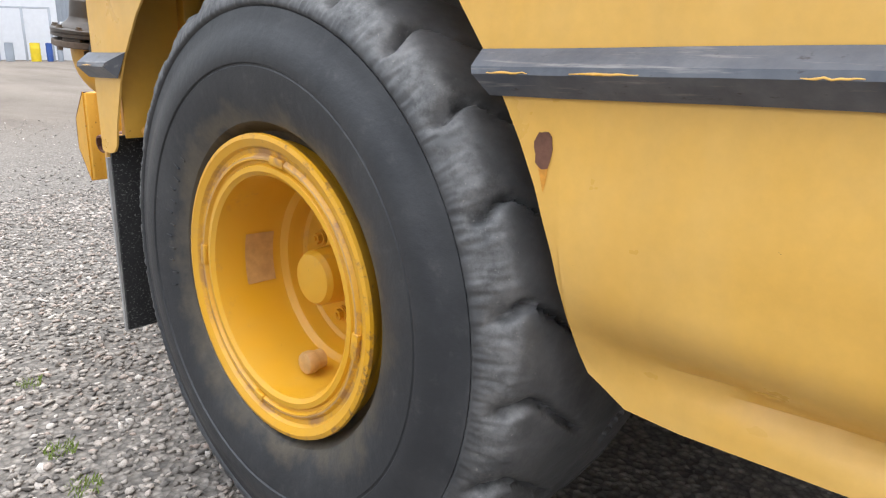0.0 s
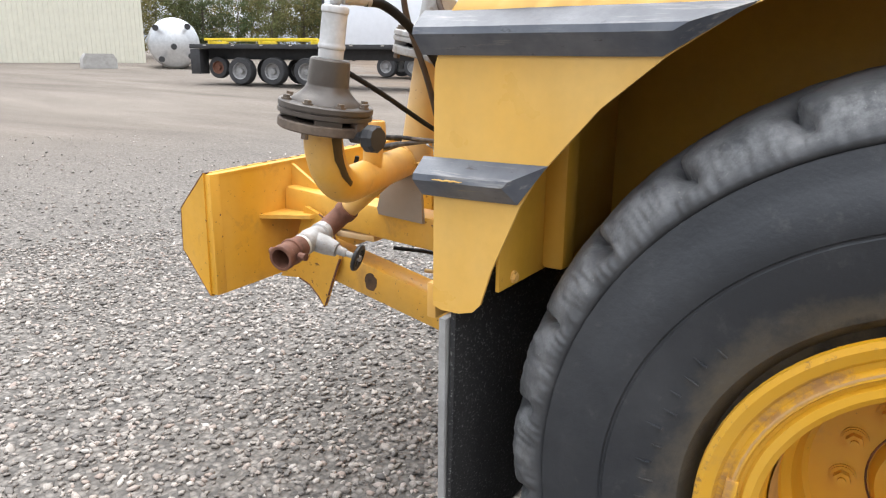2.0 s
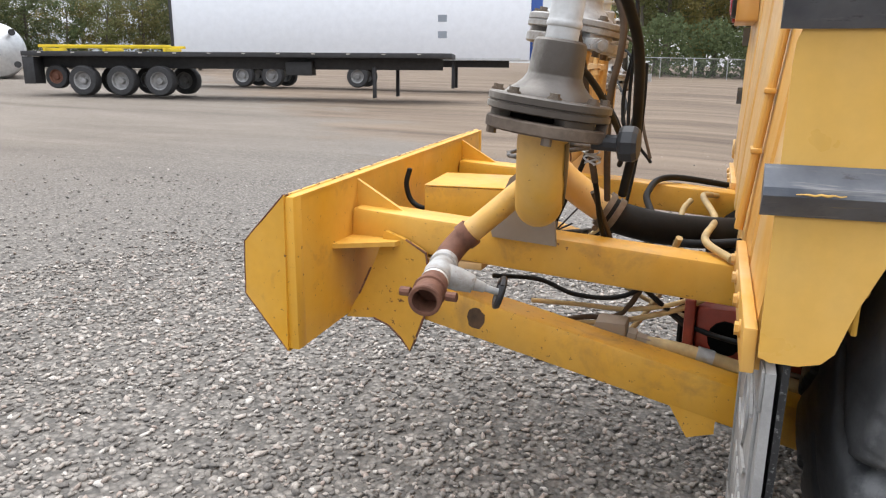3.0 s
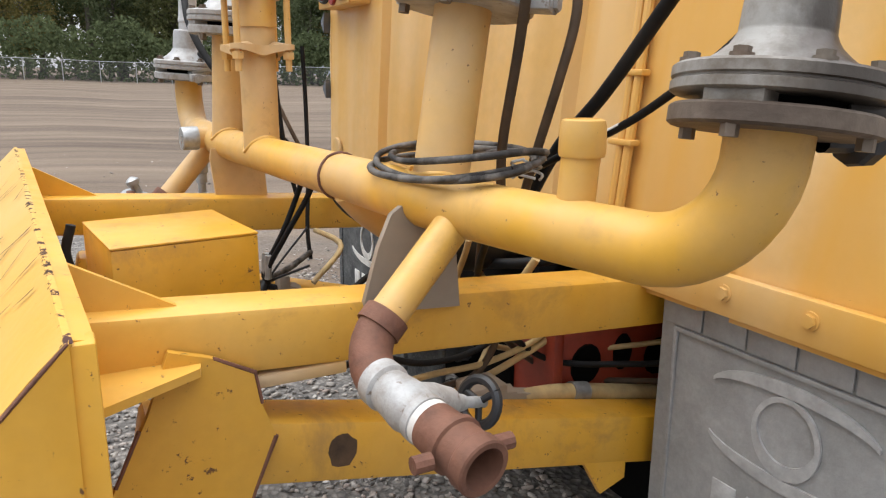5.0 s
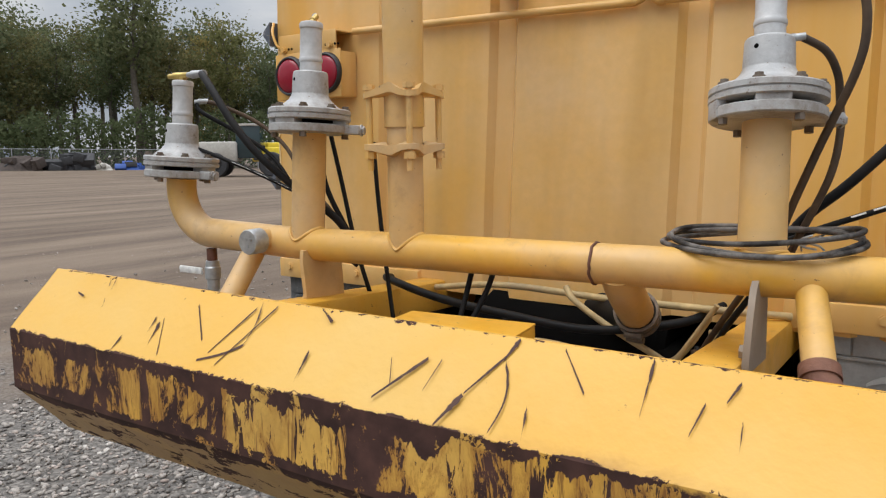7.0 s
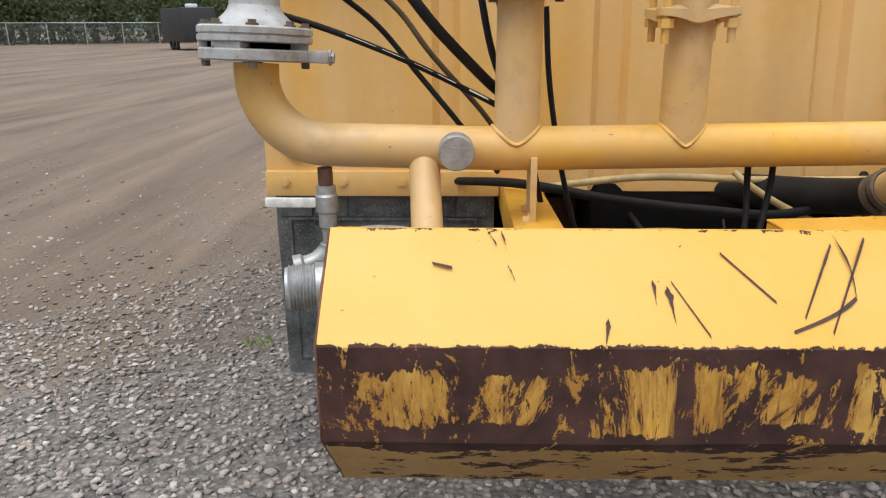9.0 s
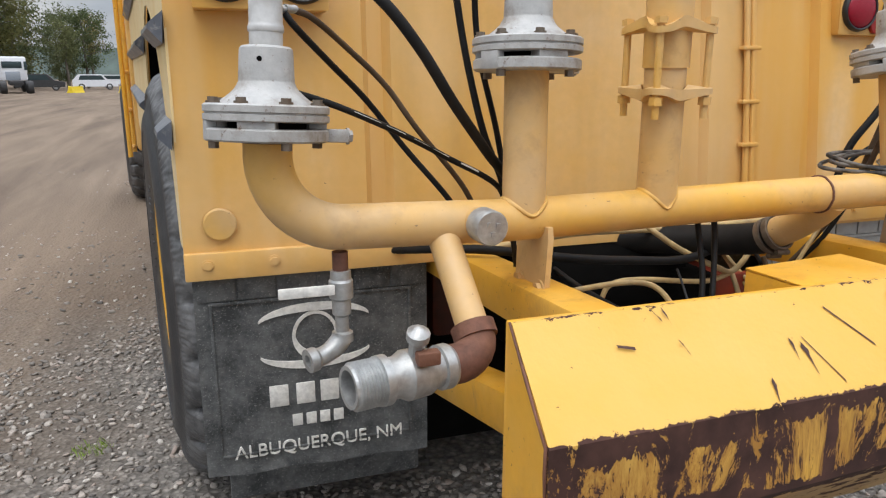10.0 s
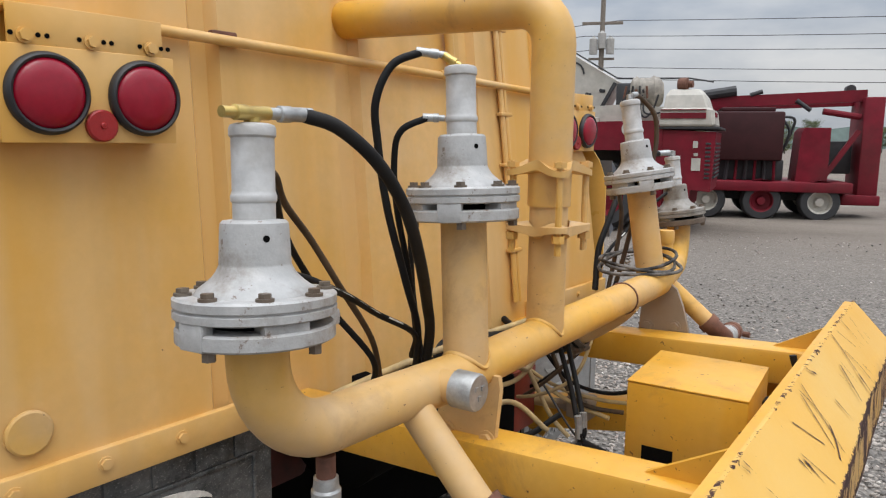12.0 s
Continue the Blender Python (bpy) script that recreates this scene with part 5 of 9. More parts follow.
def spray_valve(key, old=False, lug=0.4, label="grey painted spray head with bolted flanges", short=1.0):
    v = new("spray_valve")
    v.parent = truck
    v.matrix_basis = VALVES[key]
    tagged(v, label)
    m1 = M_VALVE_OLD if old else M_VALVE
    Z, o = (0, 0, 1), (0, 0, 0)

    def ring(profile, name, mat, n=40, lab=""):
        bm = B()
        turn(bm, profile, o, Z, n)
        return part(name, bm, mat, v, lab, 30)

    bm = B()
    turn(bm, [(0.020, 0), (0.020, 0.100), (0.023, 0.1045), (0.039, 0.1045), (0.042, 0.101), (0.042, 0)], o, Z, 44)
    m = Matrix.Rotation(lug, 4, "Z")
    if not old:
        box(bm, 0.085, 0.140, -0.019, 0.019, 0.020, 0.043, 0.003, m)
    box(bm, -0.1045, -0.085, -0.022, 0.022, 0.020, 0.055, 0.003, m)
    part("lower_flange", bm, m1, v, "", 30)
    m1 = M_VALVE_MID if old else M_VALVE
    c, q = math.cos(lug), math.sin(lug)
    if not old:
        bm = B()
        hexbolt(bm, (0.140 * c, 0.140 * q, 0.031), (c, q, 0), 0.011, 0.009)
        part("lug_bolt", bm, m1, v)
    # black core added to darken the open slot like shade
    ring([(0.040, 0.0), (0.040, 0.066), (0.056, 0.066), (0.056, 0)], "slot_seal", M_DARK, 30, "dark slot between the flanges")
    for a in (0.2, 2.3, 4.4):
        bm = B()
        box(bm, 0.064, 0.098, -0.03, 0.03, 0.040, 0.056, 0.002, Matrix.Rotation(lug + a, 4, "Z"))
        part("slot_spacer", bm, m1, v)
    ring([(0.053, 0), (0.053, 0.103), (0.055, 0.1065), (0.064, 0.1065), (0.0655, 0.103), (0.0675, 0.103), (0.069, 0.1065), (0.079, 0.1065), (0.082, 0.103), (0.083, 0.0)], "upper_flange", m1, 44)
    bon = [(0.082, 0.080), (0.088, 0.076), (0.097, 0.064), (0.106, 0.0545), (0.113, 0.0500), (0.118, 0.0478), (0.1195, 0.0470), (0.122, 0.0470), (0.168, 0.0450), (0.174, 0.0440), (0.1775, 0.0410), (0.1785, 0.034), (0.1785, 0)]
    ring(bon, "bonnet", m1, 40)
    cyl = [(0.174, 0.0280), (0.200, 0.0280), (0.2015, 0.0295), (0.203, 0.0302), (0.2095, 0.0302), (0.211, 0.0295), (0.216, 0.0280), (0.284, 0.0280), (0.287, 0.0305), (0.297, 0.0305), (0.301, 0.0285), (0.303, 0.023), (0.303, 0)]
    ring([(0.1785 + (h - 0.1785) * short, r) for h, r in cyl], "cylinder", M_VALVE_TOP, 36)
    for j in range(8):
        a = 6.283185 * j / 8 + lug + 0.2
        px, py = 0.092 * math.cos(a), 0.092 * math.sin(a)
        bm = B()
        hexbolt(bm, (px, py, 0.083), Z, 0.0085, 0.009)
        part("flange_bolt", bm, M_BOLT, v)
        if j % 2 == 0:
            bm = B()
            hexbolt(bm, (px, py, 0.021), (0, 0, -1), 0.009, 0.013, False)
            part("flange_nut", bm, M_BOLT, v)
    bm = B()
    a = -1.9
    rod(bm, (0.040 * math.cos(a), 0.040 * math.sin(a), 0.155), (0.0462 * math.cos(a), 0.0462 * math.sin(a), 0.155), 0.0045, n=12)
    part("vent_hole", bm, M_DARK, v)
    return v


def stand(key, z):
    """A spray head's base on its riser, leaning with it."""
    lx, ly = RISERS[key][2:]
    return Matrix.Translation(riser(key, z)) @ Matrix(((1, 0, lx, 0), (0, 1, ly, 0), (-lx, -ly, 1, 0), (0, 0, 0, 1)))


VALVES = {"L": stand("L", 1.246), "ML": stand("ML", 1.363), "MR": stand("MR", 1.358), "R": stand("R", 1.209) @ Matrix.Diagonal((0.935, 0.935, 0.935, 1))}
spray_valve("L", lug=0.05)
spray_valve("ML", lug=0.40)
spray_valve("MR", lug=0.60)
spray_valve("R", old=True, lug=-1.5, short=0.9, label="oil-stained grey spray head with a black hand knob")
bm = B()
bend = 0.128
down = [riser("R", 1.226), riser("R", 1.215)] + arc(on_axis(1.160 - bend), on_axis(1.160), riser("R", axis_z(1.160) + bend), 10)[:2:-1]
rows = []
for k, (c, q) in enumerate(zip(down, down[1:])):
    d = (Vector(q) - Vector(c)).normalized()
    over = (Vector((0, 1, 0)) - d * d.y).normalized()
    out = d.cross(over)
    wide = 0.42 * (1 - 0.085 * k)
    rows.append([bm.verts.new(Vector(c) + (PR + 0.0015) * (math.cos(a) * over + math.sin(a) * out)) for a in [0.10 + wide * (f + 0.35 * noise.noise((k * 0.9, f * 3, 2))) for f in (-1.0, -0.5, 0.0, 0.5, 1.0)]])
for r0, r1 in zip(rows, rows[1:]):
    for q in range(4):
        bm.faces.new((r0[q], r0[q + 1], r1[q + 1], r1[q]))
part("oil_streak", bm, plain("black_oil_run", (0.035, 0.022, 0.012), 0.35, 0, 0.3, 60, 0.1), truck, "black oil run down the elbow")
bm = B()
kx, ky, kz = 1.163, -0.222, 1.217
turn(bm, [(-0.04, 0.012), (0.0, 0.014), (0.004, 0.026), (0.010, 0.029), (0.026, 0.029), (0.033, 0.024), (0.035, 0)], (kx, ky, kz), (0.08, 1, 0), 10)
part("hand_knob", bm, M_BLACK, truck, "black fluted plastic hand knob", 20)


def feed_riser():
    """The feed pipe with its bolted coupling and the bend into the tank."""
    r = new("feed_riser")
    r.parent = truck
    tagged(r, "yellow feed pipe with bolted coupling into the tank")
    x = -0.120
    y, z0 = axis_y(x), axis_z(x)
    bm = B()
    rod(bm, (x, y, z0 + 0.005), (x, y, 1.42), 0.0425, n=32)
    part("lower_pipe", bm, M_RISER, r, "", 60)
    bm = B()
    ring = []
    for k in range(41):
        a = 6.283185 * k / 40
        off = 0.0422 * math.sin(a)
        ring.append((x + 0.0425 * math.cos(a), axis_y(x + 0.0425 * math.cos(a)) + off, z0 + math.sqrt(PR * PR - off * off) + 0.001))
    sweep(bm, ring, 0.0042, 6)
    part("weld_bead", bm, M_PIPE, r, "", 60)
    bm = B()
    pts = [(x, y, 1.39), (x, y, 1.735)] + arc((x, y, 1.735), (x, y, 1.820), (x - 0.004, y + 0.085, 1.822), 8) + [(x - 0.030, 0.10, 1.836)]
    sweep(bm, pts, 0.0475, 28)
    part("upper_pipe", bm, M_PIPE, r, "", 40)
    for z, flip in ((1.472, 1), (1.343, -1)):
        bm = B()
        n = 48
        lo, hi = [], []
        for k in range(n):
            a = 6.283185 * k / n
            lobe = 0.5 + 0.5 * math.cos(4 * a + math.pi)
            ro = 0.058 + 0.038 * lobe ** 1.3
            dz = flip * 0.022 * (1 - lobe)
            zz = z - (0.012 if flip > 0 else 0) + dz * 0.6
            lo.append((bm.verts.new((x + ro * math.cos(a), y + ro * math.sin(a), zz - 0.004)), bm.verts.new((x + ro * math.cos(a), y + ro * math.sin(a), zz + 0.008 + 0.010 * (1 - lobe)))))
            hi.append((bm.verts.new((x + 0.047 * math.cos(a), y + 0.047 * math.sin(a), zz - 0.010 * (1 - lobe))), bm.verts.new((x + 0.047 * math.cos(a), y + 0.047 * math.sin(a), zz + 0.014))))
        for k in range(n):
            j = (k + 1) % n
            bm.faces.new((lo[k][0], lo[j][0], lo[j][1], lo[k][1]))
            bm.faces.new((hi[k][0], hi[k][1], hi[j][1], hi[j][0]))
            bm.faces.new((lo[k][1], lo[j][1], hi[j][1], hi[k][1]))
            bm.faces.new((lo[k][0], hi[k][0], hi[j][0], lo[j][0]))
        part("coupling_collar", bm, M_PIPE if flip > 0 else M_RISER, r, "", 40)
    for k in range(4):
        a = 6.283185 * k / 4 + math.pi / 4
        px, py = x + 0.082 * math.cos(a), y + 0.082 * math.sin(a)
        bm = B()
        rod(bm, (px, py, 1.290), (px, py, 1.489), 0.0075, n=10)
        rod(bm, (px, py, 1.317), (px, py, 1.333), 0.014, n=6)
        rod(bm, (px, py, 1.475), (px, py, 1.487), 0.014, n=6)
        part("coupling_bolt", bm, M_PIPE, r)


feed_riser()


def outlets():
    # left fill outlet: a drop pipe, a rusty bend, a ball valve with a threaded mouth
    o = new("fill_outlet")
    o.parent = truck
    tagged(o, "drop pipe with rusty elbow and galvanised ball valve")
    a, b = Vector((-0.617, -0.545, 1.085)), Vector((-0.600, -0.690, 0.925))
    bm = B()
    rod(bm, a, b, 0.030, n=24)
    part("drop_pipe", bm, M_PIPE, o)
    bm = B()
    d = (b - a).normalized()
    e = Vector((-0.655, -0.722, 0.885))
    sweep(bm, [b - d * 0.012, *arc(b, b + d * 0.055, e, 7)], 0.036, 22)
    rod(bm, b - d * 0.016, b + d * 0.010, 0.041, n=22)
    part("rusty_elbow", bm, M_RUST, o, "brown rusted malleable elbow", 30)
    ax = Vector((-0.97, -0.24, 0.02)).normalized()
    bm = B()
    turn(bm, [(-0.01, 0.034), (0.0, 0.040), (0.018, 0.040), (0.02, 0.034), (0.03, 0.034), (0.045, 0.042), (0.085, 0.044), (0.10, 0.036), (0.118, 0.036), (0.120, 0.043), (0.135, 0.043), (0.137, 0.038)], e + ax * 0.01, ax, 28)
    part("ball_valve_body", bm, M_ZINC, o, "", 30)
    bm = B()
    prof = [(0.135, 0.036)]
    for k in range(8):
        prof += [(0.138 + 0.006 * k, 0.041), (0.141 + 0.006 * k, 0.037)]
    prof += [(0.188, 0.036), (0.188, 0.029), (0.10, 0.029), (0.10, 0)]
    turn(bm, prof, e + ax * 0.01, ax, 32)
    part("threaded_mouth", bm, M_ZINC, o, "", 20)
    bm = B()
    c = e + ax * 0.075 + Vector((0, -0.012, 0.04))
    rod(bm, c, c + Vector((0, -0.012, 0.035)), 0.014, n=6)
    turn(bm, [(0, 0.020), (0.014, 0.020), (0.020, 0.012), (0.026, 0)], c + Vector((0, -0.010, 0.03)), (0, -0.4, 1), 12)
    part("valve_stem", bm, M_ZINC, o)
    bm = B()
    box(bm, c.x - 0.006, c.x + 0.034, c.y - 0.034, c.y - 0.010, c.z - 0.012, c.z + 0.012, 0.004)
    part("stem_clamp", bm, M_RUST, o)
    # drain cock under the elbow
    g = new("drain_cock")
    g.parent = truck
    tagged(g, "small drain valve with a cream lever")
    x, y = -0.815, axis_y(-0.815)
    bm = B()
    rod(bm, (x, y, 1.06), (x, y, 1.022), 0.015, n=16)
    part("nipple", bm, M_RUST, g)
    bm = B()
    turn(bm, [(1.026, 0.012), (1.024, 0.019), (1.008, 0.020), (1.004, 0.023), (0.972, 0.023), (0.968, 0.018), (0.94, 0.018), (0.935, 0.013), (0.905, 0.013), (0.902, 0.020), (0.885, 0.021)], (x, y, 0), (0, 0, 1), 18)
    sweep(bm, arc((x, y, 0.90), (x, y, 0.868), (x - 0.055, y - 0.02, 0.862), 6), [0.020] * 4 + [0.018] * 3, 16)
    turn(bm, [(0, 0.018), (0.006, 0.023), (0.022, 0.023), (0.022, 0.012), (0.0, 0.012)], (x - 0.05, y - 0.018, 0.863), (-1, -0.35, -0.1), 18)
    part("cock_body", bm, M_ZINC, g, "", 30)
    bm = B()
    box(bm, x - 0.118, x - 0.016, y - 0.030, y - 0.022, 0.985, 1.005, 0.003)
    part("lever", bm, M_LETTER, g, "cream dipped lever handle")

    # right fill outlet
    o = new("fill_outlet")
    o.parent = truck
    tagged(o, "drop pipe with rusty elbow, gate valve and rusted coupling")
    a, b = Vector((0.750, -0.458, 1.085)), Vector((0.790, -0.600, 0.955))
    bm = B()
    rod(bm, a, b, 0.027, n=24)
    part("drop_pipe", bm, M_PIPE, o)
    d = (b - a).normalized()
    e = Vector((0.852, -0.628, 0.905))
    bm = B()
    sweep(bm, [b - d * 0.012, *arc(b, b + d * 0.050, e, 7)], 0.029, 22)
    rod(bm, b - d * 0.018, b + d * 0.006, 0.033, n=22)
    part("rusty_elbow", bm, M_RUST, o, "brown rusted malleable elbow", 30)
    tip = Vector((1.036, -0.598, 0.880))
    ax = (tip - e).normalized()
    bm = B()
    turn(bm, [(-0.005, 0.0265), (0.0, 0.0320), (0.020, 0.0320), (0.024, 0.0273), (0.04, 0.0296), (0.07, 0.0328), (0.09, 0.0281), (0.092, 0.0312), (0.104, 0.0312), (0.106, 0.0265)], e, ax, 26)
    side = Vector((-0.30, 0.90, -0.30)).normalized()
    c = e + ax * 0.062
    turn(bm, [(0.0, 0.0281), (0.045, 0.0265), (0.06, 0.0234), (0.078, 0.0203), (0.08, 0.0140), (0.105, 0.0109), (0.107, 0.008), (0.15, 0.008)], c, side, 20)
    part("gate_valve_body", bm, M_VALVE, o, "", 30)
    bm = B()
    turn(bm, [(0.104, 0.0265), (0.105, 0.0296), (0.116, 0.0296), (0.117, 0.0265)], e, ax, 24)
    part("sealant_ring", bm, M_GLUE, o)
    bm = B()
    turn(bm, [(0.114, 0.0265), (0.116, 0.0304), (0.15, 0.0320), (0.152, 0.0359), (0.160, 0.0359), (0.162, 0.0320), (0.185, 0.0320), (0.188, 0.0343), (0.206, 0.0343), (0.208, 0.0320), (0.208, 0.0257), (0.15, 0.0257), (0.15, 0)], e, ax, 32)
    for s in (1, -1):
        q = e + ax * 0.172
        rod(bm, q + Vector((0, 0.040, 0)) * s, q + Vector((0, 0.062, 0)) * s, 0.010, n=10)
    part("hose_coupling", bm, M_RUST, o, "rust-red cast hose coupling", 25)
    bm = B()
    h = c + side * 0.140
    u, w = frame_of(side)
    ringp = [h + 0.031 * (math.cos(6.283185 * k / 24) * u + math.sin(6.283185 * k / 24) * w) for k in range(25)]
    sweep(bm, ringp, 0.0075, 8)
    for k in range(3):
        q = 6.283185 * k / 3
        rod(bm, h, h + 0.031 * (math.cos(q) * u + math.sin(q) * w), 0.005, n=8)
    part("hand_wheel", bm, M_BLACK, o, "black cast handwheel")


outlets()


# ---- lamps and conduits on the end plate ----
def lamp_box(x0, x1, zb, xs, small, y):
    lb = new("lamp_box")
    lb.parent = truck
    tagged(lb, "yellow sheet-metal lamp box with two round red lamps")
    bm = B()
    box(bm, x0, x1, y, y + 0.006, zb, zb + 0.158, 0.002)
    part("housing", bm, M_BODY, lb)
    bm = B()
    back = plate_y((x0 + x1) / 2, zb + 0.1)
    box(bm, x0 + 0.002, x1 - 0.002, y + 0.006, back, zb, zb + 0.006, 0.002)
    part("bottom_flange", bm, M_BODY, lb)
    bm = B()
    box(bm, x0 + 0.02, x1 - 0.02, y + 0.002, y + 0.008, zb + 0.156, zb + 0.222, 0.002)
    part("backing_plate", bm, M_BODY, lb)
    bm = B()
    box(bm, x0 + 0.022, x1 - 0.022, y + 0.008, back + 0.01, zb + 0.216, zb + 0.222, 0.002)
    part("top_flange", bm, M_BODY, lb)
    for xa in (x0, x1 - 0.006):
        bm = B()
        box(bm, xa, xa + 0.006, y + 0.006, back, zb + 0.004, zb + 0.150, 0.002)
        part("side_flange", bm, M_BODY, lb)
    for k in range(3):
        xx = x0 + 0.045 + k * (x1 - x0 - 0.09) / 2
        bm = B()
        hexbolt(bm, (xx, y, zb + 0.172), (0, -1, 0), 0.010, 0.010)
        part("housing_bolt", bm, M_BODY, lb)
        for dx in (-0.02, 0.022, 0.036):
            bm = B()
            rod(bm, (xx + dx, y + 0.003, zb + 0.174), (xx + dx, y + 0.0005, zb + 0.174), 0.0042, n=8)
            part("spare_hole", bm, M_DARK, lb)
    for x, z in xs:
        bm = B()
        turn(bm, [(0.0, 0.068), (0.004, 0.0685), (0.013, 0.066), (0.016, 0.062), (0.014, 0.058), (0.008, 0.057), (0.0, 0.057)], (x, y, z), (0, -1, 0), 40)
        part("grommet", bm, M_BLACK, lb, "black rubber grommet", 50)
        bm = B()
        turn(bm, [(0.004, 0.0585), (0.012, 0.0575), (0.018, 0.050), (0.023, 0.033), (0.025, 0.0)], (x, y, z), (0, -1, 0), 40)
        part("lens", bm, M_LENS, lb, "domed red lens", 60)
    x, z = small
    bm = B()
    turn(bm, [(0.0, 0.028), (0.008, 0.028), (0.011, 0.025), (0.011, 0.006), (0.014, 0.004), (0.014, 0)], (x, y, z), (0, -1, 0), 28)
    part("reflector", bm, M_REFLEX, lb, "small round red reflector")


lamp_box(-1.042, -0.735, 1.519, ((-0.967, 1.600), (-0.797, 1.600)), (-0.881, 1.549), -0.052)
lamp_box(0.900, 1.205, 1.494, ((0.973, 1.572), (1.138, 1.574)), (1.048, 1.526), 0.044)


def conduits():
    c = new("conduit")
    c.parent = truck
    tagged(c, "painted-over electrical conduit on the tank end")
    def on_plate(x, z, off=-0.020):
        return (x, plate_y(x, z) + off, z)

    for a, b in (((-0.735, 1.738), (0.235, 1.722)), ((0.285, 1.720), (0.925, 1.704))):
        bm = B()
        sweep(bm, [on_plate(a[0] + (b[0] - a[0]) * k / 6, a[1] + (b[1] - a[1]) * k / 6) for k in range(7)], 0.0115, 12)
        part("lamp_conduit", bm, M_BODY, c)
    bm = B()
    sweep(bm, spline([on_plate(0.22, 1.722), on_plate(0.245, 1.726), on_plate(0.262, 1.748), on_plate(0.263, 1.80)], 5), 0.0095, 12)
    sweep(bm, spline([on_plate(0.31, 1.719), on_plate(0.280, 1.724), on_plate(0.264, 1.748)], 5), 0.0095, 12)
    rod(bm, on_plate(0.263, 1.758), on_plate(0.254, 2.12), 0.0145, n=12)
    part("conduit_tee", bm, M_BODY, c)
    for x, z in ((0.215, 1.724), (0.300, 1.719)):
        bm = B()
        turn(bm, [(-0.010, 0.0), (-0.010, 0.0135), (0.010, 0.0135), (0.010, 0.0)], on_plate(x, z), (1, 0, 0), 12)
        part("conduit_nut", bm, M_BODY, c)
    for dx in (-0.011, 0.011):
        bm = B()
        sweep(bm, spline([on_plate(0.568 + dx, 0.98, -0.014), on_plate(0.568 + dx, 1.3, -0.014), on_plate(0.560 + dx, 1.7, -0.014), on_plate(0.551 + dx, 2.25, -0.014)], 6), 0.0095, 10)
        part("twin_cable", bm, M_BODY, c)
    for z in (1.16, 1.29, 1.45, 1.62, 1.90):
        bm = B()
        y = plate_y(0.585, z)
        box(bm, 0.532, 0.598, y - 0.028, y - 0.004, z - 0.006, z + 0.006, 0.003)
        part("cable_clip", bm, M_BODY, c)
    bm = B()
    box(bm, -0.02, 0.215, -0.03, 0.12, 2.045, 2.16, 0.008)
    part("upper_lamp_housing", bm, M_BODY, truck, "yellow housing on the upper tank end")
    bm = B()
    y = plate_y(-0.56, 1.745)
    box(bm, -0.592, -0.528, y - 0.016, y + 0.004, 1.738, 1.756, 0.005)
    part("rusty_lug", bm, M_RUST, truck)
    bm = B()
    sweep(bm, spline([(-1.10, 0.0, 1.80), (-1.075, -0.03, 1.76), (-1.05, -0.035, 1.715), (-1.03, -0.03, 1.70)], 6), 0.005, 8)
    part("lamp_lead", bm, M_BODY, truck)


conduits()


# ---- hoses ----
def hose(pts, r, mat, name="hydraulic_hose", label="", n=8):
    bm = B()
    sweep(bm, spline(pts, 12), r, n if r < 0.007 else 12)
    return part(name, bm, mat, truck, label, 60)


def printed(pts, r, dashes):
    """A black hose with worn white print: short unreadable bars along its back."""
    h = hose(pts, r, M_HOSE, label="black hose with worn white print")
    c = spline(pts, 12)
    for a, b in dashes:
        i, j = int(a * (len(c) - 1)), max(int(a * (len(c) - 1)) + 1, int(b * (len(c) - 1)))
        bm = B()
        sweep(bm, [q + Vector((-0.15, -0.8, 0.55)) * r * 0.62 for q in c[i:j + 1]], r * 0.5, 6)
        part("print_bar", bm, M_LETTER, h)


def fitting(a, b, r, mat, label=""):
    bm = B()
    a, b = Vector(a), Vector(b)
    d = (b - a).normalized()
    L = (b - a).length
    turn(bm, [(0, 0), (0, r * 0.8), (L * 0.25, r * 0.8), (L * 0.27, r * 1.1), (L * 0.5, r * 1.1), (L * 0.52, r), (L, r), (L, 0)], a, d, 12)
    return part("hose_fitting", bm, mat, truck, label)


def top_of(k, h=0.303):
    return VALVES[k] @ Vector((0, 0, h))


L, ML, MR, R = top_of("L"), top_of("ML"), top_of("MR"), top_of("R", 0.2905)
# left head: a brass tee and a fat hose to the middle
fitting(L + Vector((-0.052, -0.008, 0.014)), L + Vector((0.026, 0.0, 0.014)), 0.0095, M_BRASS, "brass tee")
fitting(L + Vector((0, 0, -0.004)), L + Vector((0, 0, 0.020)), 0.010, M_BRASS, "brass tee")
fitting(L + Vector((0.024, 0, 0.014)), L + Vector((0.100, 0.0, 0.014)), 0.0105, M_ZINC)
hose([L + Vector((0.088, 0.0, 0.014)), (-0.790, -0.558, 1.546), (-0.728, -0.575, 1.496), (-0.664, -0.575, 1.420), (-0.592, -0.545, 1.325), (-0.500, -0.485, 1.225), (-0.425, -0.430, 1.150), (-0.39, -0.39, 1.06)], 0.0105, M_HOSE, label="thick black hydraulic hose")
fitting(L + Vector((0.024, 0.018, -0.062)), L + Vector((0.052, 0.045, -0.060)), 0.0075, M_ZINC)
hose([L + Vector((0.045, 0.04, -0.060)), (-0.835, -0.470, 1.475), (-0.760, -0.400, 1.425), (-0.680, -0.370, 1.355), (-0.612, -0.366, 1.265), (-0.500, -0.340, 1.135), (-0.43, -0.30, 1.02)], 0.0062, M_HOSE_TAN, label="brown dusty hose")
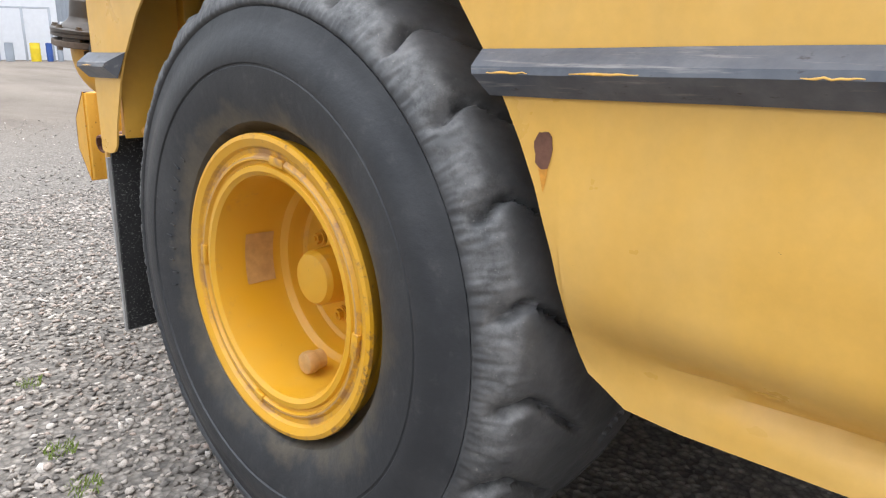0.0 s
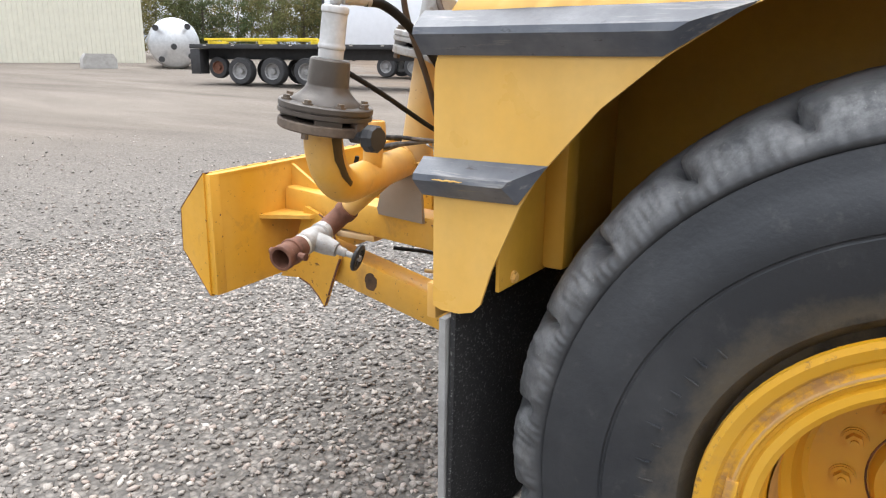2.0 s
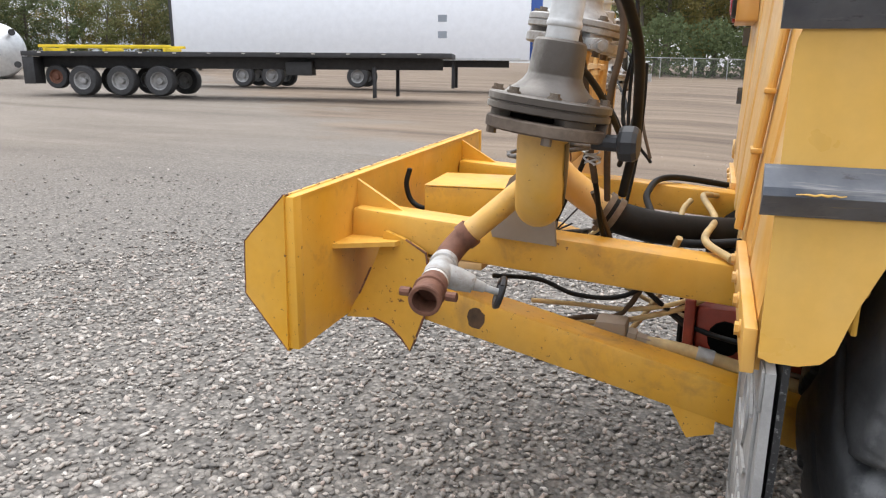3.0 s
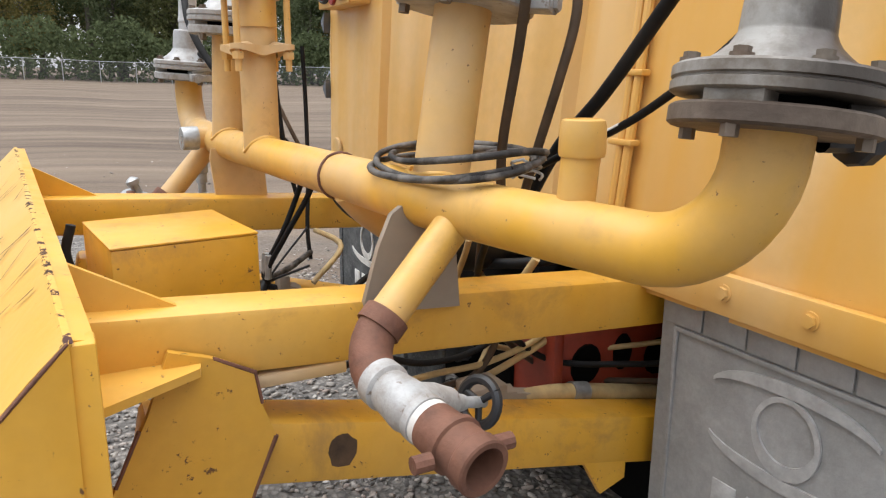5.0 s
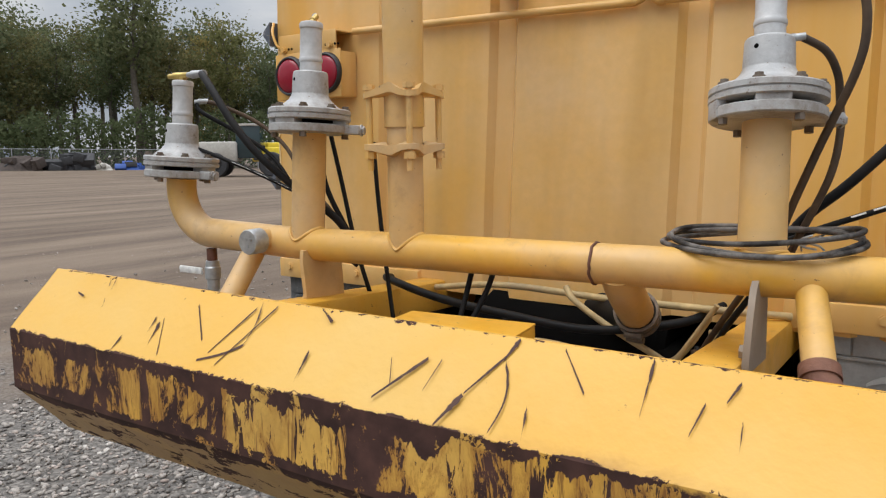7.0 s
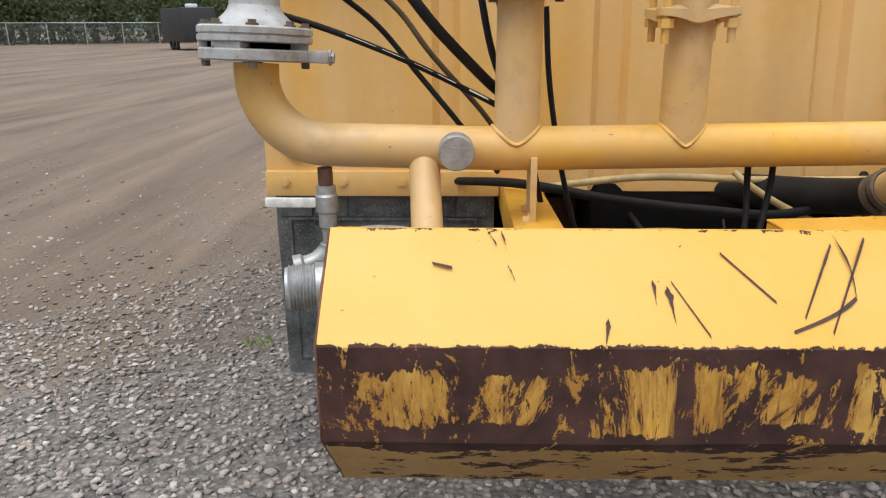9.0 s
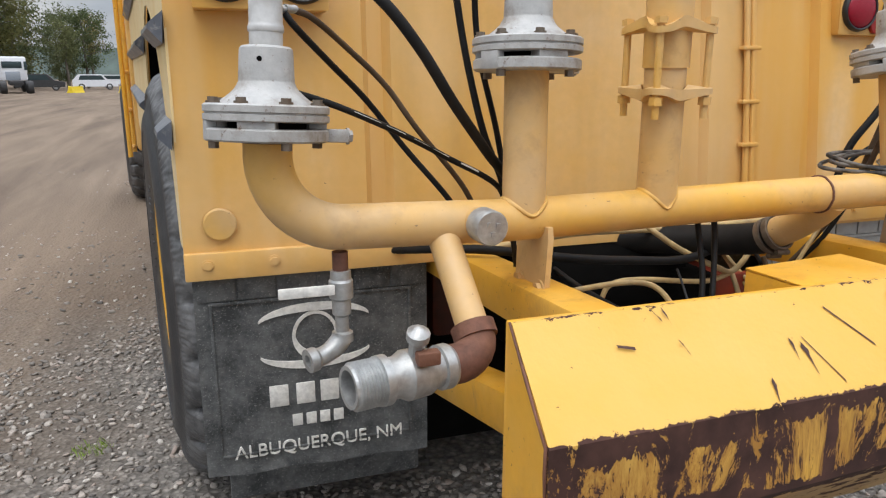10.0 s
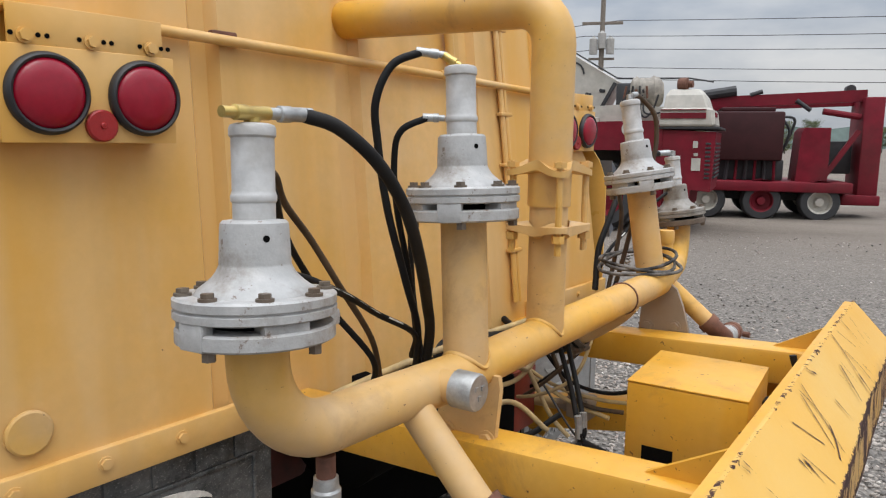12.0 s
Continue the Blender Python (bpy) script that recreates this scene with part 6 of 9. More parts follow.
hose([L + Vector((0.030, 0.02, -0.068)), (-0.870, -0.510, 1.455), (-0.800, -0.440, 1.395), (-0.722, -0.385, 1.325), (-0.640, -0.375, 1.225), (-0.540, -0.385, 1.105), (-0.47, -0.30, 1.00)], 0.0062, M_HOSE, label="black hose")
printed([(-0.890, -0.520, 1.350), (-0.800, -0.500, 1.320), (-0.672, -0.455, 1.265), (-0.560, -0.415, 1.208), (-0.451, -0.410, 1.148), (-0.40, -0.36, 1.08)], 0.0062, [(0.26, 0.34), (0.36, 0.43), (0.46, 0.52), (0.54, 0.61), (0.66, 0.72)])
# second head
fitting(ML + Vector((0, 0, 0.0)), ML + Vector((-0.012, 0.03, 0.020)), 0.008, M_BRASS)
fitting(ML + Vector((-0.010, 0.026, 0.020)), ML + Vector((-0.050, 0.065, 0.026)), 0.008, M_ZINC)
hose([ML + Vector((-0.042, 0.058, 0.025)), (-0.520, -0.415, 1.665), (-0.548, -0.400, 1.600), (-0.535, -0.392, 1.525), (-0.512, -0.395, 1.400), (-0.482, -0.415, 1.260), (-0.433, -0.405, 1.150), (-0.39, -0.36, 1.03)], 0.0075, M_HOSE, label="black hose")
fitting(ML + Vector((-0.02, 0.02, -0.095)), ML + Vector((-0.048, 0.05, -0.094)), 0.0075, M_ZINC)
hose([ML + Vector((-0.042, 0.042, -0.094)), (-0.500, -0.420, 1.548), (-0.498, -0.400, 1.500), (-0.480, -0.390, 1.40), (-0.440, -0.390, 1.25), (-0.40, -0.38, 1.06), (-0.36, -0.35, 0.88)], 0.0065, M_HOSE)
hose([(-0.372, -0.33, 1.36), (-0.360, -0.33, 1.20), (-0.330, -0.34, 1.02), (-0.290, -0.36, 0.86), (-0.27, -0.36, 0.78)], 0.0062, M_HOSE)
# third head
fitting(MR + Vector((0, 0, -0.004)), MR + Vector((0.004, 0.004, 0.016)), 0.009, M_ZINC)
fitting(MR + Vector((0, 0, 0.012)), MR + Vector((0.045, 0.0, 0.020)), 0.0085, M_ZINC)
hose([MR + Vector((0.035, 0.0, 0.018)), (0.735, -0.350, 1.672), (0.792, -0.375, 1.622), (0.808, -0.380, 1.547), (0.795, -0.375, 1.465), (0.738, -0.355, 1.325), (0.685, -0.345, 1.180), (0.66, -0.33, 1.08)], 0.0078, M_HOSE_TAN, label="brown dusty hose")
fitting(MR + Vector((0.025, 0.0, -0.125)), MR + Vector((0.062, 0.01, -0.122)), 0.0075, M_ZINC)
hose([MR + Vector((0.055, 0.01, -0.122)), (0.738, -0.320, 1.512), (0.757, -0.290, 1.470), (0.762, -0.275, 1.420), (0.766, -0.278, 1.360), (0.754, -0.295, 1.272), (0.705, -0.300, 1.150), (0.66, -0.30, 1.04)], 0.0075, M_HOSE_TAN)
# right head: fat hose down to the coil
fitting(R + Vector((0.0, 0, -0.004)), R + Vector((0.0, 0.0, 0.020)), 0.011, M_ZINC)
fitting(R + Vector((0.010, 0, 0.014)), R + Vector((-0.070, 0.035, 0.010)), 0.0105, M_ZINC)
hose([R + Vector((-0.058, 0.03, 0.010)), (1.040, -0.268, 1.487), (0.985, -0.245, 1.450), (0.888, -0.228, 1.368), (0.783, -0.233, 1.256), (0.695, -0.245, 1.170), (0.63, -0.27, 1.05)], 0.0105, M_HOSE, label="thick black hydraulic hose")
printed([VALVES["R"] @ Vector((-0.045, 0.02, 0.150)), (1.023, -0.280, 1.297), (0.882, -0.262, 1.225), (0.736, -0.262, 1.165), (0.64, -0.28, 1.12)], 0.0062, [(0.55, 0.60), (0.62, 0.66)])
# the coil tied round the third riser
for k, (cx, cy, r1, r2, z0, tip, roll) in enumerate(((0.645, -0.418, 0.178, 0.110, 1.150, 0.008, 0.012), (0.652, -0.410, 0.170, 0.103, 1.157, -0.004, 0.016), (0.662, -0.402, 0.172, 0.096, 1.165, 0.012, 0.004))):
    pts = []
    for j in range(17):
        a = 6.283185 * j / 16 + 0.7 * k
        wob = 1 + 0.07 * math.sin(3 * a + 2 * k)
        pts.append((cx + wob * r1 * math.cos(a), cy + wob * r2 * math.sin(a), z0 + tip * math.cos(a) + roll * math.sin(a) + 0.005 * math.sin(2 * a + k)))
    hose(pts, 0.0054, M_HOSE_WORN, "coiled_hose", "spare dusty black hose coiled on the pipe")
bm = B()
for a in (0.2, 1.3, 2.6):
    sweep(bm, spline([(0.735 + 0.02 * math.cos(a + q * 0.9), -0.33 + 0.02 * math.sin(a * 2 + q * 1.1), 1.13 + 0.006 * q) for q in range(6)], 4), 0.0022, 6)
part("tie_wire", bm, M_ZINC, truck)
# a black strap loop behind the push block
hose([(0.30, -0.950, 1.035), (0.30, -0.962, 0.985), (0.30, -0.945, 0.935), (0.30, -0.905, 0.915), (0.24, -0.90, 0.92)], 0.008, M_HOSE)
# scorch mark on the lower beam
bm = B()
ring = []
for j in range(16):
    a = 6.283185 * j / 16
    r = 0.020 * (1 + 0.35 * noise.noise((math.cos(a) * 2, math.sin(a) * 2, 3)))
    ring.append(bm.verts.new((0.6628, -0.612 + 1.2 * r * math.cos(a), 0.712 + 1.4 * r * math.sin(a))))
bm.faces.new(ring)
part("scorch_mark", bm, M_SCORCH, truck)
# hoses that hang under the frame
hose([(0.66, -0.33, 1.08), (0.55, -0.30, 0.90), (0.50, -0.12, 0.72), (0.58, 0.05, 0.70), (0.65, 0.25, 0.70)], 0.0068, M_HOSE)
hose([(0.62, -0.34, 1.05), (0.50, -0.26, 0.84), (0.46, -0.06, 0.66), (0.56, 0.12, 0.64), (0.66, 0.3, 0.65)], 0.0068, M_HOSE_TAN)
hose([(0.56, -0.33, 1.0), (0.44, -0.30, 0.80), (0.42, -0.10, 0.70), (0.54, 0.1, 0.72), (0.6, 0.3, 0.74)], 0.006, M_HOSE_PALE)
hose([(-0.40, -0.05, 0.90), (-0.1, -0.10, 0.945), (0.2, -0.06, 0.93), (0.52, -0.08, 0.935), (0.66, -0.02, 0.925)], 0.0095, M_HOSE_PALE, label="pale painted-over hose")
hose([(-0.62, 0.06, 0.90), (-0.42, -0.22, 0.955), (-0.20, -0.28, 0.93), (0.0, -0.25, 0.90), (0.22, -0.20, 0.875), (0.42, -0.12, 0.90), (0.5, 0.0, 0.93)], 0.0115, M_HOSE, label="black hose sagging under the manifold")
hose([(-0.36, -0.24, 0.80), (-0.25, -0.35, 0.865), (-0.02, -0.36, 0.87), (0.03, -0.45, 0.80)], 0.007, M_HOSE_PALE)
hose([(0.15, -0.42, 0.80), (0.02, -0.36, 0.76), (-0.08, -0.2, 0.80), (-0.12, 0.0, 0.84)], 0.008, M_HOSE)
bm = B()
sweep(bm, spline([(0.388, -0.345, 0.970), (0.378, -0.290, 0.942), (0.320, -0.160, 0.912), (0.150, 0.030, 0.885), (-0.12, 0.15, 0.87)], 8), 0.044, 22)
part("suction_hose", bm, M_HOSE, truck, "black rubber suction hose")
slope = Vector((-0.12, 0.84, -0.52)).normalized()
for t in (0.0, 0.028):
    bm = B()
    c = Vector((0.388, -0.340, 0.968)) + slope * t
    turn(bm, [(-0.008, 0.044), (-0.008, 0.0505), (0.008, 0.0505), (0.008, 0.044)], c, slope, 24)
    rod(bm, c + Vector((-0.018, -0.022, -0.048)), c + Vector((0.022, -0.022, -0.050)), 0.008, n=8)
    part("hose_clamp", bm, M_BOLT, truck, "", 50)
bm = B()
sweep(bm, spline([(0.400, -0.487, 1.085), (0.398, -0.450, 1.045), (0.393, -0.390, 1.000), (0.387, -0.335, 0.965)], 5), 0.0405, 24)
part("pump_branch", bm, M_PIPE, truck)
bm = B()
sweep(bm, spline([(0.545, -0.195, 0.662), (0.545, -0.09, 0.652), (0.545, 0.10, 0.612), (0.53, 0.32, 0.56)], 6), 0.0185, 18)
part("pressure_hose", bm, M_HOSE_PALE, truck, "thick overpainted pressure hose")
bm = B()
sweep(bm, [(0.545, -0.075, 0.650), (0.545, -0.035, 0.642)], 0.0215, 18)
part("hose_sleeve", bm, M_ZINC, truck)
bm = B()
turn(bm, [(0.0, 0.0), (0.0, 0.026), (0.022, 0.028), (0.024, 0.020), (0.060, 0.019), (0.062, 0.0)], (0.545, -0.245, 0.672), (0, 1, -0.18), 6)
box(bm, 0.50, 0.575, -0.325, -0.245, 0.640, 0.715, 0.010)
part("hose_nut", bm, M_GREYED, truck, "greyed cast fitting with a hexagon nut")

# the greyed fitting between the left beams
bm = B()
rod(bm, (-0.30, -0.27, 0.615), (-0.30, -0.40, 0.672), 0.019, n=16)
part("grey_pipe", bm, M_GREYED, truck, "grey dusty pipe between the beams")
bm = B()
turn(bm, [(0.0, 0.0), (0.0, 0.030), (0.020, 0.034), (0.040, 0.030), (0.042, 0.020), (0.055, 0.0)], (-0.30, -0.395, 0.670), (0, -0.9, 0.42), 8)
box(bm, -0.325, -0.275, -0.452, -0.418, 0.690, 0.738, 0.008)
part("pipe_union", bm, M_GREYED, truck, "greyed cast union")
hose([(-0.30, -0.43, 0.690), (-0.30, -0.49, 0.712), (-0.30, -0.56, 0.714), (-0.27, -0.64, 0.69), (-0.2, -0.72, 0.66)], 0.0095, M_HOSE, label="black hose below the frame")

# hoses tied into a knot behind the box
KNOT = Vector((0.005, -0.555, 0.808))
hose([(0.035, -0.45, 1.10), (0.030, -0.478, 1.02), (0.022, -0.515, 0.93), KNOT + Vector((-0.010, 0, 0.03)), KNOT], 0.0068, M_HOSE, label="black hose hanging from the manifold")
hose([(0.090, -0.44, 1.10), (0.080, -0.470, 1.02), (0.052, -0.515, 0.93), KNOT + Vector((0.016, 0, 0.035)), KNOT + Vector((0.01, 0, 0))], 0.0068, M_HOSE, label="black hose hanging from the manifold")
for dx in (-0.010, 0.016):
    bm = B()
    sweep(bm, [KNOT + Vector((dx, 0, 0.012)), KNOT + Vector((dx, 0.001, 0.040)), KNOT + Vector((dx * 1.1, 0.004, 0.068))], 0.0086, 10)
    part("hose_ferrule", bm, M_ZINC, truck, "paint-spotted crimped ferrule")
JOINT = Vector((0.413, -0.155, 0.805))
hose([(-0.022, -0.15, 0.749), (0.008, -0.15, 0.802), (0.103, -0.15, 0.810), (0.320, -0.15, 0.785), JOINT], 0.0075, M_HOSE_PALE, label="pale overpainted hose")
hose([(0.120, -0.13, 0.965), (0.153, -0.15, 0.936), (0.235, -0.15, 0.885), (0.360, -0.152, 0.825), JOINT + Vector((0, 0, 0.004)), (0.46, -0.16, 0.86), (0.50, -0.14, 0.93)], 0.0085, M_HOSE_PALE, label="pale overpainted hose")
hose([JOINT, (0.420, -0.19, 0.74), (0.425, -0.24, 0.66), (0.43, -0.30, 0.61)], 0.0075, M_HOSE_PALE)
hose([KNOT, (-0.080, -0.520, 0.795), (-0.170, -0.45, 0.790), (-0.27, -0.36, 0.800)], 0.0078, M_HOSE_WORN, label="dusty black hose")
hose([KNOT, (-0.090, -0.545, 0.780), (-0.180, -0.49, 0.765), (-0.29, -0.40, 0.765)], 0.0085, M_HOSE, label="black hose")
hose([KNOT, (0.035, -0.585, 0.785), (0.060, -0.630, 0.762), (0.080, -0.665, 0.758)], 0.0105, M_HOSE, label="black hose into the box")
bm = B()
rod(bm, (0.070, -0.648, 0.760), (0.098, -0.690, 0.762), 0.0135, n=12)
part("hose_ferrule", bm, M_ZINC, truck)
hose([(0.0, -0.45, 0.93), KNOT, (0.10, -0.64, 0.70)], 0.0028, M_BLACK, "tie_cord")
hose([(-0.11, -0.62, 0.74), KNOT, (0.10, -0.48, 0.862)], 0.0032, M_BLACK, "tie_cord")
# hoses strung between the frame beams towards the pump
hose([(0.56, -0.60, 0.80), (0.50, -0.491, 0.786), (0.50, -0.394, 0.756), (0.50, -0.294, 0.757), (0.50, -0.225, 0.79), (0.48, -0.17, 0.86)], 0.0066, M_HOSE)
hose([(0.54, -0.43, 0.69), (0.50, -0.356, 0.697), (0.50, -0.28, 0.709), (0.50, -0.231, 0.771), (0.48, -0.20, 0.86)], 0.0072, M_HOSE_TAN)
hose([(0.50, -0.40, 0.675), (0.50, -0.293, 0.691), (0.50, -0.189, 0.722), (0.50, -0.083, 0.770), (0.48, 0.02, 0.86)], 0.0072, M_HOSE_PALE)
hose([(0.53, -0.50, 0.735), (0.50, -0.375, 0.729), (0.50, -0.242, 0.732), (0.50, -0.111, 0.772), (0.47, 0.0, 0.86)], 0.0066, M_HOSE_PALE)

# ---- ground ----
def ground_material():
    k = Net("crushed_stone_yard", 0.9)
    chips = k.cells(42, None, "Color")
    edge = k.cells(42, None, "Distance")
    tone = k.ramp(chips, (0.0, (0.10, 0.094, 0.087)), (0.5, (0.230, 0.208, 0.184)), (1.0, (0.40, 0.364, 0.324)))
    stone = k.mix(k.ramp(edge, (0.0, 0.0), (0.75, 0.65)), tone, (0.06, 0.055, 0.05))
    broad = k.noise(0.35, 5, 0.6, k.map((1, 1, 1)))
    track = k.noise(0.7, 7, 0.66, k.map((1.35, 0.13, 1), (0, 0, 0.14)), 0.35)
    dirt = k.mix(k.ramp(track, (0.32, 0.0), (0.68, 1.0)), (0.088, 0.062, 0.044), (0.222, 0.168, 0.122))
    p = k.xyz()
    side = k.math("ADD", k.math("MULTIPLY", p[0], -0.63), k.math("MULTIPLY", p[1], 0.67))
    where = k.math("ADD", k.math("MULTIPLY", k.math("SUBTRACT", side, 0.0), 0.27), k.math("MULTIPLY", k.math("SUBTRACT", broad, 0.5), 2.2))
    mask = k.ramp(where, (0.45, 0.0), (0.95, 0.92))
    far = k.math("ADD", k.math("MULTIPLY", p[0], p[0]), k.math("MULTIPLY", p[1], p[1]))
    fardirt = k.mix(k.ramp(k.noise(0.30, 8, 0.7, k.map((1.3, 0.35, 1), (0, 0, 0.2)), 0.6), (0.30, 0.0), (0.72, 1.0)), (0.112, 0.090, 0.072), (0.238, 0.203, 0.167))
    pebble = k.ramp(k.noise(26, 6, 0.75), (0.36, 0.72), (0.64, 1.28))
    fardirt = k.mix(0.8, fardirt, pebble, "MULTIPLY")
    col = k.mix(k.ramp(k.math("MULTIPLY", far, 0.001), (0.012, 0.0), (0.16, 0.82)), stone, fardirt)
    col = k.mix(mask, col, dirt)
    grit = k.ramp(k.noise(160, 4, 0.7), (0.3, 0.8), (0.7, 1.2))
    col = k.mix(1.0, col, grit, "MULTIPLY")
    return k.done(col, None, edge, 0.9, 0.012, 0.25)


def ground():
    rings = [0.0]
    r = 0.25
    while r < 420:
        rings.append(r)
        r += 0.25 if r < 7 else r * 0.075
    n = 120
    verts, faces = [(0.0, 0.0, ground_z(0, 0))], []
    for r in rings[1:]:
        for k in range(n):
            x, y = r * math.cos(6.283185 * k / n), r * math.sin(6.283185 * k / n)
            bump = 0.012 * noise.noise((x * 1.3, y * 1.3, 0)) + (0.03 * noise.noise((x * 0.2, y * 0.2, 5)) if r > 4 else 0)
            verts.append((x, y, ground_z(x, y) + bump))
    for k in range(n):
        faces.append((0, 1 + k, 1 + (k + 1) % n))
    for i in range(len(rings) - 2):
        a, b = 1 + i * n, 1 + (i + 1) * n
        for k in range(n):
            faces.append((a + k, b + k, b + (k + 1) % n, a + (k + 1) % n))
    me = bpy.data.meshes.new("ground")
    me.from_pydata(verts, [], faces)
    me.shade_smooth()
    me.materials.append(ground_material())
    tagged(new("ground", me), "grey crushed stone yard with brown dirt tracks", "ground", kind="structure")


ground()


def gravel():
    """Loose crushed stones where the walk passes."""
    rng = np.random.default_rng(3)
    g = (1 + 5 ** 0.5) / 2
    base = np.array([(-1, g, 0), (1, g, 0), (-1, -g, 0), (1, -g, 0), (0, -1, g), (0, 1, g), (0, -1, -g), (0, 1, -g), (g, 0, -1), (g, 0, 1), (-g, 0, -1), (-g, 0, 1)]) / 1.9
    tri = np.array([(0, 11, 5), (0, 5, 1), (0, 1, 7), (0, 7, 10), (0, 10, 11), (1, 5, 9), (5, 11, 4), (11, 10, 2), (10, 7, 6), (7, 1, 8), (3, 9, 4), (3, 4, 2), (3, 2, 6), (3, 6, 8), (3, 8, 9), (4, 9, 5), (2, 4, 11), (6, 2, 10), (8, 6, 7), (9, 8, 1)])
    # dense round the tail of the truck, thinning out with distance
    r = np.concatenate((3.9 * np.sqrt(rng.random(54000)), 3.9 + 8.0 * rng.random(21000) ** 1.5))
    a = rng.uniform(0, 6.283185, len(r))
    xy = np.column_stack((0.5 + r * np.cos(a), -0.8 + r * np.sin(a)))
    keep = rng.random(len(r)) < np.clip(1.15 + 0.16 * xy[:, 0] + 0.35 * np.sin(2.1 * xy[:, 0] + 1.3 * xy[:, 1]), 0.12, 1.0)
    xy = xy[keep & ~((np.abs(xy[:, 0]) < 0.7) & (xy[:, 1] > 0.4))]
    n = len(xy)
    z = np.array([ground_z(x, y) + 0.012 * noise.noise((x * 1.3, y * 1.3, 0)) for x, y in xy])
    size = 0.0085 + 0.0115 * rng.random(n) ** 1.8
    sc = np.column_stack((size * rng.uniform(0.8, 1.5, n), size * rng.uniform(0.7, 1.1, n), size * rng.uniform(0.32, 0.62, n)))
    v = base[None] * rng.uniform(0.55, 1.28, (n, 12, 1)) * sc[:, None]
    a, t = rng.uniform(0, 6.283, n), rng.normal(0, 0.35, n)
    ca, sa, ct, st = np.cos(a), np.sin(a), np.cos(t), np.sin(t)
    x1, z1 = v[..., 0] * ct[:, None] + v[..., 2] * st[:, None], -v[..., 0] * st[:, None] + v[..., 2] * ct[:, None]
    x2, y2 = x1 * ca[:, None] - v[..., 1] * sa[:, None], x1 * sa[:, None] + v[..., 1] * ca[:, None]
    v = np.stack((x2 + xy[:, 0:1], y2 + xy[:, 1:2], z1 + (z + size * 0.25)[:, None]), -1).reshape(-1, 3)
    f = (tri[None] + 12 * np.arange(n)[:, None, None]).reshape(-1, 3)
    me = bpy.data.meshes.new("gravel")
    me.vertices.add(len(v)), me.vertices.foreach_set("co", v.ravel())
    me.loops.add(f.size), me.loops.foreach_set("vertex_index", f.ravel().astype(np.int32))
    me.polygons.add(len(f)), me.polygons.foreach_set("loop_start", np.arange(0, f.size, 3, dtype=np.int32))
    me.update(calc_edges=True)
    k = Net("crushed_grey_stone", 0.85)
    geo = k.n.new("ShaderNodeNewGeometry")
    col = k.ramp(geo.outputs["Random Per Island"], (0.0, (0.125, 0.115, 0.106)), (0.40, (0.258, 0.232, 0.205)), (0.74, (0.388, 0.350, 0.310)), (0.86, (0.33, 0.265, 0.225)), (1.0, (0.53, 0.495, 0.45)))
    col = k.mix(1.0, col, k.ramp(k.noise(220, 3), (0.3, 0.75), (0.7, 1.2)), "MULTIPLY")
    me.materials.append(k.done(col, None, k.noise(300, 3), 0.3, 0.002, 0.3))
    tagged(new("gravel", me), "loose grey crushed stones lying on the yard", "gravel", kind="stuff")


gravel()


def grass():
    rng = random.Random(8)
    verts, faces = [], []
    for cx, cy, r, n in ((1.475, -0.06, 0.05, 70), (1.486, 0.20, 0.05, 60), (1.41, -0.62, 0.05, 40), (0.88, -0.41, 0.04, 30), (-1.56, 1.07, 0.08, 90)):
        for _ in range(n):
            a, q = rng.uniform(0, 6.283), r * math.sqrt(rng.random())
            x, y = cx + q * math.cos(a), cy + q * math.sin(a)
            z, h, w, b = ground_z(x, y), rng.uniform(0.012, 0.034), 0.0018, rng.uniform(0, 6.283)
            i = len(verts)
            lx, ly = 0.6 * h * math.cos(b), 0.6 * h * math.sin(b)
            verts += [(x - w, y, z), (x + w, y, z), (x + w * 0.6 + lx * 0.5, y + ly * 0.5, z + h * 0.7), (x + lx, y + ly, z + h)]
            faces += [(i, i + 1, i + 2), (i, i + 2, i + 3)]
    me = bpy.data.meshes.new("grass_tufts")
    me.from_pydata(verts, [], faces)
    me.materials.append(plain("yard_grass", (0.19, 0.27, 0.05), 0.7, 0, 0.3, 60, 0.05))
    tagged(new("grass_tufts", me), "small green weeds sprouting between the stones", "grass", kind="stuff")


grass()

# ---- the yard round about ----
M_WALL = plain("cream_sheet_wall", (0.62, 0.60, 0.50), 0.6, 0, 0.05, 2, 0.03)
M_WALL_GREY = plain("grey_sheet_wall", (0.27, 0.30, 0.34), 0.6, 0, 0.06, 2, 0.03)
M_WALL_LIME = plain("pale_yellow_sheet_wall", (0.58, 0.55, 0.30), 0.6, 0, 0.05, 2, 0.03)
M_WHITE = plain("white_trailer_skin", (0.72, 0.74, 0.78), 0.4, 0, 0.04, 3, 0.02)
M_BLUE = plain("blue_tarpaulin", (0.02, 0.07, 0.28), 0.5, 0, 0.1, 4, 0.05)
M_STEEL = plain("bright_tank_steel", (0.62, 0.63, 0.64), 0.35, 0.7, 0.12, 5, 0.05)
M_DULL_RIM = plain("dull_wheel_steel", (0.30, 0.30, 0.30), 0.5, 0.3, 0.25, 8, 0.05, (0.10, 0.09, 0.08), 0.7)
M_CHASSIS = plain("black_chassis", (0.03, 0.03, 0.032), 0.6, 0, 0.25, 6, 0.05)
M_CONC = plain("weathered_concrete", (0.36, 0.35, 0.33), 0.9, 0, 0.15, 6, 0.2)
M_RIGRED = plain("rig_red_paint", (0.165, 0.0065, 0.017), 0.6, 0, 0.25, 3, 0.05, (0.09, 0.03, 0.028), 0.5, 0.25)
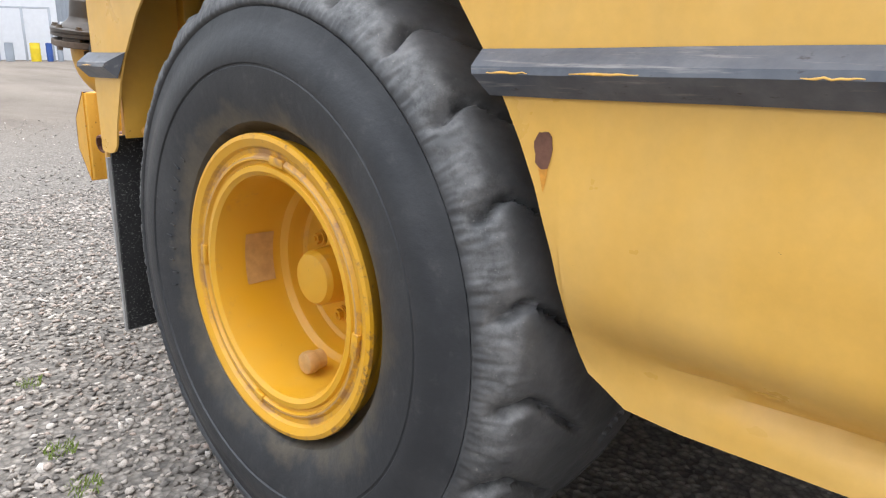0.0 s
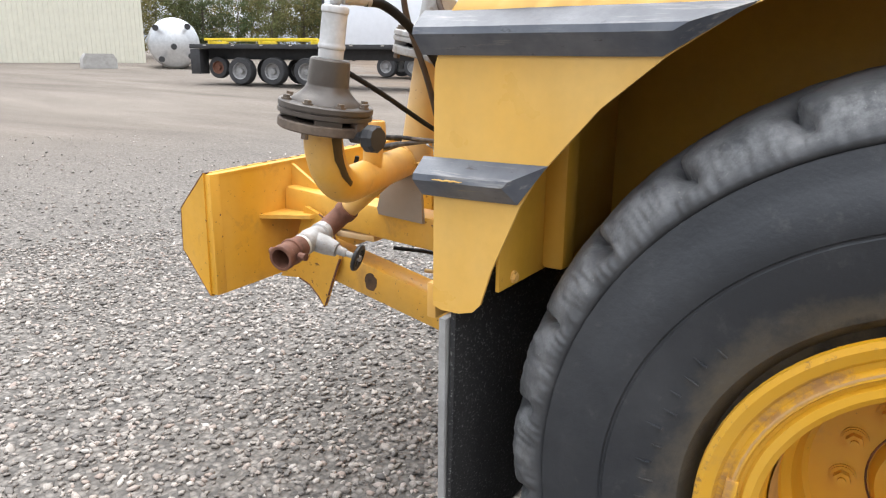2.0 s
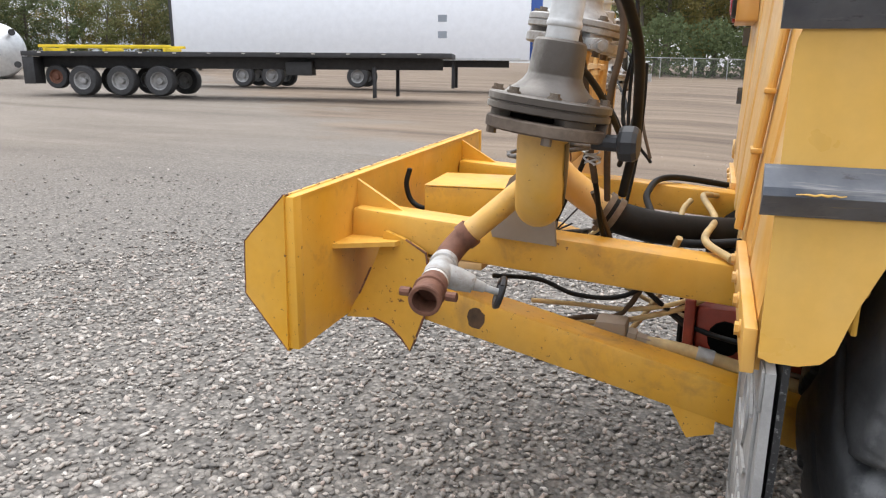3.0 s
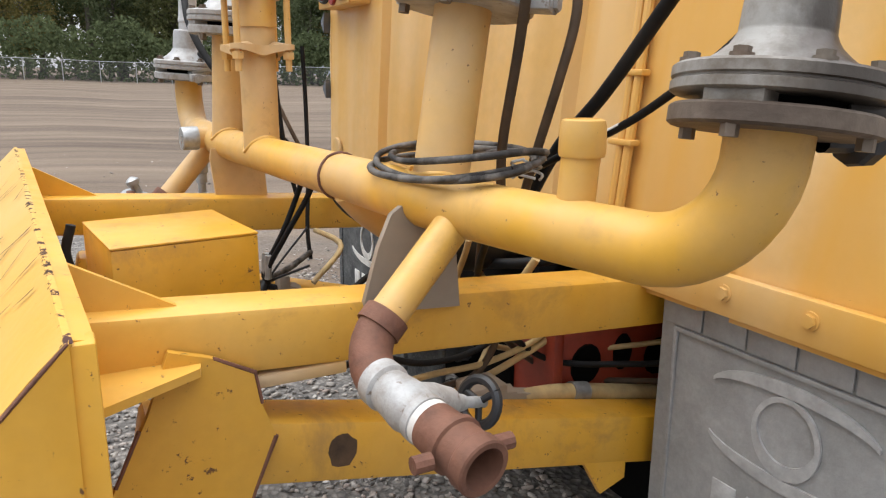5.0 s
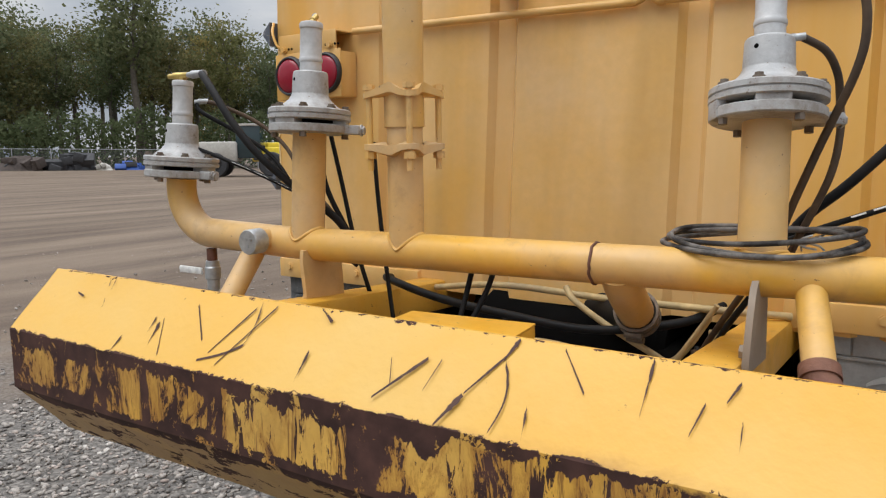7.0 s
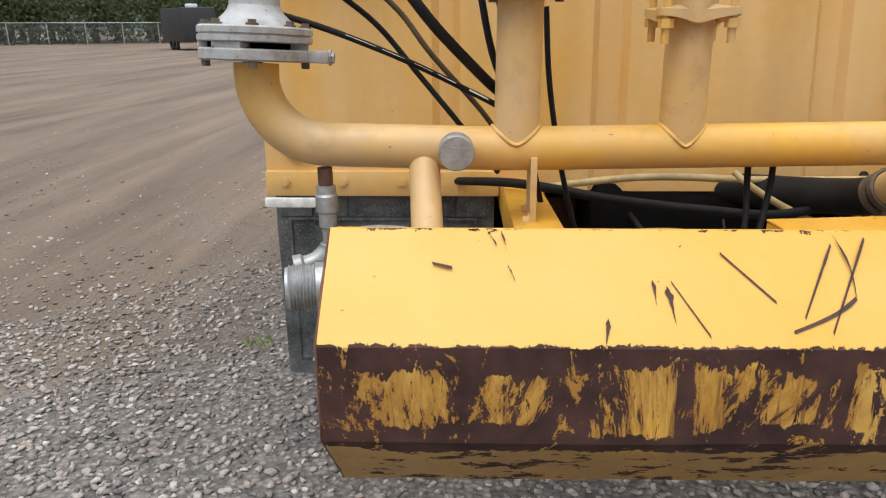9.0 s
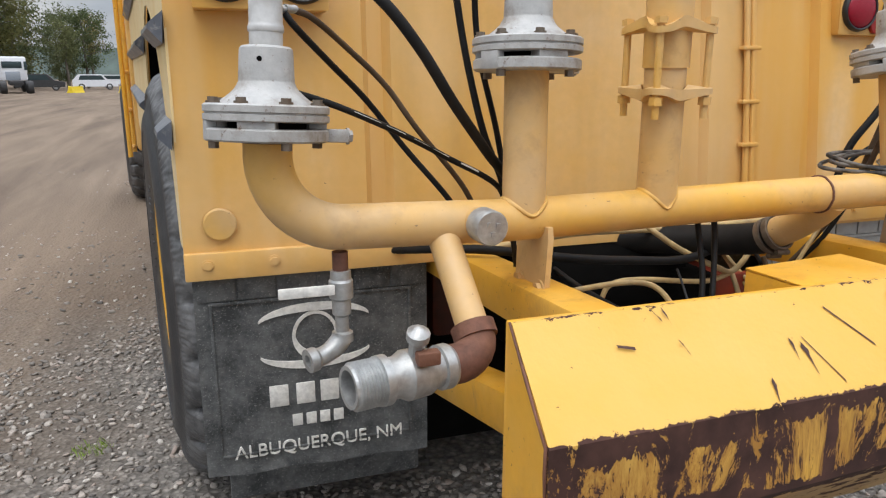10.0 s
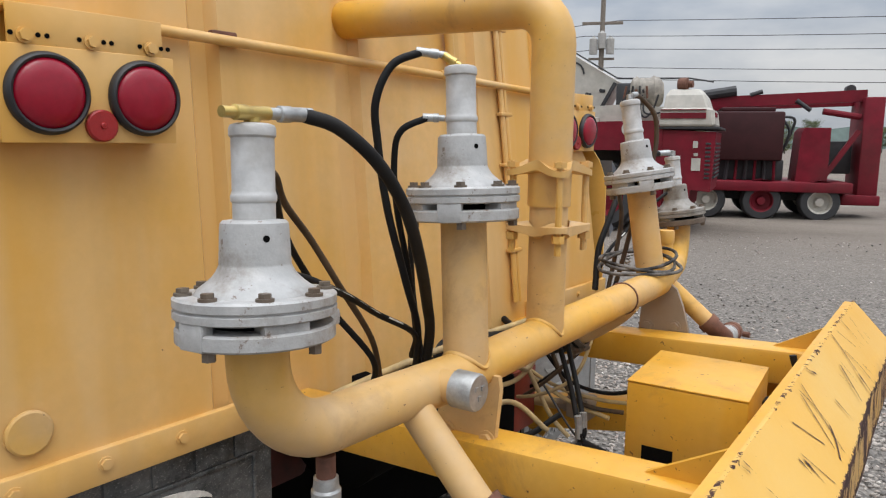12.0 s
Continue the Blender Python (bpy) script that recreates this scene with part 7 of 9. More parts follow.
M_RIGDARK = plain("maroon_engine_box", (0.042, 0.011, 0.012), 0.6, 0, 0.2, 3, 0.05, None, 0.4, 0.25)
M_GRIMY = plain("oily_cream_paint", (0.33, 0.30, 0.25), 0.6, 0, 0.3, 9, 0.1, (0.07, 0.055, 0.045), 0.95)
M_CREAM = plain("dirty_white_paint", (0.46, 0.44, 0.39), 0.5, 0, 0.15, 6, 0.05, (0.30, 0.25, 0.2), 0.4)
M_GLASS = plain("dark_window_glass", (0.03, 0.05, 0.055), 0.12, 0, 0.05, 3, 0.0)
M_YELLOW = plain("bright_yellow_plastic", (0.75, 0.55, 0.02), 0.5, 0, 0.1, 5, 0.02)
M_WOOD = plain("grey_pole_wood", (0.20, 0.17, 0.14), 0.85, 0, 0.2, 12, 0.2)
M_TYRE_FAR = plain("far_tyre_rubber", (0.035, 0.035, 0.037), 0.8, 0, 0.2, 12, 0.1)


def at(cam_xy, az, d, up=0.0):
    """A spot seen from cam_xy at an azimuth and distance, on the yard."""
    x, y = cam_xy[0] + d * math.cos(radians(az)), cam_xy[1] + d * math.sin(radians(az))
    return Vector((x, y, ground_z(x, y) + up))


def standing(name, label, category, p, heading, group=""):
    """A thing at p whose local x points along the heading in degrees."""
    e = thing(name, label, category, group)
    e.matrix_basis = Matrix.Translation(p) @ Matrix.Rotation(radians(heading), 4, "Z")
    return e


def road_wheel(parent, x, y, z, r, w, rim=None, side=-1):
    bm = B()
    turn(bm, [(-w / 2, r * 0.6), (-w / 2, r * 0.92), (-w * 0.35, r), (w * 0.35, r), (w / 2, r * 0.92), (w / 2, r * 0.6)], (x, y, z), (0, 1, 0), 28)
    t = part("wheel", bm, M_TYRE_FAR, parent)
    bm = B()
    turn(bm, [(-w * 0.5 * 1.0, r * 0.62), (-w * 0.46, r * 0.56), (-w * 0.2, r * 0.50), (-w * 0.15, r * 0.25), (-w * 0.42, r * 0.20), (-w * 0.44, 0)], (x, y, z), (0, -side, 0), 24)
    part("rim", bm, rim or M_DULL_RIM, t)


def flatbed():
    e = standing("flatbed_trailer", "black flatbed trailer with polished wheels parked on the yard", "trailer", Vector((-17.45, -22.74, ground_z(-17.45, -22.74))), 107)
    bm = B()
    box(bm, 0, 14.6, -1.28, 1.28, 1.30, 1.46, 0.01)
    part("deck", bm, M_CHASSIS, e)
    for y in (-0.5, 0.5):
        bm = B()
        box(bm, 0.2, 14.2, y - 0.07, y + 0.07, 0.92, 1.30, 0.01)
        part("chassis_rail", bm, M_CHASSIS, e)
    for k in range(12):
        bm = B()
        box(bm, 0.6 + k * 1.17, 0.72 + k * 1.17, -1.30, -1.282, 1.40, 1.44, 0.0)
        part("side_marker", bm, M_CREAM, e)
    for y in (-1.05, 1.05):
        road_wheel(e, 0.95, y + (0.25 if y < 0 else -0.25), 0.62, 0.40, 0.28, M_RUST)
        for x in (2.05, 3.38, 4.72):
            road_wheel(e, x, y, 0.5, 0.5, 0.42)
    bm = B()
    box(bm, 0.0, 0.4, -1.25, -0.65, 0.38, 1.28, 0.01)
    part("tail_flap", bm, M_CHASSIS, e)
    for x in (12.0, 12.55):
        bm = B()
        box(bm, x - 0.06, x + 0.06, -1.0 if x < 12.3 else 0.85, -0.85 if x < 12.3 else 1.0, 0.0, 1.0, 0.01)
        part("landing_leg", bm, M_CHASSIS, e)
    bm = B()
    box(bm, 9.0, 9.9, -1.0, -0.4, 0.72, 1.18, 0.03)
    part("tool_box", bm, M_CHASSIS, e)
    r = standing("yellow_rack", "low yellow steel rack lying on the trailer deck", "rack", e.matrix_basis @ Vector((0.5, 0, 1.46)), 107)
    for y in (-1.0, 0.2):
        bm = B()
        box(bm, 0, 4.6, y - 0.05, y + 0.05, 0.13, 0.22, 0.01)
        part("rail", bm, M_YELLOW, r)
    for x in (0.2, 2.3, 4.4):
        bm = B()
        box(bm, x - 0.05, x + 0.05, -1.05, 0.25, 0, 0.12, 0.01)
        part("cross_bar", bm, M_YELLOW, r)


def box_trailer():
    e = standing("box_trailer", "long white box trailer standing on its legs", "trailer", Vector((-26.9, -24.35, ground_z(-26.9, -24.35))), 105.5)
    bm = B()
    box(bm, 0, 16.4, -1.3, 1.3, 1.25, 4.0, 0.03)
    part("box_body", bm, M_WHITE, e)
    bm = B()
    box(bm, -0.08, 0.06, -1.32, 1.32, 1.15, 4.05, 0.01)
    part("rear_frame", bm, M_CHASSIS, e)
    bm = B()
    box(bm, 16.4, 16.9, -1.28, 1.28, 1.3, 4.0, 0.03)
    part("blue_front", bm, M_BLUE, e, "blue front end")
    bm = B()
    box(bm, 0.3, 16.0, -1.31, -1.302, 1.25, 1.36, 0.0)
    part("side_rail", bm, M_STEEL, e)
    bm = B()
    box(bm, 0.3, 15.5, -0.5, 0.5, 0.95, 1.25, 0.01)
    part("chassis_rail", bm, M_CHASSIS, e)
    for x in (3.2, 4.6, 8.6):
        for y in (-1.05, 1.05):
            road_wheel(e, x, y, 0.5, 0.5, 0.42)
    for y in (-0.9, 0.9):
        bm = B()
        box(bm, 12.9, 13.05, y - 0.07, y + 0.07, 0.0, 1.2, 0.01)
        part("landing_leg", bm, M_CHASSIS, e)
    for z in (2.2, 2.9):
        bm = B()
        box(bm, 12.3, 12.7, -1.309, -1.301, z, z + 0.3, 0.0)
        part("side_vent", bm, M_WALL_GREY, e)


def steel_vessel():
    p = at((2.36, 0.2), -128.2, 45)
    e = standing("steel_vessel", "shiny steel process tank lying on its side", "tank", p, -128.5)
    bm = B()
    turn(bm, [(0, 0), (0.05, 0.7), (0.30, 1.30), (0.5, 1.42), (7, 1.42), (7, 0)], (0, 0, 1.45), (1, 0, 0), 36)
    part("shell", bm, M_STEEL, e)
    for a, b in ((0.9, 0.8), (-0.8, 0.9), (0.0, -0.2), (0.7, -0.9), (-0.9, -0.7)):
        bm = B()
        rod(bm, (-0.45, a, 1.45 + b), (0.25, a, 1.45 + b), 0.09, n=12)
        rod(bm, (-0.47, a, 1.45 + b), (-0.42, a, 1.45 + b), 0.17, n=14)
        part("nozzle", bm, M_CHASSIS, e)


def sheet_shed(name, label, p, heading, length, depth, height, mat, ribs=0.3):
    e = standing(name, label, "building", p, heading)
    bm = B()
    n = int(length / ribs)
    pts = []
    for k in range(n):
        x = length * k / n
        pts += [(x, 0.0), (x + ribs * 0.62, 0.0), (x + ribs * 0.7, -0.03), (x + ribs * 0.92, -0.03)]
    pts += [(length, 0.0), (length, depth), (0.0, depth)]
    slab(bm, pts, lambda u, v, d: (u, v, d - 0.6), height + 0.6)
    part("wall", bm, mat, e, "", 20)
    bm = B()
    box(bm, -0.2, length + 0.2, -0.25, depth + 0.2, height, height + 0.15, 0.02)
    part("roof", bm, M_WALL_GREY, e)
    return e


def buildings():
    c = (2.2, 1.0)
    p = Vector((-31.3, -45.9, ground_z(-31.3, -45.9)))
    q = at(c, -114.1, 55)
    h = math.degrees(math.atan2(q.y - p.y, q.x - p.x))
    sheet_shed("storage_hall", "cream corrugated steel hall wall", p, h, (q - p).length, -14, 9.0, M_WALL)
    r = at(c, -108.0, 57)
    h2 = math.degrees(math.atan2(r.y - q.y, r.x - q.x))
    e0 = sheet_shed("storage_hall", "grey corrugated steel hall wall", q, h2, (r - q).length, -14, 9.0, M_WALL_GREY)
    s = at(c, -95.0, 60)
    h3 = math.degrees(math.atan2(s.y - r.y, s.x - r.x))
    e = sheet_shed("storage_hall", "white panelled steel hall wall", r, h3, (s - r).length, -14, 9.0, M_WHITE, 1.2)
    for az, d in ((-122.3, 46),):
        t = standing("concrete_block", "grey concrete barrier block", "barrier", at(c, az, d), h)
        bm = B()
        slab(bm, [(-0.9, 0), (0.9, 0), (0.9, 0.5), (0.7, 0.8), (-0.7, 0.8), (-0.9, 0.5)], lambda u, v, w: (u, w, v), 0.6)
        part("block", bm, M_CONC, t)
    m_frame = plain("pale_gate_frame", (0.42, 0.45, 0.50), 0.5, 0.2, 0.1, 5, 0.05)
    bm = B()
    box(bm, (r - q).length - 1.25, (r - q).length - 0.15, 0.03, 0.10, 0.0, 2.6, 0.02)
    part("door", bm, M_WHITE, e0)
    g0, g1 = at(c, -107.55, 55), at(c, -101.0, 56)
    g = standing("gate_frame", "pale steel gate frame before the white hall", "gate", g0, math.degrees(math.atan2(g1.y - g0.y, g1.x - g0.x)))
    for k in range(5):
        bm = B()
        box(bm, 1.6 * k - 0.07, 1.6 * k + 0.07, -0.07, 0.07, -0.1, 3.3, 0.01)
        part("post", bm, m_frame, g)
    bm = B()
    box(bm, -0.07, 6.47, -0.06, 0.06, 3.3, 3.42, 0.01)
    part("top_rail", bm, m_frame, g)
    for az, m, lab, w in ((-106.45, M_YELLOW, "yellow drum", 0.7), (-107.3, M_BLUE, "blue drum", 0.45), (-104.9, M_WALL_GREY, "grey drum", 0.6), (-107.95, M_WALL_GREY, "grey drum", 0.4)):
        t = standing("drum", lab + " standing by the hall", "drum", at(c, az, 53.5), 0, "drums by the hall")
        bm = B()
        turn(bm, [(0, 0), (0, 0.42 * w), (0.4, 0.44 * w), (0.42, 0.42 * w), (0.8, 0.44 * w), (0.82, 0.42 * w), (1.15, 0.42 * w), (1.17, 0)], (0, 0, 0), (0, 0, 1), 20)
        part("shell", bm, m, t)
    c = (1.9, -0.7)
    p = at(c, -168.2, 61.4)
    q = at(c, -171.4, 61)
    h = math.degrees(math.atan2(q.y - p.y, q.x - p.x))
    e = sheet_shed("storage_hall", "pale yellow corrugated steel hall", q, h + 180, (q - p).length, -12, 8.0, M_WALL_LIME)
    bm = B()
    L = (q - p).length
    box(bm, L - 2.0, L - 1.1, 0.04, 0.12, 0.0, 2.1, 0.02)
    part("door", bm, M_WALL_GREY, e)
    for az, wdt in ((-171.8, 2.6), (-174.6, 2.0)):
        t = standing("concrete_block", "grey concrete barrier block", "barrier", at(c, az, 60), h)
        bm = B()
        slab(bm, [(-wdt / 2, 0), (wdt / 2, 0), (wdt / 2, 0.6), (-wdt / 2, 0.6)], lambda u, v, w: (u, w, v), 0.6)
        part("block", bm, M_CONC, t)
    t = standing("barricade", "orange and white striped barricade", "barricade", at(c, -166.9, 56), h)
    for k in range(4):
        bm = B()
        box(bm, 0, 2.2, 0, 0.05, 0.15 + 0.28 * k, 0.38 + 0.28 * k, 0.01)
        part("board", bm, M_WHITE if k % 2 else plain("orange_board", (0.6, 0.12, 0.04), 0.5), t)


flatbed()
box_trailer()
steel_vessel()
buildings()


# ---- machines parked to the side ----
def wheel_loader(az, d, heading, hood):
    e = standing("wheel_loader", "cream wheel loader parked by the trees" if hood is M_CREAM else "yellow wheel loader parked by the trees", "loader", at((0.6, -1.95), az, d), heading, "wheel loaders by the trees")
    bm = B()
    box(bm, -3.0, -0.3, -1.2, 1.2, 1.0, 2.3, 0.12)
    part("engine_hood", bm, hood, e)
    bm = B()
    box(bm, -0.4, 1.2, -0.8, 0.8, 1.2, 3.4, 0.1)
    part("cab", bm, M_GLASS, e)
    bm = B()
    box(bm, -0.5, 1.3, -0.9, 0.9, 3.3, 3.45, 0.04)
    part("cab_roof", bm, M_CREAM, e)
    bm = B()
    box(bm, -3.05, -2.95, -0.9, 0.9, 1.1, 2.1, 0.03)
    part("grille", bm, M_CHASSIS, e)
    bm = B()
    box(bm, 1.2, 3.4, -0.5, 0.5, 0.9, 1.9, 0.1)
    part("front_frame", bm, M_YELLOW, e)
    bm = B()
    slab(bm, [(3.2, 0.2), (4.4, 0.1), (4.5, 0.3), (3.6, 0.6), (3.7, 1.5), (3.4, 1.6)], lambda u, v, d: (u, -1.4 + d, v), 2.8)
    part("bucket", bm, M_CHASSIS, e)
    for x in (-1.7, 1.9):
        for y in (-1.0, 1.0):
            road_wheel(e, x, y, 0.8, 0.8, 0.6, M_CHASSIS)


def far_trucks():
    c = (-0.7, -1.94)
    e = standing("cargo_trailer", "black enclosed cargo trailer", "trailer", at(c, 111.2, 52), 111 + 18)
    bm = B()
    box(bm, 0, 5.0, -1.1, 1.1, 0.55, 2.7, 0.04)
    part("box_body", bm, M_CHASSIS, e)
    bm = B()
    box(bm, 1.0, 1.8, -0.3, 0.3, 2.7, 2.95, 0.05)
    part("roof_vent", bm, M_WHITE, e)
    for x in (2.2, 3.1):
        for y in (-1.0, 1.0):
            road_wheel(e, x, y, 0.36, 0.36, 0.22)
    e = standing("dump_truck", "weathered tipper truck seen from behind", "truck", at(c, 104.75, 60), 104.75)
    bm = B()
    slab(bm, [(-1.25, 1.1), (1.25, 1.1), (1.3, 2.5), (1.1, 2.65), (-1.1, 2.65), (-1.3, 2.5)], lambda u, v, d: (d, u, v), 4.2)
    part("tipper_body", bm, plain("weathered_tipper_steel", (0.20, 0.14, 0.12), 0.7), e)
    for z in (1.4, 1.8, 2.2):
        bm = B()
        box(bm, -0.06, 0.0, -1.2, 1.2, z - 0.04, z + 0.04, 0.01)
        part("tailgate_rib", bm, M_CONC, e)
    bm = B()
    box(bm, 4.4, 6.2, -1.15, 1.15, 0.9, 2.7, 0.1)
    part("cab", bm, M_WHITE, e)
    bm = B()
    box(bm, 4.9, 5.0, 1.2, 1.5, 1.9, 2.4, 0.02)
    part("mirror", bm, M_WHITE, e)
    for x in (0.9, 2.2):
        for y in (-0.85, 0.85):
            road_wheel(e, x, y, 0.52, 0.52, 0.5)
    c2 = (-1.04, -1.83)
    e = standing("road_tractor", "white road tractor unit without its trailer", "truck", at(c2, 101.9, 72), 105)
    bm = B()
    box(bm, 1.0, 3.4, -1.1, 1.1, 1.0, 3.0, 0.15)
    box(bm, 3.3, 4.8, -0.95, 0.95, 0.9, 1.9, 0.15)
    part("cab", bm, M_WHITE, e)
    for y in (-1.12, 0.9):
        bm = B()
        box(bm, 0.92, 1.0, y - 0.0, y + 0.22, 1.9, 2.6, 0.02)
        part("window", bm, M_GLASS, e)
    for y0, y1, z0, z1, nm in ((-0.75, 0.75, 2.05, 2.6, "rear_window"), (-0.55, 0.55, 1.05, 1.75, "cab_step")):
        bm = B()
        box(bm, 0.96, 1.0, y0, y1, z0, z1, 0.02)
        part(nm, bm, M_GLASS if nm == "rear_window" else M_WALL_GREY, e)
    bm = B()
    box(bm, -3.4, 1.0, -0.45, 0.45, 0.7, 1.05, 0.02)
    part("chassis_rail", bm, M_CHASSIS, e)
    for x in (-2.6, -1.3, 3.6):
        for y in (-0.95, 0.95):
            road_wheel(e, x, y, 0.52, 0.52, 0.45)
    for az, d, m, lab in ((100.4, 84, M_CHASSIS, "dark parked car"), (97.0, 88, M_WHITE, "white parked car"), (95.7, 112, M_WHITE, "white parked van")):
        e = standing("parked_car", lab + " far across the yard", "car", at(c2, az, d), 8, "cars across the yard")
        bm = B()
        slab(bm, [(-2.2, 0.35), (2.2, 0.35), (2.25, 0.8), (1.3, 1.0), (0.7, 1.6), (-1.6, 1.62), (-2.2, 1.0)], lambda u, v, w: (u, -0.9 + w, v), 1.8)
        part("body", bm, m, e)
        bm = B()
        slab(bm, [(-1.6, 1.05), (0.95, 1.05), (0.6, 1.5), (-1.4, 1.52)], lambda u, v, w: (u, -0.91 + w, v), 1.82)
        part("window", bm, M_GLASS, e)
        for x in (-1.35, 1.35):
            for y in (-0.8, 0.8):
                road_wheel(e, x, y, 0.34, 0.34, 0.22)
    for k, az in enumerate((109.0, 107.6, 108.2, 98.5, 95.5, 98.9)):
        t = standing("yellow_barrier", "bright yellow plastic road barrier", "barrier", at(c, az, 72), 20 * k, "yellow barriers by the trees")
        bm = B()
        slab(bm, [(-0.25, 0), (0.25, 0), (0.13, 0.3), (0.10, 0.55), (-0.10, 0.55), (-0.13, 0.3)], lambda u, v, w: (w - 0.75, u, v), 1.5)
        part("block", bm, M_YELLOW, t)


def red_rig():
    o = at((-1.515, -1.32), 18.6, 17.0)
    e = standing("drill_rig_truck", "dark red drilling rig truck with a folded mast", "truck", o, 18.6 - 90 + 4)
    # local x runs along the rig, local y away from the walk
    bm = B()
    box(bm, -1.6, 3.0, 0.0, 2.3, 0.62, 0.84, 0.03)
    part("chassis_deck", bm, M_RIGRED, e)
    bm = B()
    box(bm, -1.6, 2.9, 0.7, 1.6, 0.40, 0.62, 0.03)
    part("chassis_rail", bm, M_CHASSIS, e)
    for x, m in ((0.10, M_CREAM), (1.24, M_RIGRED), (2.40, M_CREAM)):
        road_wheel(e, x, 0.28, 0.41, 0.41, 0.45, m)
        road_wheel(e, x, 2.0, 0.41, 0.41, 0.45, m)
        bm = B()
        prev = None
        for k in range(9):
            a = math.pi * (0.12 + 0.76 * k / 8)
            row = [bm.verts.new((x + 0.50 * math.cos(a), y, 0.41 + 0.47 * math.sin(a))) for y in (0.02, 0.55)]
            if prev:
                bm.faces.new((prev[0], prev[1], row[1], row[0]))
            prev = row
        bmesh.ops.solidify(bm, geom=bm.faces[:], thickness=0.02)
        part("mudguard", bm, M_RIGRED, e)
    bm = B()
    box(bm, 0.22, 1.62, 0.2, 2.0, 1.28, 2.34, 0.05)
    engine = part("engine_box", bm, M_RIGDARK, e)
    bm = B()
    box(bm, 0.34, 1.45, 0.4, 1.8, 2.34, 2.44, 0.03)
    part("engine_cover", bm, M_RIGDARK, engine)
    bm = B()
    box(bm, 0.2, 1.7, 0.5, 1.8, 0.84, 1.30, 0.04)
    part("pump_gear", bm, M_CHASSIS, e)
    for k in range(7):
        bm = B()
        rod(bm, (0.30 + 0.2 * k, 0.42, 0.84), (0.34 + 0.19 * k, 0.36 + 0.04 * (k % 3), 1.28), 0.03 + 0.012 * (k % 2), n=8)
        part("pump_pipe", bm, M_CHASSIS if k % 2 else M_RIGRED, e)
    bm = B()
    sweep(bm, spline([(1.6, 0.5, 1.35), (1.75, 0.4, 1.9), (1.6, 0.4, 2.2), (1.85, 0.45, 2.15), (1.7, 0.5, 1.6)], 6), 0.03, 8)
    part("exhaust_hose", bm, M_CHASSIS, e)
    # the folded mast: a deep beam with a lighter one behind it, braced down to the deck
    for a, b, r in (((-0.1, 0.9, 2.55), (3.3, 0.9, 2.70), 0.13), ((-0.1, 1.6, 2.50), (3.3, 1.6, 2.62), 0.11), ((2.55, 0.6, 0.95), (3.15, 0.6, 1.95), 0.055), ((2.5, 0.6, 0.84), (2.5, 0.6, 2.0), 0.06), ((1.95, 0.7, 0.84), (2.15, 0.7, 2.0), 0.05)):
        bm = B()
        sweep(bm, [a, b], r * 1.35, 4)
        part("mast_member", bm, M_RIGRED, e, "", 20)
    bm = B()
    box(bm, 3.22, 3.62, 0.6, 1.7, 0.36, 2.66, 0.03)
    part("end_column", bm, M_RIGRED, e)
    bm = B()
    box(bm, 2.9, 3.66, 0.5, 1.8, 0.34, 0.56, 0.03)
    part("column_foot", bm, M_RIGRED, e)
    bm = B()
    slab(bm, [(1.92, 0.84), (2.55, 0.84), (2.55, 2.0), (2.05, 2.0), (1.98, 1.9)], lambda u, v, d: (u, 0.3 + d, v), 0.9)
    part("control_cabinet", bm, M_RIGRED, e)
    bm = B()
    box(bm, 2.6, 3.15, 1.0, 1.5, 1.0, 1.72, 0.03)
    part("tool_locker", bm, M_CHASSIS, e)
    for p0, p1, r in (((2.45, 0.75, 2.36), (3.2, 0.75, 2.24), 0.07), ((-0.15, 0.8, 2.70), (0.65, 0.8, 2.82), 0.12), ((0.95, 0.8, 2.72), (1.2, 0.8, 2.80), 0.05), ((1.9, 0.75, 2.6), (2.2, 0.75, 2.38), 0.05)):
        bm = B()
        rod(bm, p0, p1, r, n=10)
        part("hydraulic_cylinder", bm, M_CHASSIS if p0[0] < 2.4 else M_RIGRED, e)
    bm = B()
    rod(bm, (3.0, 0.9, 2.84), (3.0, 1.1, 2.84), 0.10, n=12)
    part("mast_sheave", bm, M_CHASSIS, e)


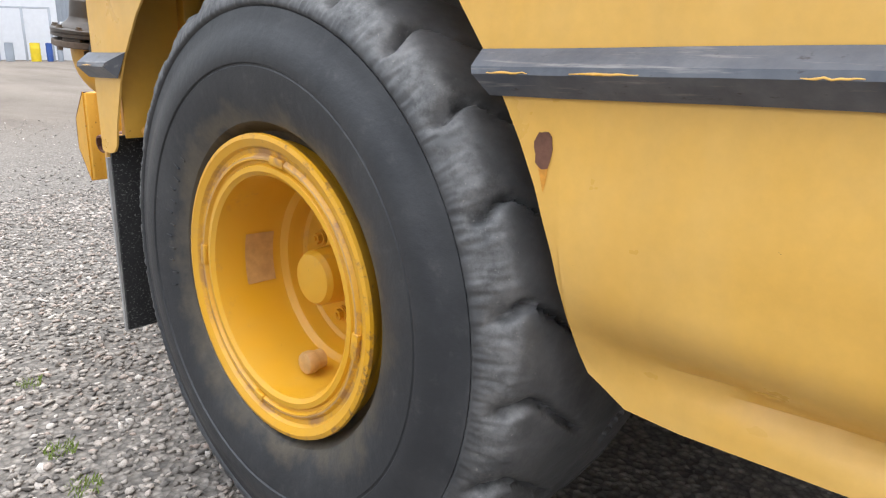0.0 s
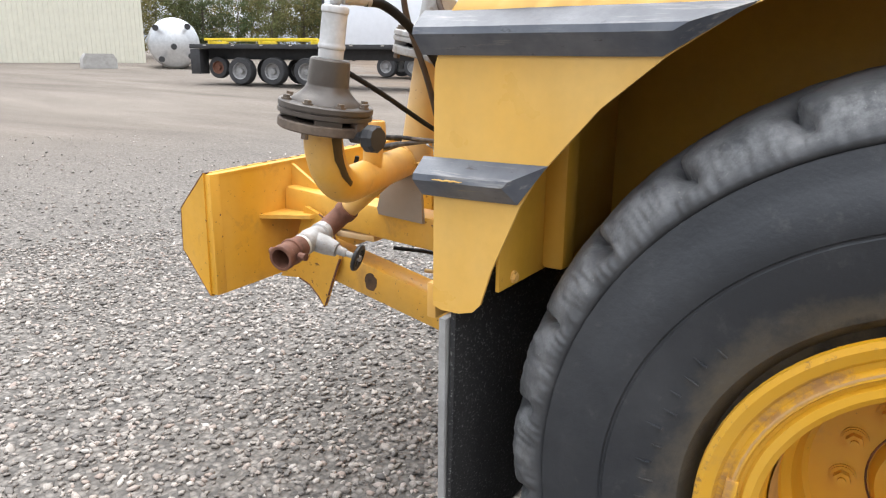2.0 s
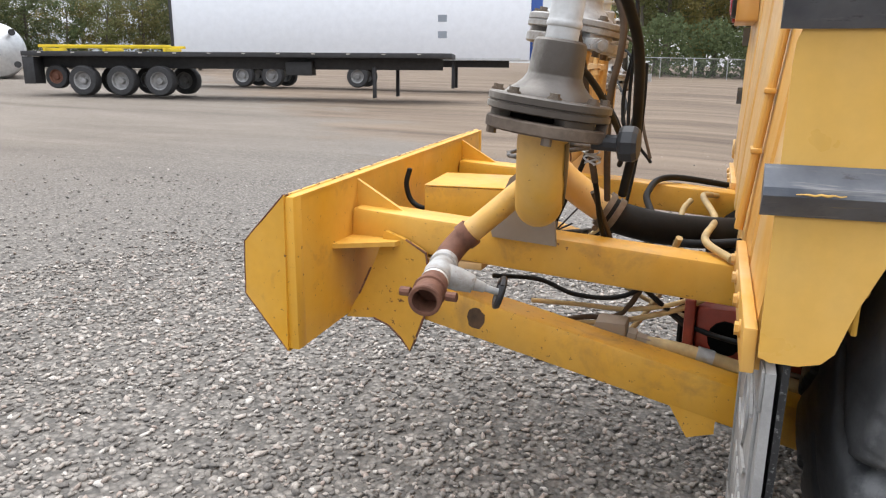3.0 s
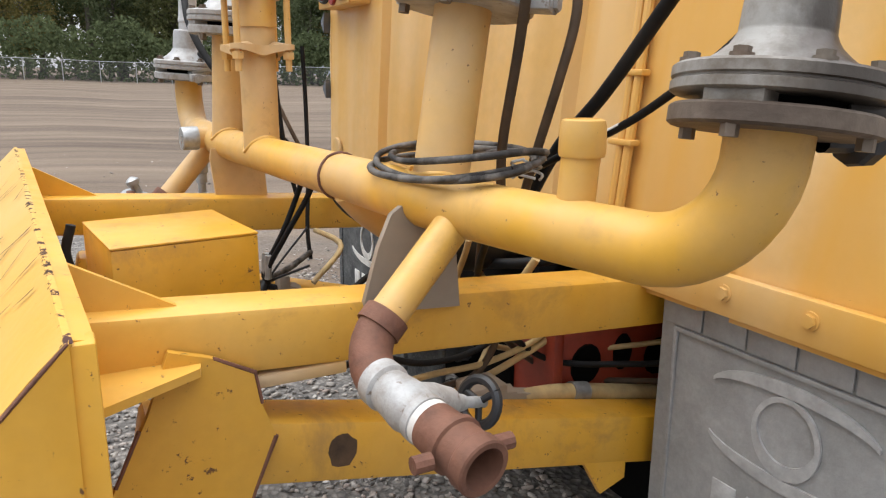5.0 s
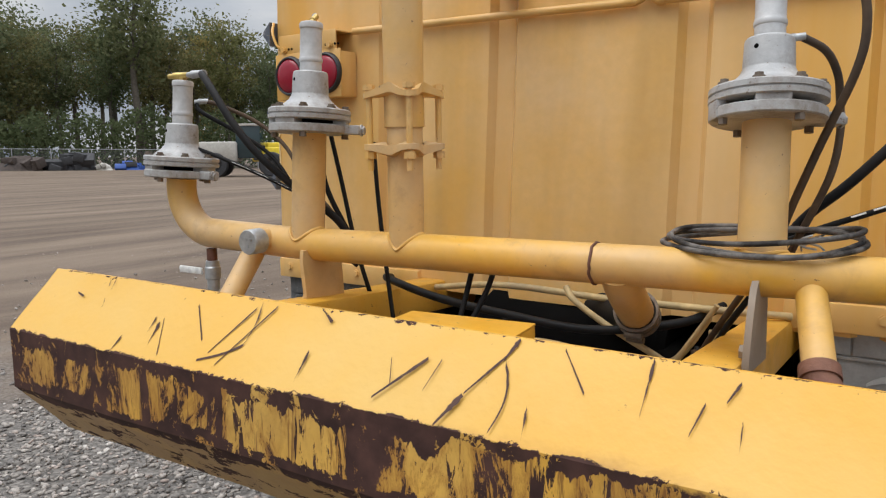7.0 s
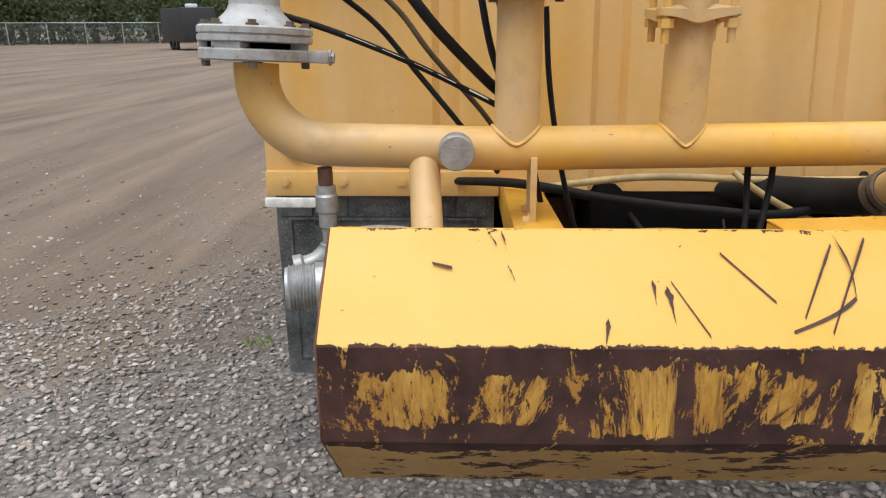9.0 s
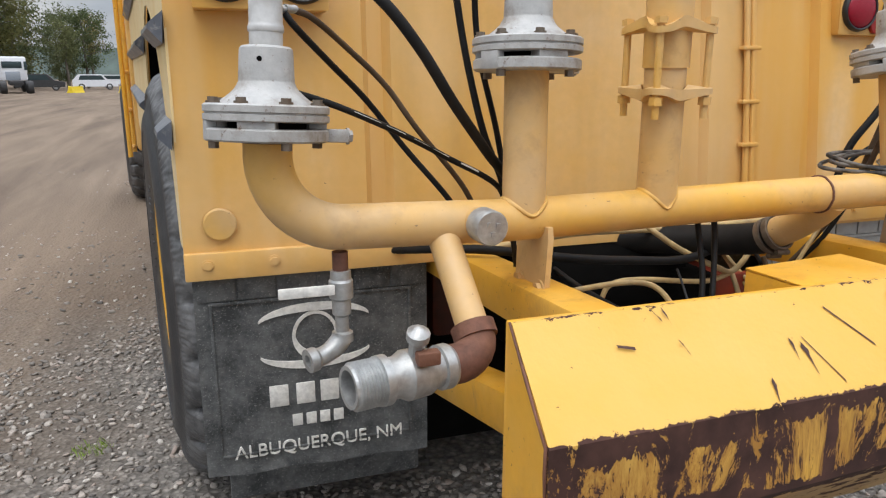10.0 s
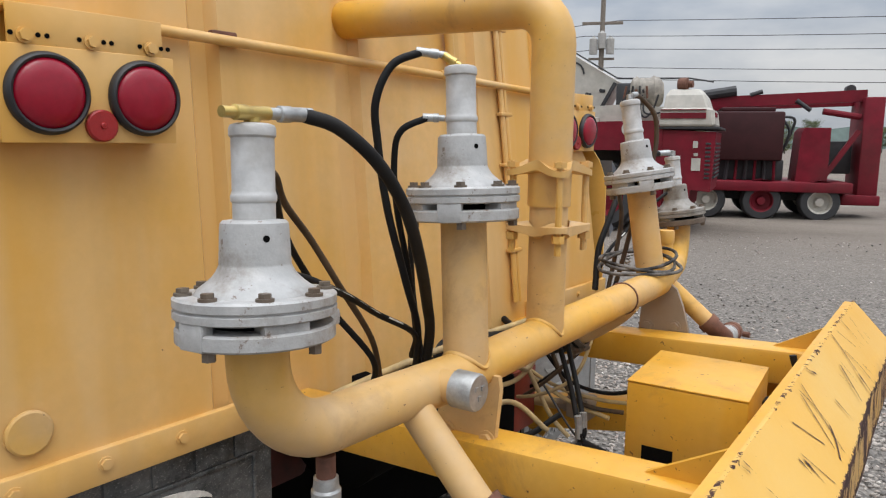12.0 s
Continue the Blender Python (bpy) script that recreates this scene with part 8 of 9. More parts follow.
def crane():
    o = at((-1.42, -1.68), 27.35, 13.8)
    e = standing("mobile_crane", "red and white mobile crane with big black tyres", "crane", o, 26.9 - 90 - 12)
    for x in (0.0, -3.6):
        for y in (0.35, 2.2):
            bm = B()
            turn(bm, [(-0.28, 0.36), (-0.28, 0.53), (-0.18, 0.62), (0.18, 0.62), (0.28, 0.53), (0.28, 0.36)], (x, y, 0.64), (0, 1, 0), 36)
            t = part("wheel", bm, M_TYRE_FAR, e)
            bm = B()
            for k in range(22):
                box(bm, -0.05, 0.05, -0.27, -0.02, 0.60, 0.645, 0.01, Matrix.Translation((x, y, 0.64)) @ Matrix.Rotation(6.283185 * k / 22, 4, "Y"))
                box(bm, -0.05, 0.05, 0.02, 0.27, 0.60, 0.645, 0.01, Matrix.Translation((x, y, 0.64)) @ Matrix.Rotation(6.283185 * (k + 0.5) / 22, 4, "Y"))
            part("tread_lug_ring", bm, M_TYRE_FAR, t)
            bm = B()
            turn(bm, [(-0.26, 0.37), (-0.2, 0.32), (-0.1, 0.26), (-0.1, 0)], (x, y, 0.64), (0, 1, 0), 28)
            part("rim", bm, M_RIGRED, t)
    bm = B()
    box(bm, -4.4, 0.9, 0.7, 1.9, 0.78, 1.52, 0.05)
    part("carrier", bm, M_CHASSIS, e)
    bm = B()
    slab(bm, [(-1.3, 1.50), (0.46, 1.50), (1.0, 1.44), (1.0, 2.04), (-0.1, 2.02), (-1.3, 1.90)], lambda u, v, d: (u, 0.05 + d, v), 2.2)
    part("deck_fender", bm, M_RIGRED, e)
    bm = B()
    slab(bm, [(0.36, 1.52), (0.52, 1.52), (0.84, 0.98), (0.72, 0.96)], lambda u, v, d: (u, 0.04 + d, v), 0.10)
    part("fender_strut", bm, M_RIGRED, e)
    bm = B()
    slab(bm, [(0.70, 1.0), (0.98, 0.50), (1.50, 0.48), (1.52, 0.82), (1.86, 0.79), (1.90, 1.84), (0.48, 1.90), (0.60, 1.45)], lambda u, v, d: (u, 0.08 + d, v), 2.0)
    hood = part("hood", bm, M_RIGRED, e)
    for k in range(9):
        bm = B()
        box(bm, 1.80, 1.905, 0.30, 1.9, 1.02 + 0.075 * k, 1.055 + 0.075 * k, 0.004)
        part("grille_bar", bm, M_CHASSIS, hood)
    for k in range(9):
        bm = B()
        box(bm, 1.74, 1.83, 0.066, 0.082, 1.02 + 0.075 * k, 1.055 + 0.075 * k, 0.004)
        part("grille_bar", bm, M_CHASSIS, hood)
    for x0, z0, w, h in ((1.52, 1.16, 0.15, 0.22), (1.53, 1.56, 0.08, 0.12), (1.55, 1.42, 0.07, 0.05)):
        bm = B()
        box(bm, x0, x0 + w, 0.066, 0.079, z0, z0 + h, 0.0)
        part("notice_plate", bm, M_CREAM, hood)
    # the boarding step in its recess
    bm = B()
    box(bm, 1.20, 1.36, 0.062, 0.079, 0.66, 0.92, 0.0)
    part("step_recess", bm, M_CHASSIS, hood)
    for x in (1.02, 1.15):
        bm = B()
        box(bm, x - 0.02, x + 0.02, 0.02, 0.078, 0.36, 1.22, 0.006)
        part("ladder_rail", bm, M_RIGRED, hood)
    for z in (0.42, 0.64, 0.86, 1.08):
        bm = B()
        box(bm, 1.0, 1.17, 0.0, 0.06, z, z + 0.035, 0.006)
        part("ladder_rung", bm, M_CREAM if z > 1.0 else M_RIGRED, hood)
    bm = B()
    turn(bm, [(0, 0), (0, 0.07), (0.03, 0.07), (0.03, 0)], (1.30, 0.066, 0.79), (0, -1, 0), 18)
    part("head_lamp", bm, M_STEEL, hood)
    bm = B()
    box(bm, -1.72, -1.12, 0.3, 1.4, 1.60, 2.80, 0.05)
    cab = part("cab", bm, M_CREAM, e)
    bm = B()
    box(bm, -1.76, -1.08, 0.25, 1.45, 2.80, 2.88, 0.02)
    part("cab_roof", bm, M_CREAM, cab)
    for x0, x1, z0, z1 in ((-1.65, -1.42, 2.15, 2.68), (-1.34, -1.16, 2.35, 2.68)):
        bm = B()
        box(bm, x0, x1, 0.285, 0.31, z0, z1, 0.01)
        part("cab_window", bm, M_GLASS, cab)
    bm = B()
    slab(bm, [(-3.6, 4.95), (-3.6, 3.6), (-1.25, 2.45), (-0.35, 2.30), (-0.10, 2.86)], lambda u, v, d: (u, 1.5 + d, v), 0.7)
    boom = part("boom", bm, M_CREAM, e, "tapering white boom with dark slots")
    for k in range(3):
        u = -2.9 + 0.95 * k
        bm = B()
        sweep(bm, [(u + 0.22 * math.cos(math.pi * j / 8), 1.49, 4.0 - 0.52 * (u + 2.9) + 0.24 * math.sin(math.pi * j / 8)) for j in range(9)], 0.022, 6)
        part("boom_hoop", bm, M_CHASSIS, boom)
    for u, v in ((-0.66, 2.60), (-0.38, 2.67)):
        bm = B()
        rod(bm, (u - 0.04, 1.485, v + 0.01), (u - 0.04, 1.50, v + 0.01), 0.036, n=12)
        box(bm, u - 0.05, u + 0.05, 1.485, 1.50, v - 0.032, v + 0.032, 0.01)
        part("boom_slot", bm, M_CHASSIS, boom)
    bm = B()
    sweep(bm, [(-0.42, 1.4, 2.25), (-0.12, 1.4, 2.82)], 0.045, 4)
    part("boom_strut", bm, M_CHASSIS, boom)
    bm = B()
    sweep(bm, [(-3.4, 1.45, 4.9), (-0.10, 1.45, 2.92), (0.05, 1.4, 2.90), (1.3, 1.2, 2.86), (1.75, 0.9, 2.76)], 0.016, 6)
    part("boom_cable", bm, M_CHASSIS, boom)
    bm = B()
    box(bm, -0.02, 0.34, 0.95, 1.7, 2.04, 2.78, 0.05)
    part("winch_tower", bm, M_CHASSIS, e)
    bm = B()
    slab(bm, [(-0.72, 2.02), (1.0, 2.02), (1.0, 2.28), (0.3, 2.34), (-0.72, 2.28)], lambda u, v, d: (u, 0.25 + d, v), 0.65)
    part("cream_pipe_tray", bm, M_CREAM, e)
    bm = B()
    box(bm, -0.86, -0.16, 0.12, 0.30, 1.78, 2.10, 0.04)
    tray = part("valve_chest", bm, M_GRIMY, e)
    bm = B()
    box(bm, -0.70, -0.44, 0.10, 0.125, 1.82, 2.04, 0.0)
    part("chest_opening", bm, M_CHASSIS, tray)
    # winch drum and the white engine cowl over the hood
    bm = B()
    turn(bm, [(0, 0), (0, 0.20), (0.03, 0.27), (0.10, 0.31), (0.14, 0.28), (0.34, 0.28), (0.40, 0.32), (0.50, 0.29), (0.58, 0.20), (0.60, 0)], (0.32, 0.6, 2.56), (1, 0.25, 0), 22)
    winch = part("winch_drum", bm, M_GRIMY, e, "grimy cream winch drum")
    for k in range(7):
        bm = B()
        rod(bm, (0.26 + 0.07 * k, 0.24, 2.44 + 0.05 * (k % 3)), (0.30 + 0.06 * k, 0.22, 2.66 - 0.06 * (k % 2)), 0.022, n=6)
        part("pipe_stub", bm, M_CHASSIS if k % 3 else M_RUST, winch)
    for x0, x1, dip in ((0.28, 0.52, 1.96), (0.55, 0.80, 2.10), (0.62, 1.02, 2.16)):
        bm = B()
        sweep(bm, spline([(x0, 0.24, 2.46), (x0 + 0.02, 0.20, 2.2), ((x0 + x1) / 2, 0.19, dip), (x1, 0.2, 2.25), (x1 + 0.08, 0.2, 2.5)], 6), 0.017, 6)
        part("hydraulic_hose", bm, M_CHASSIS, winch)
    rings = []
    bm = B()
    for z, x0, x1, y0, y1 in ((1.935, 0.96, 1.86, 0.02, 1.50), (1.97, 0.94, 1.88, 0.0, 1.52), (2.22, 0.95, 1.84, 0.02, 1.50), (2.26, 0.99, 1.76, 0.08, 1.44), (2.48, 1.02, 1.68, 0.14, 1.38), (2.58, 1.08, 1.60, 0.22, 1.28), (2.60, 1.16, 1.50, 0.32, 1.16)):
        rings.append([bm.verts.new(q) for q in ((x0, y0, z), (x1 - 0.05, y0, z), (x1, y0 + 0.05, z), (x1, y1, z), (x0, y1, z))])
    for r, q in zip(rings, rings[1:]):
        for k in range(5):
            bm.faces.new((r[k], r[(k + 1) % 5], q[(k + 1) % 5], q[k]))
    bm.faces.new(rings[0][::-1]), bm.faces.new(rings[-1])
    cowl = part("engine_cowl", bm, M_CREAM, e, "white stepped engine cowl with red stripes", 20)
    for z0, z1 in ((2.07, 2.17), (2.215, 2.232)):
        bm = B()
        box(bm, 0.955, 1.72, -0.008, 0.03, z0, z1, 0.0)
        part("cowl_stripe", bm, M_RIGRED, cowl)
    for k in range(3):
        bm = B()
        box(bm, 1.84, 1.868, 0.25 + 0.22 * k, 0.40 + 0.22 * k, 2.10, 2.18, 0.0)
        part("lettering_bar", bm, M_RIGRED, cowl)
    bm = B()
    turn(bm, [(0, 0), (0, 0.10), (0.05, 0.12), (0.16, 0.12), (0.18, 0.06), (0.26, 0.06), (0.26, 0)], (1.20, 0.35, 2.68), (1, -0.2, 0), 14)
    part("cowl_motor", bm, M_RUST, cowl)
    bm = B()
    box(bm, 0.90, 1.98, 0.02, 1.9, 1.885, 1.925, 0.01)
    part("cowl_base_plate", bm, M_CHASSIS, e)
    bm = B()
    turn(bm, [(0, 0.0), (0.0, 0.14), (0.012, 0.14), (0.012, 0)], (0.42, 0.045, 1.89), (0, -1, 0), 24)
    emblem = part("round_emblem", bm, M_CREAM, e)
    bm = B()
    box(bm, 0.34, 0.50, 0.026, 0.034, 1.86, 1.92, 0.0)
    part("lettering_bar", bm, M_CHASSIS, emblem)


def utility_pole():
    p = at((-1.51, -1.32), 26.4, 42)
    e = standing("utility_pole", "grey wooden utility pole with transformers", "pole", p, 26.4 - 90)
    bm = B()
    sweep(bm, [(0, 0, 0), (0, 0, 11.5)], [0.17, 0.12], 14)
    part("pole", bm, M_WOOD, e)
    for x, z in ((-0.45, 6.6), (0.45, 6.6), (0.0, 6.9)):
        bm = B()
        turn(bm, [(0, 0), (0, 0.22), (0.8, 0.22), (0.85, 0.15), (0.95, 0.05), (0.95, 0)], (x, -0.2, z), (0, 0, 1), 16)
        part("transformer", bm, M_CONC, e)
    bm = B()
    box(bm, -1.1, 1.1, -0.08, 0.08, 8.2, 8.35, 0.01)
    part("cross_arm", bm, M_WOOD, e)
    bm = B()
    box(bm, -0.7, 0.7, -0.08, 0.08, 6.3, 6.42, 0.01)
    part("cross_arm", bm, M_WOOD, e)
    w = thing("power_lines", "thin dark overhead power lines", "wire")
    for k, (z, dx) in enumerate(((7.6, -0.9), (6.9, 0.0), (5.9, 0.6), (5.3, 0.0), (8.4, 0.9))):
        bm = B()
        a = e.matrix_basis @ Vector((dx, 0, z))
        b = e.matrix_basis @ Vector((dx + 60, -12, z - 0.4))
        sweep(bm, [a.lerp(b, t / 14) - Vector((0, 0, 2.4 * (t / 14) * (1 - t / 14))) for t in range(15)], 0.018, 5)
        part("wire", bm, M_CHASSIS, w)
        bm = B()
        b = e.matrix_basis @ Vector((dx - 40, 20, z + 0.4))
        sweep(bm, [a.lerp(b, t / 10) - Vector((0, 0, 2.0 * (t / 10) * (1 - t / 10))) for t in range(11)], 0.018, 5)
        part("wire", bm, M_CHASSIS, w)


wheel_loader(139.2, 50, 40, M_CREAM)
wheel_loader(135.2, 53, 75, M_YELLOW)
far_trucks()
red_rig()
crane()
utility_pole()

# ---- fence and trees ----
def leaf_material(name, a, b):
    k = Net(name, 0.65)
    geo = k.n.new("ShaderNodeNewGeometry")
    info = k.n.new("ShaderNodeObjectInfo")
    col = k.ramp(geo.outputs["Random Per Island"], (0.0, a), (1.0, b))
    tint = k.ramp(info.outputs["Random"], (0.0, (0.75, 0.8, 0.7)), (0.5, (1.0, 1.0, 1.0)), (1.0, (1.3, 1.12, 0.85)))
    col = k.mix(1.0, col, tint, "MULTIPLY")
    k.b.inputs["Subsurface Weight"].default_value = 0.0
    m = k.done(col, 0.9, spec=0.05)
    thin = k.n.new("ShaderNodeBsdfTranslucent")
    k.put(thin.inputs["Color"], col)
    mx = k.n.new("ShaderNodeMixShader")
    mx.inputs[0].default_value = 0.5
    k.l.new(k.b.outputs[0], mx.inputs[1])
    k.l.new(thin.outputs[0], mx.inputs[2])
    k.l.new(mx.outputs[0], k.n["Material Output"].inputs["Surface"])
    return m


M_LEAF = leaf_material("summer_leaves", (0.088, 0.108, 0.056), (0.180, 0.205, 0.112))
M_LEAF2 = leaf_material("turning_leaves", (0.120, 0.121, 0.055), (0.235, 0.213, 0.098))
M_BARK = plain("tree_bark", (0.10, 0.085, 0.065), 0.9, 0, 0.3, 8, 0.3)


def tree_meshes(seed, h, spread, clumps, leaves, bare):
    """Trunk with limbs as one mesh, the crown of small leaves as another."""
    rng = random.Random(seed)
    bm = B()
    pts = [Vector((0.25 * rng.uniform(-1, 1) * t, 0.25 * rng.uniform(-1, 1) * t, h * 0.92 * t)) for t in (0, 0.25, 0.5, 0.75, 1.0)]
    sweep(bm, spline(pts, 3), [0.022 * h * (1 - 0.9 * k / 12) for k in range(13)], 7)
    heads = []
    for k in range(clumps):
        t = bare + (1 - bare) * (k + 0.5) / clumps
        a = k * 2.4 + rng.uniform(-0.4, 0.4)
        reach = spread * h * (0.35 + 0.65 * math.sin(math.pi * min(1.0, (1.05 - t) / (1.05 - bare) * 0.95 + 0.05))) * rng.uniform(0.55, 1.1)
        root = Vector((0, 0, h * 0.9 * t))
        tip = root + Vector((reach * math.cos(a), reach * math.sin(a), h * rng.uniform(0.02, 0.10)))
        sweep(bm, [root, root.lerp(tip, 0.5) + Vector((0, 0, 0.02 * h)), tip], [0.008 * h * (1.1 - t), 0.005 * h * (1.1 - t), 0.002 * h], 5)
        heads.append((tip, h * rng.uniform(0.06, 0.11)))
        if rng.random() < 0.6:
            heads.append((root.lerp(tip, 0.55), h * rng.uniform(0.04, 0.08)))
    trunk = bpy.data.meshes.new("trunk")
    bm.to_mesh(trunk)
    bm.free()
    trunk.materials.append(M_BARK)
    trunk.shade_smooth()
    verts, faces = [], []
    for c, r in heads:
        for _ in range(leaves):
            d = Vector((rng.gauss(0, 1), rng.gauss(0, 1), rng.gauss(0, 0.75)))
            p = c + d * r * 0.55
            s = h * rng.uniform(0.007, 0.0155)
            u = Vector((rng.gauss(0, 1), rng.gauss(0, 1), rng.gauss(0, 1))).normalized()
            w = u.cross(Vector((rng.gauss(0, 1), rng.gauss(0, 1), rng.gauss(0, 1)))).normalized()
            i = len(verts)
            verts += [p - u * s, p + w * s * 0.6, p + u * s, p - w * s * 0.6]
            faces.append((i, i + 1, i + 2, i + 3))
    crown = bpy.data.meshes.new("crown")
    crown.from_pydata([tuple(v) for v in verts], [], faces)
    return trunk, crown


def wood():
    rng = random.Random(21)
    kinds = [tree_meshes(s, 10.0, sp, cl, lv, br) for s, sp, cl, lv, br in ((1, 0.26, 30, 130, 0.16), (2, 0.22, 32, 125, 0.12), (3, 0.30, 28, 135, 0.22), (4, 0.17, 24, 80, 0.48), (5, 0.25, 26, 125, 0.08))]
    crowns = []
    for t, c in kinds:
        for m in (M_LEAF, M_LEAF2):
            q = c.copy()
            q.materials.append(m)
            crowns.append((t, q))

    def plant(x, y, h, kind, turning=False):
        e = thing("tree", "green leafy tree at the edge of the yard" if not turning else "yellowing leafy tree at the edge of the yard", "tree", "trees round the yard")
        e.matrix_basis = Matrix.Translation((x, y, ground_z(x, y) - 0.2)) @ Matrix.Rotation(rng.uniform(0, 6.283), 4, "Z") @ Matrix.Diagonal((h / 10, h / 10, h / 10, 1))
        t, c = crowns[2 * kind + (1 if turning else 0)]
        for nm, me in (("trunk", t), ("crown", c)):
            o = new(nm, me)
            o.parent = e

    # the long belt from behind the tail round to the left
    for row, d in enumerate((88, 98, 112)):
        az = 97.0 if row else 100.0
        while az < 188:
            x, y = d * math.cos(radians(az)), d * math.sin(radians(az))
            h = rng.uniform(13, 18) + row * 2.0
            if 94 < az < 108:
                h *= 0.52 if az < 101 else 0.75
            if 120 < az < 140:
                h *= 0.9
            plant(x + rng.uniform(-2, 2), y + rng.uniform(-2, 2), h, 3 if 134 < az < 162 and rng.random() < 0.45 else rng.randrange(5), rng.random() < 0.25)
            az += rng.uniform(2.0, 3.4)
    plant(84 * math.cos(radians(147.5)), 84 * math.sin(radians(147.5)), 23.5, 3)
    plant(86 * math.cos(radians(158)), 86 * math.sin(radians(158)), 19, 1)
    # behind the trailers
    for row, d in enumerate((72, 82)):
        az = -141.0
        while az < -124:
            x, y = 2 + d * math.cos(radians(az)), d * math.sin(radians(az))
            plant(x, y, rng.uniform(6.5, 8.5) + row, rng.choice((0, 1, 2, 4)), rng.random() < 0.55)
            az += rng.uniform(1.6, 2.6)
    # far to the right, beyond the rig
    for k in range(14):
        az, d = rng.uniform(0, 30), rng.uniform(150, 190)
        plant(d * math.cos(radians(az)), d * math.sin(radians(az)), rng.uniform(5, 8), rng.choice((0, 2, 4)))


def undergrowth():
    """A thick hedge of brush at the foot of the wood, too dense to count."""
    rng = random.Random(4)
    verts, faces = [], []
    for _ in range(42000):
        az = rng.uniform(108, 187)
        d = rng.uniform(78, 90)
        x, y = d * math.cos(radians(az)), d * math.sin(radians(az))
        top = 5.6 + 2.6 * noise.noise((az * 0.35, 0, 2)) + 1.2 * noise.noise((az * 1.3, 3, 1))
        z = ground_z(x, y) + max(0.3, top) * rng.random() ** 0.8
        s = rng.uniform(0.12, 0.30)
        u = Vector((rng.gauss(0, 1), rng.gauss(0, 1), rng.gauss(0, 1))).normalized()
        w = u.cross(Vector((rng.gauss(0, 1), rng.gauss(0, 1), rng.gauss(0, 1)))).normalized()
        p = Vector((x, y, z))
        i = len(verts)
        verts += [tuple(p - u * s), tuple(p + w * s * 0.6), tuple(p + u * s), tuple(p - w * s * 0.6)]
        faces.append((i, i + 1, i + 2, i + 3))
    me = bpy.data.meshes.new("brush")
    me.from_pydata(verts, [], faces)
    me.materials.append(M_LEAF)
    tagged(new("brush", me), "dense green brush under the trees", "brush", kind="stuff")


def scrap_heap(az, d, w, h, mat, label, seed):
    p = Vector((d * math.cos(radians(az)), d * math.sin(radians(az)), 0))
    e = standing("scrap_heap", label, "scrap heap", Vector((p.x, p.y, ground_z(p.x, p.y))), az - 90, "scrap heaps along the fence")
    rng = random.Random(seed)
    for k in range(9):
        bm = B()
        u, r = rng.uniform(-0.4, 0.4) * w, rng.uniform(0.18, 0.34) * h
        z = rng.uniform(0.05, 0.95) * h * (1 - (2 * u / w) ** 2) * 0.7
        m = Matrix.Translation((u, rng.uniform(-0.5, 0.5), z + 0.1)) @ Matrix.Rotation(rng.uniform(0, 3.1), 4, "Z") @ Matrix.Rotation(rng.uniform(-0.6, 0.6), 4, "X")
        box(bm, -r * rng.uniform(1.2, 2.4), r * rng.uniform(1.2, 2.4), -r, r, -r, r * 0.7, 0.05, m)
        part("scrap_piece", bm, mat if k % 4 else M_CHASSIS, e)
    bm = B()
    prev = None
    for k in range(13):
        u = w * (k / 12 - 0.5)
        t = h * 0.75 * math.cos(math.pi * (k / 12 - 0.5)) ** 0.7 * (1 + 0.3 * noise.noise((u, seed, 0))) if 0 < k < 12 else 0.0
        row = [bm.verts.new((u, q, z)) for q, z in ((-0.8, -0.1), (-0.4, 0.6 * t), (0, t), (0.4, 0.6 * t), (0.8, -0.1))]
        if prev:
            for q in range(4):
                bm.faces.new((prev[q], prev[q + 1], row[q + 1], row[q]))
        prev = row
    part("heap", bm, mat, e)


def scrap():
    scrap_heap(155.6, 73, 3.8, 1.5, plain("weathered_brown_scrap", (0.060, 0.045, 0.037), 0.8, 0, 0.3, 5, 0.1), "heap of rusty brown scrap by the fence", 3)
    scrap_heap(152.2, 73, 3.6, 2.0, M_CHASSIS, "dark heap of scrap steel by the fence", 7)
    scrap_heap(150.2, 73, 1.6, 0.9, M_CREAM, "small heap of pale scrap by the fence", 9)
    scrap_heap(148.4, 73, 2.2, 1.0, M_BLUE, "low heap under a blue tarpaulin", 12)


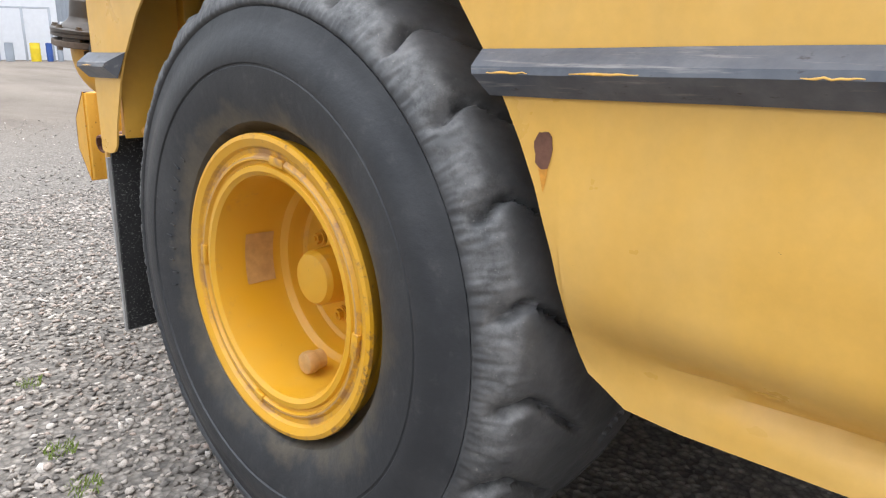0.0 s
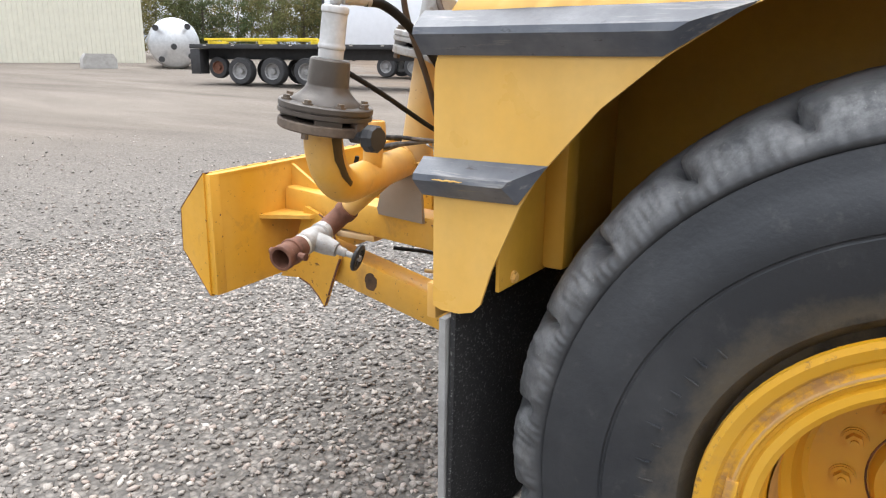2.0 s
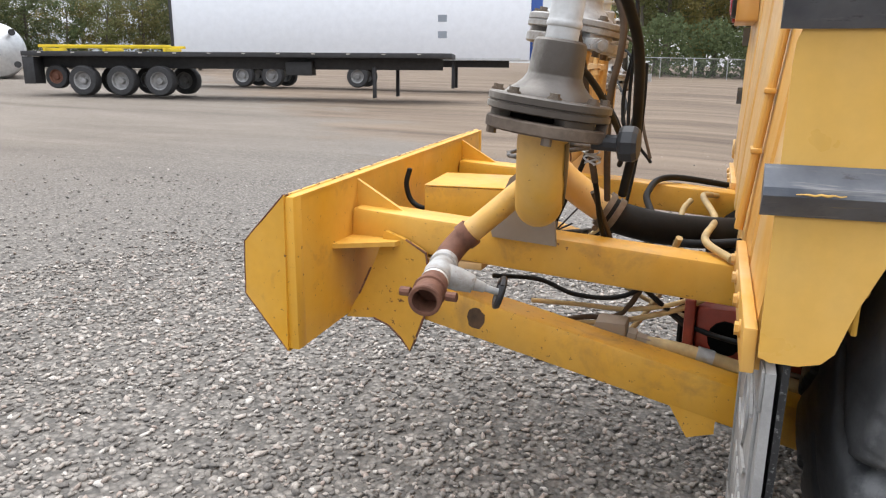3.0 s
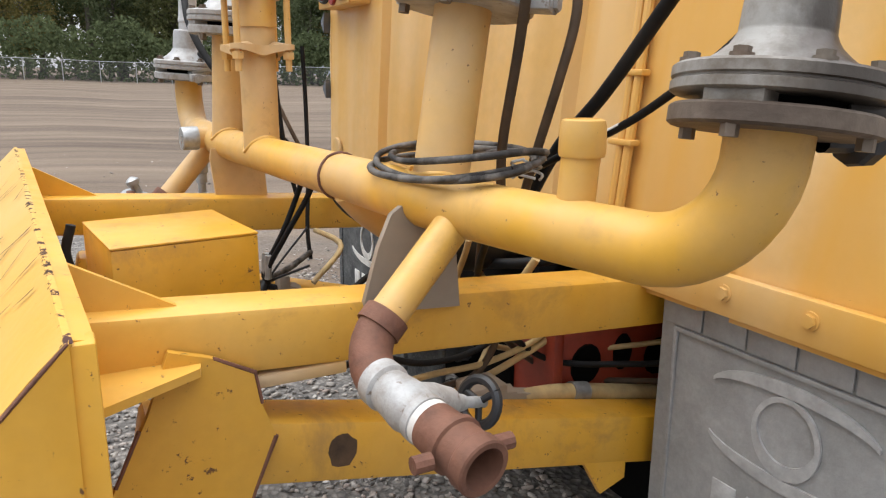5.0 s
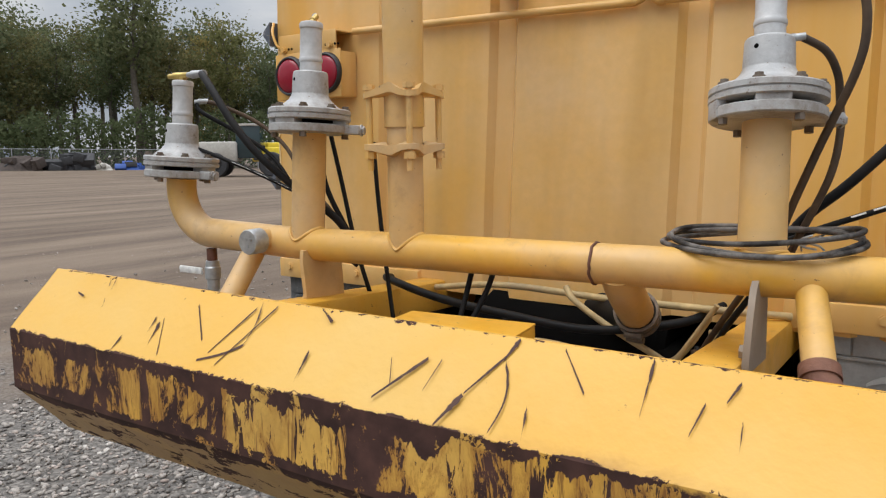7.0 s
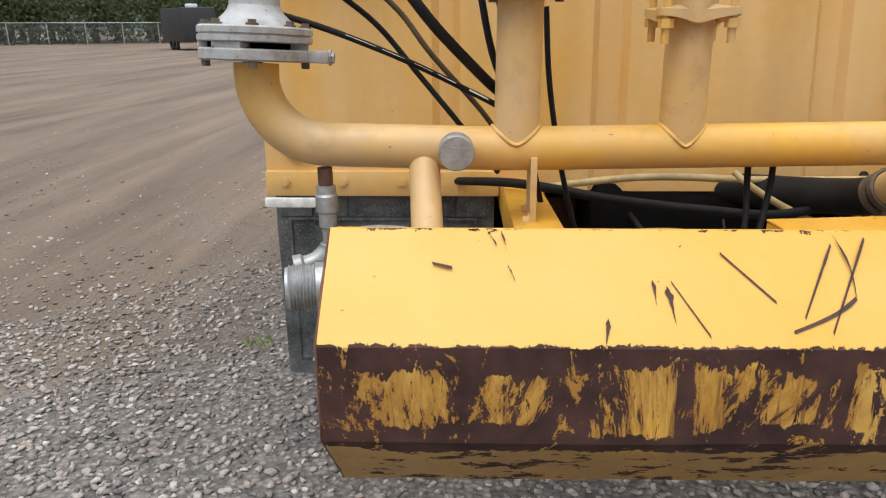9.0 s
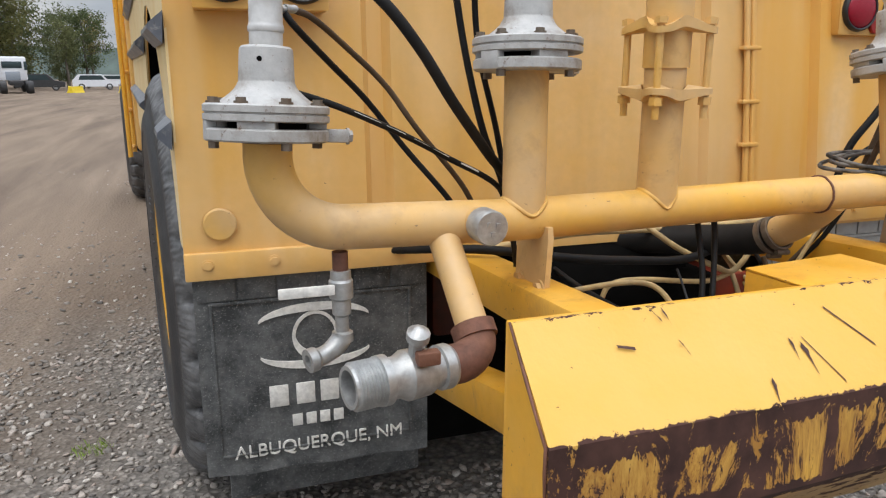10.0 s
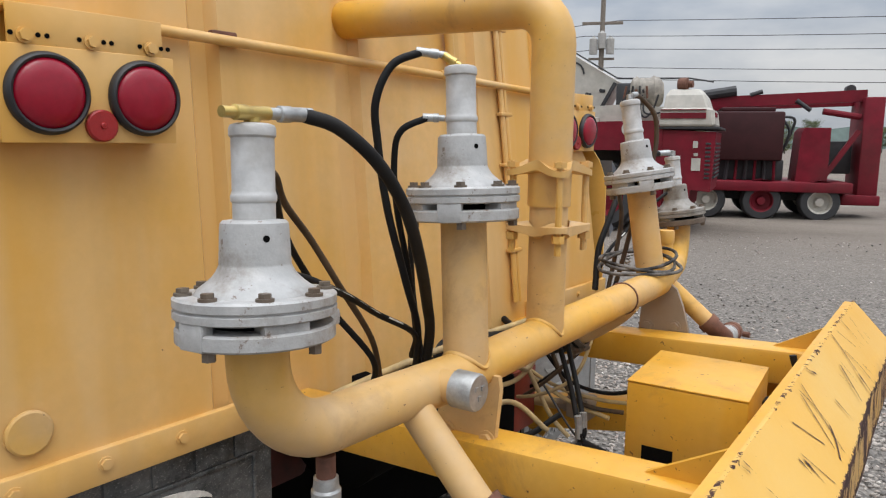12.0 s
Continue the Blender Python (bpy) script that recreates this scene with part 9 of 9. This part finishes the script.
def fence():
    e = thing("chain_link_fence", "grey chain-link fence before the trees", "fence")
    k = Net("fence_wire", 0.6, 0.3)
    col = k.mix(0.0, (0.22, 0.23, 0.23), (0.3, 0.3, 0.3))
    k.done(col)
    mesh = k.n.new("ShaderNodeBsdfTransparent")
    mx = k.n.new("ShaderNodeMixShader")
    mx.inputs[0].default_value = 0.84
    k.l.new(k.b.outputs[0], mx.inputs[1])
    k.l.new(mesh.outputs[0], mx.inputs[2])
    k.l.new(mx.outputs[0], k.n["Material Output"].inputs["Surface"])
    prev = None
    pts = []
    for j in range(34):
        az = 108 + 79 * j / 33
        d = 76
        x, y = d * math.cos(radians(az)), d * math.sin(radians(az))
        pts.append(Vector((x, y, ground_z(x, y))))
    for j, p in enumerate(pts):
        bm = B()
        rod(bm, p, p + Vector((0, 0, 2.0)), 0.045, n=8)
        part("post", bm, M_ZINC, e)
        if j:
            bm = B()
            rod(bm, prev + Vector((0, 0, 1.95)), p + Vector((0, 0, 1.95)), 0.03, n=6)
            part("top_rail", bm, M_ZINC, e)
            bm = B()
            bm.faces.new([bm.verts.new(q) for q in (prev, p, p + Vector((0, 0, 1.9)), prev + Vector((0, 0, 1.9)))])
            part("wire_mesh", bm, k.m, e)
        prev = p


def hills():
    """Low wooded hills on the horizon."""
    verts, faces = [], []
    n = 90
    for k in range(n + 1):
        az = radians(-30 + 165 * k / n)
        d = 360.0
        h = 10 + 6 * noise.noise((k * 0.13, 0, 0)) + 2.5 * noise.noise((k * 0.6, 2, 0))
        x, y = d * math.cos(az), d * math.sin(az)
        verts += [(x, y, -14.0), (x * 1.05, y * 1.05, h), (x * 1.15, y * 1.15, h * 0.8)]
    for k in range(n):
        a, b = 3 * k, 3 * (k + 1)
        faces += [(a, b, b + 1, a + 1), (a + 1, b + 1, b + 2, a + 2)]
    me = bpy.data.meshes.new("hills")
    me.from_pydata(verts, [], faces)
    me.shade_smooth()
    me.materials.append(plain("hazy_hill_woods", (0.07, 0.095, 0.085), 0.9, 0, 0.35, 0.12, 0.2))
    tagged(new("hills_backdrop", me), "low hazy wooded hills on the horizon", "hills", kind="structure")


wood()
undergrowth()
scrap()
fence()
hills()
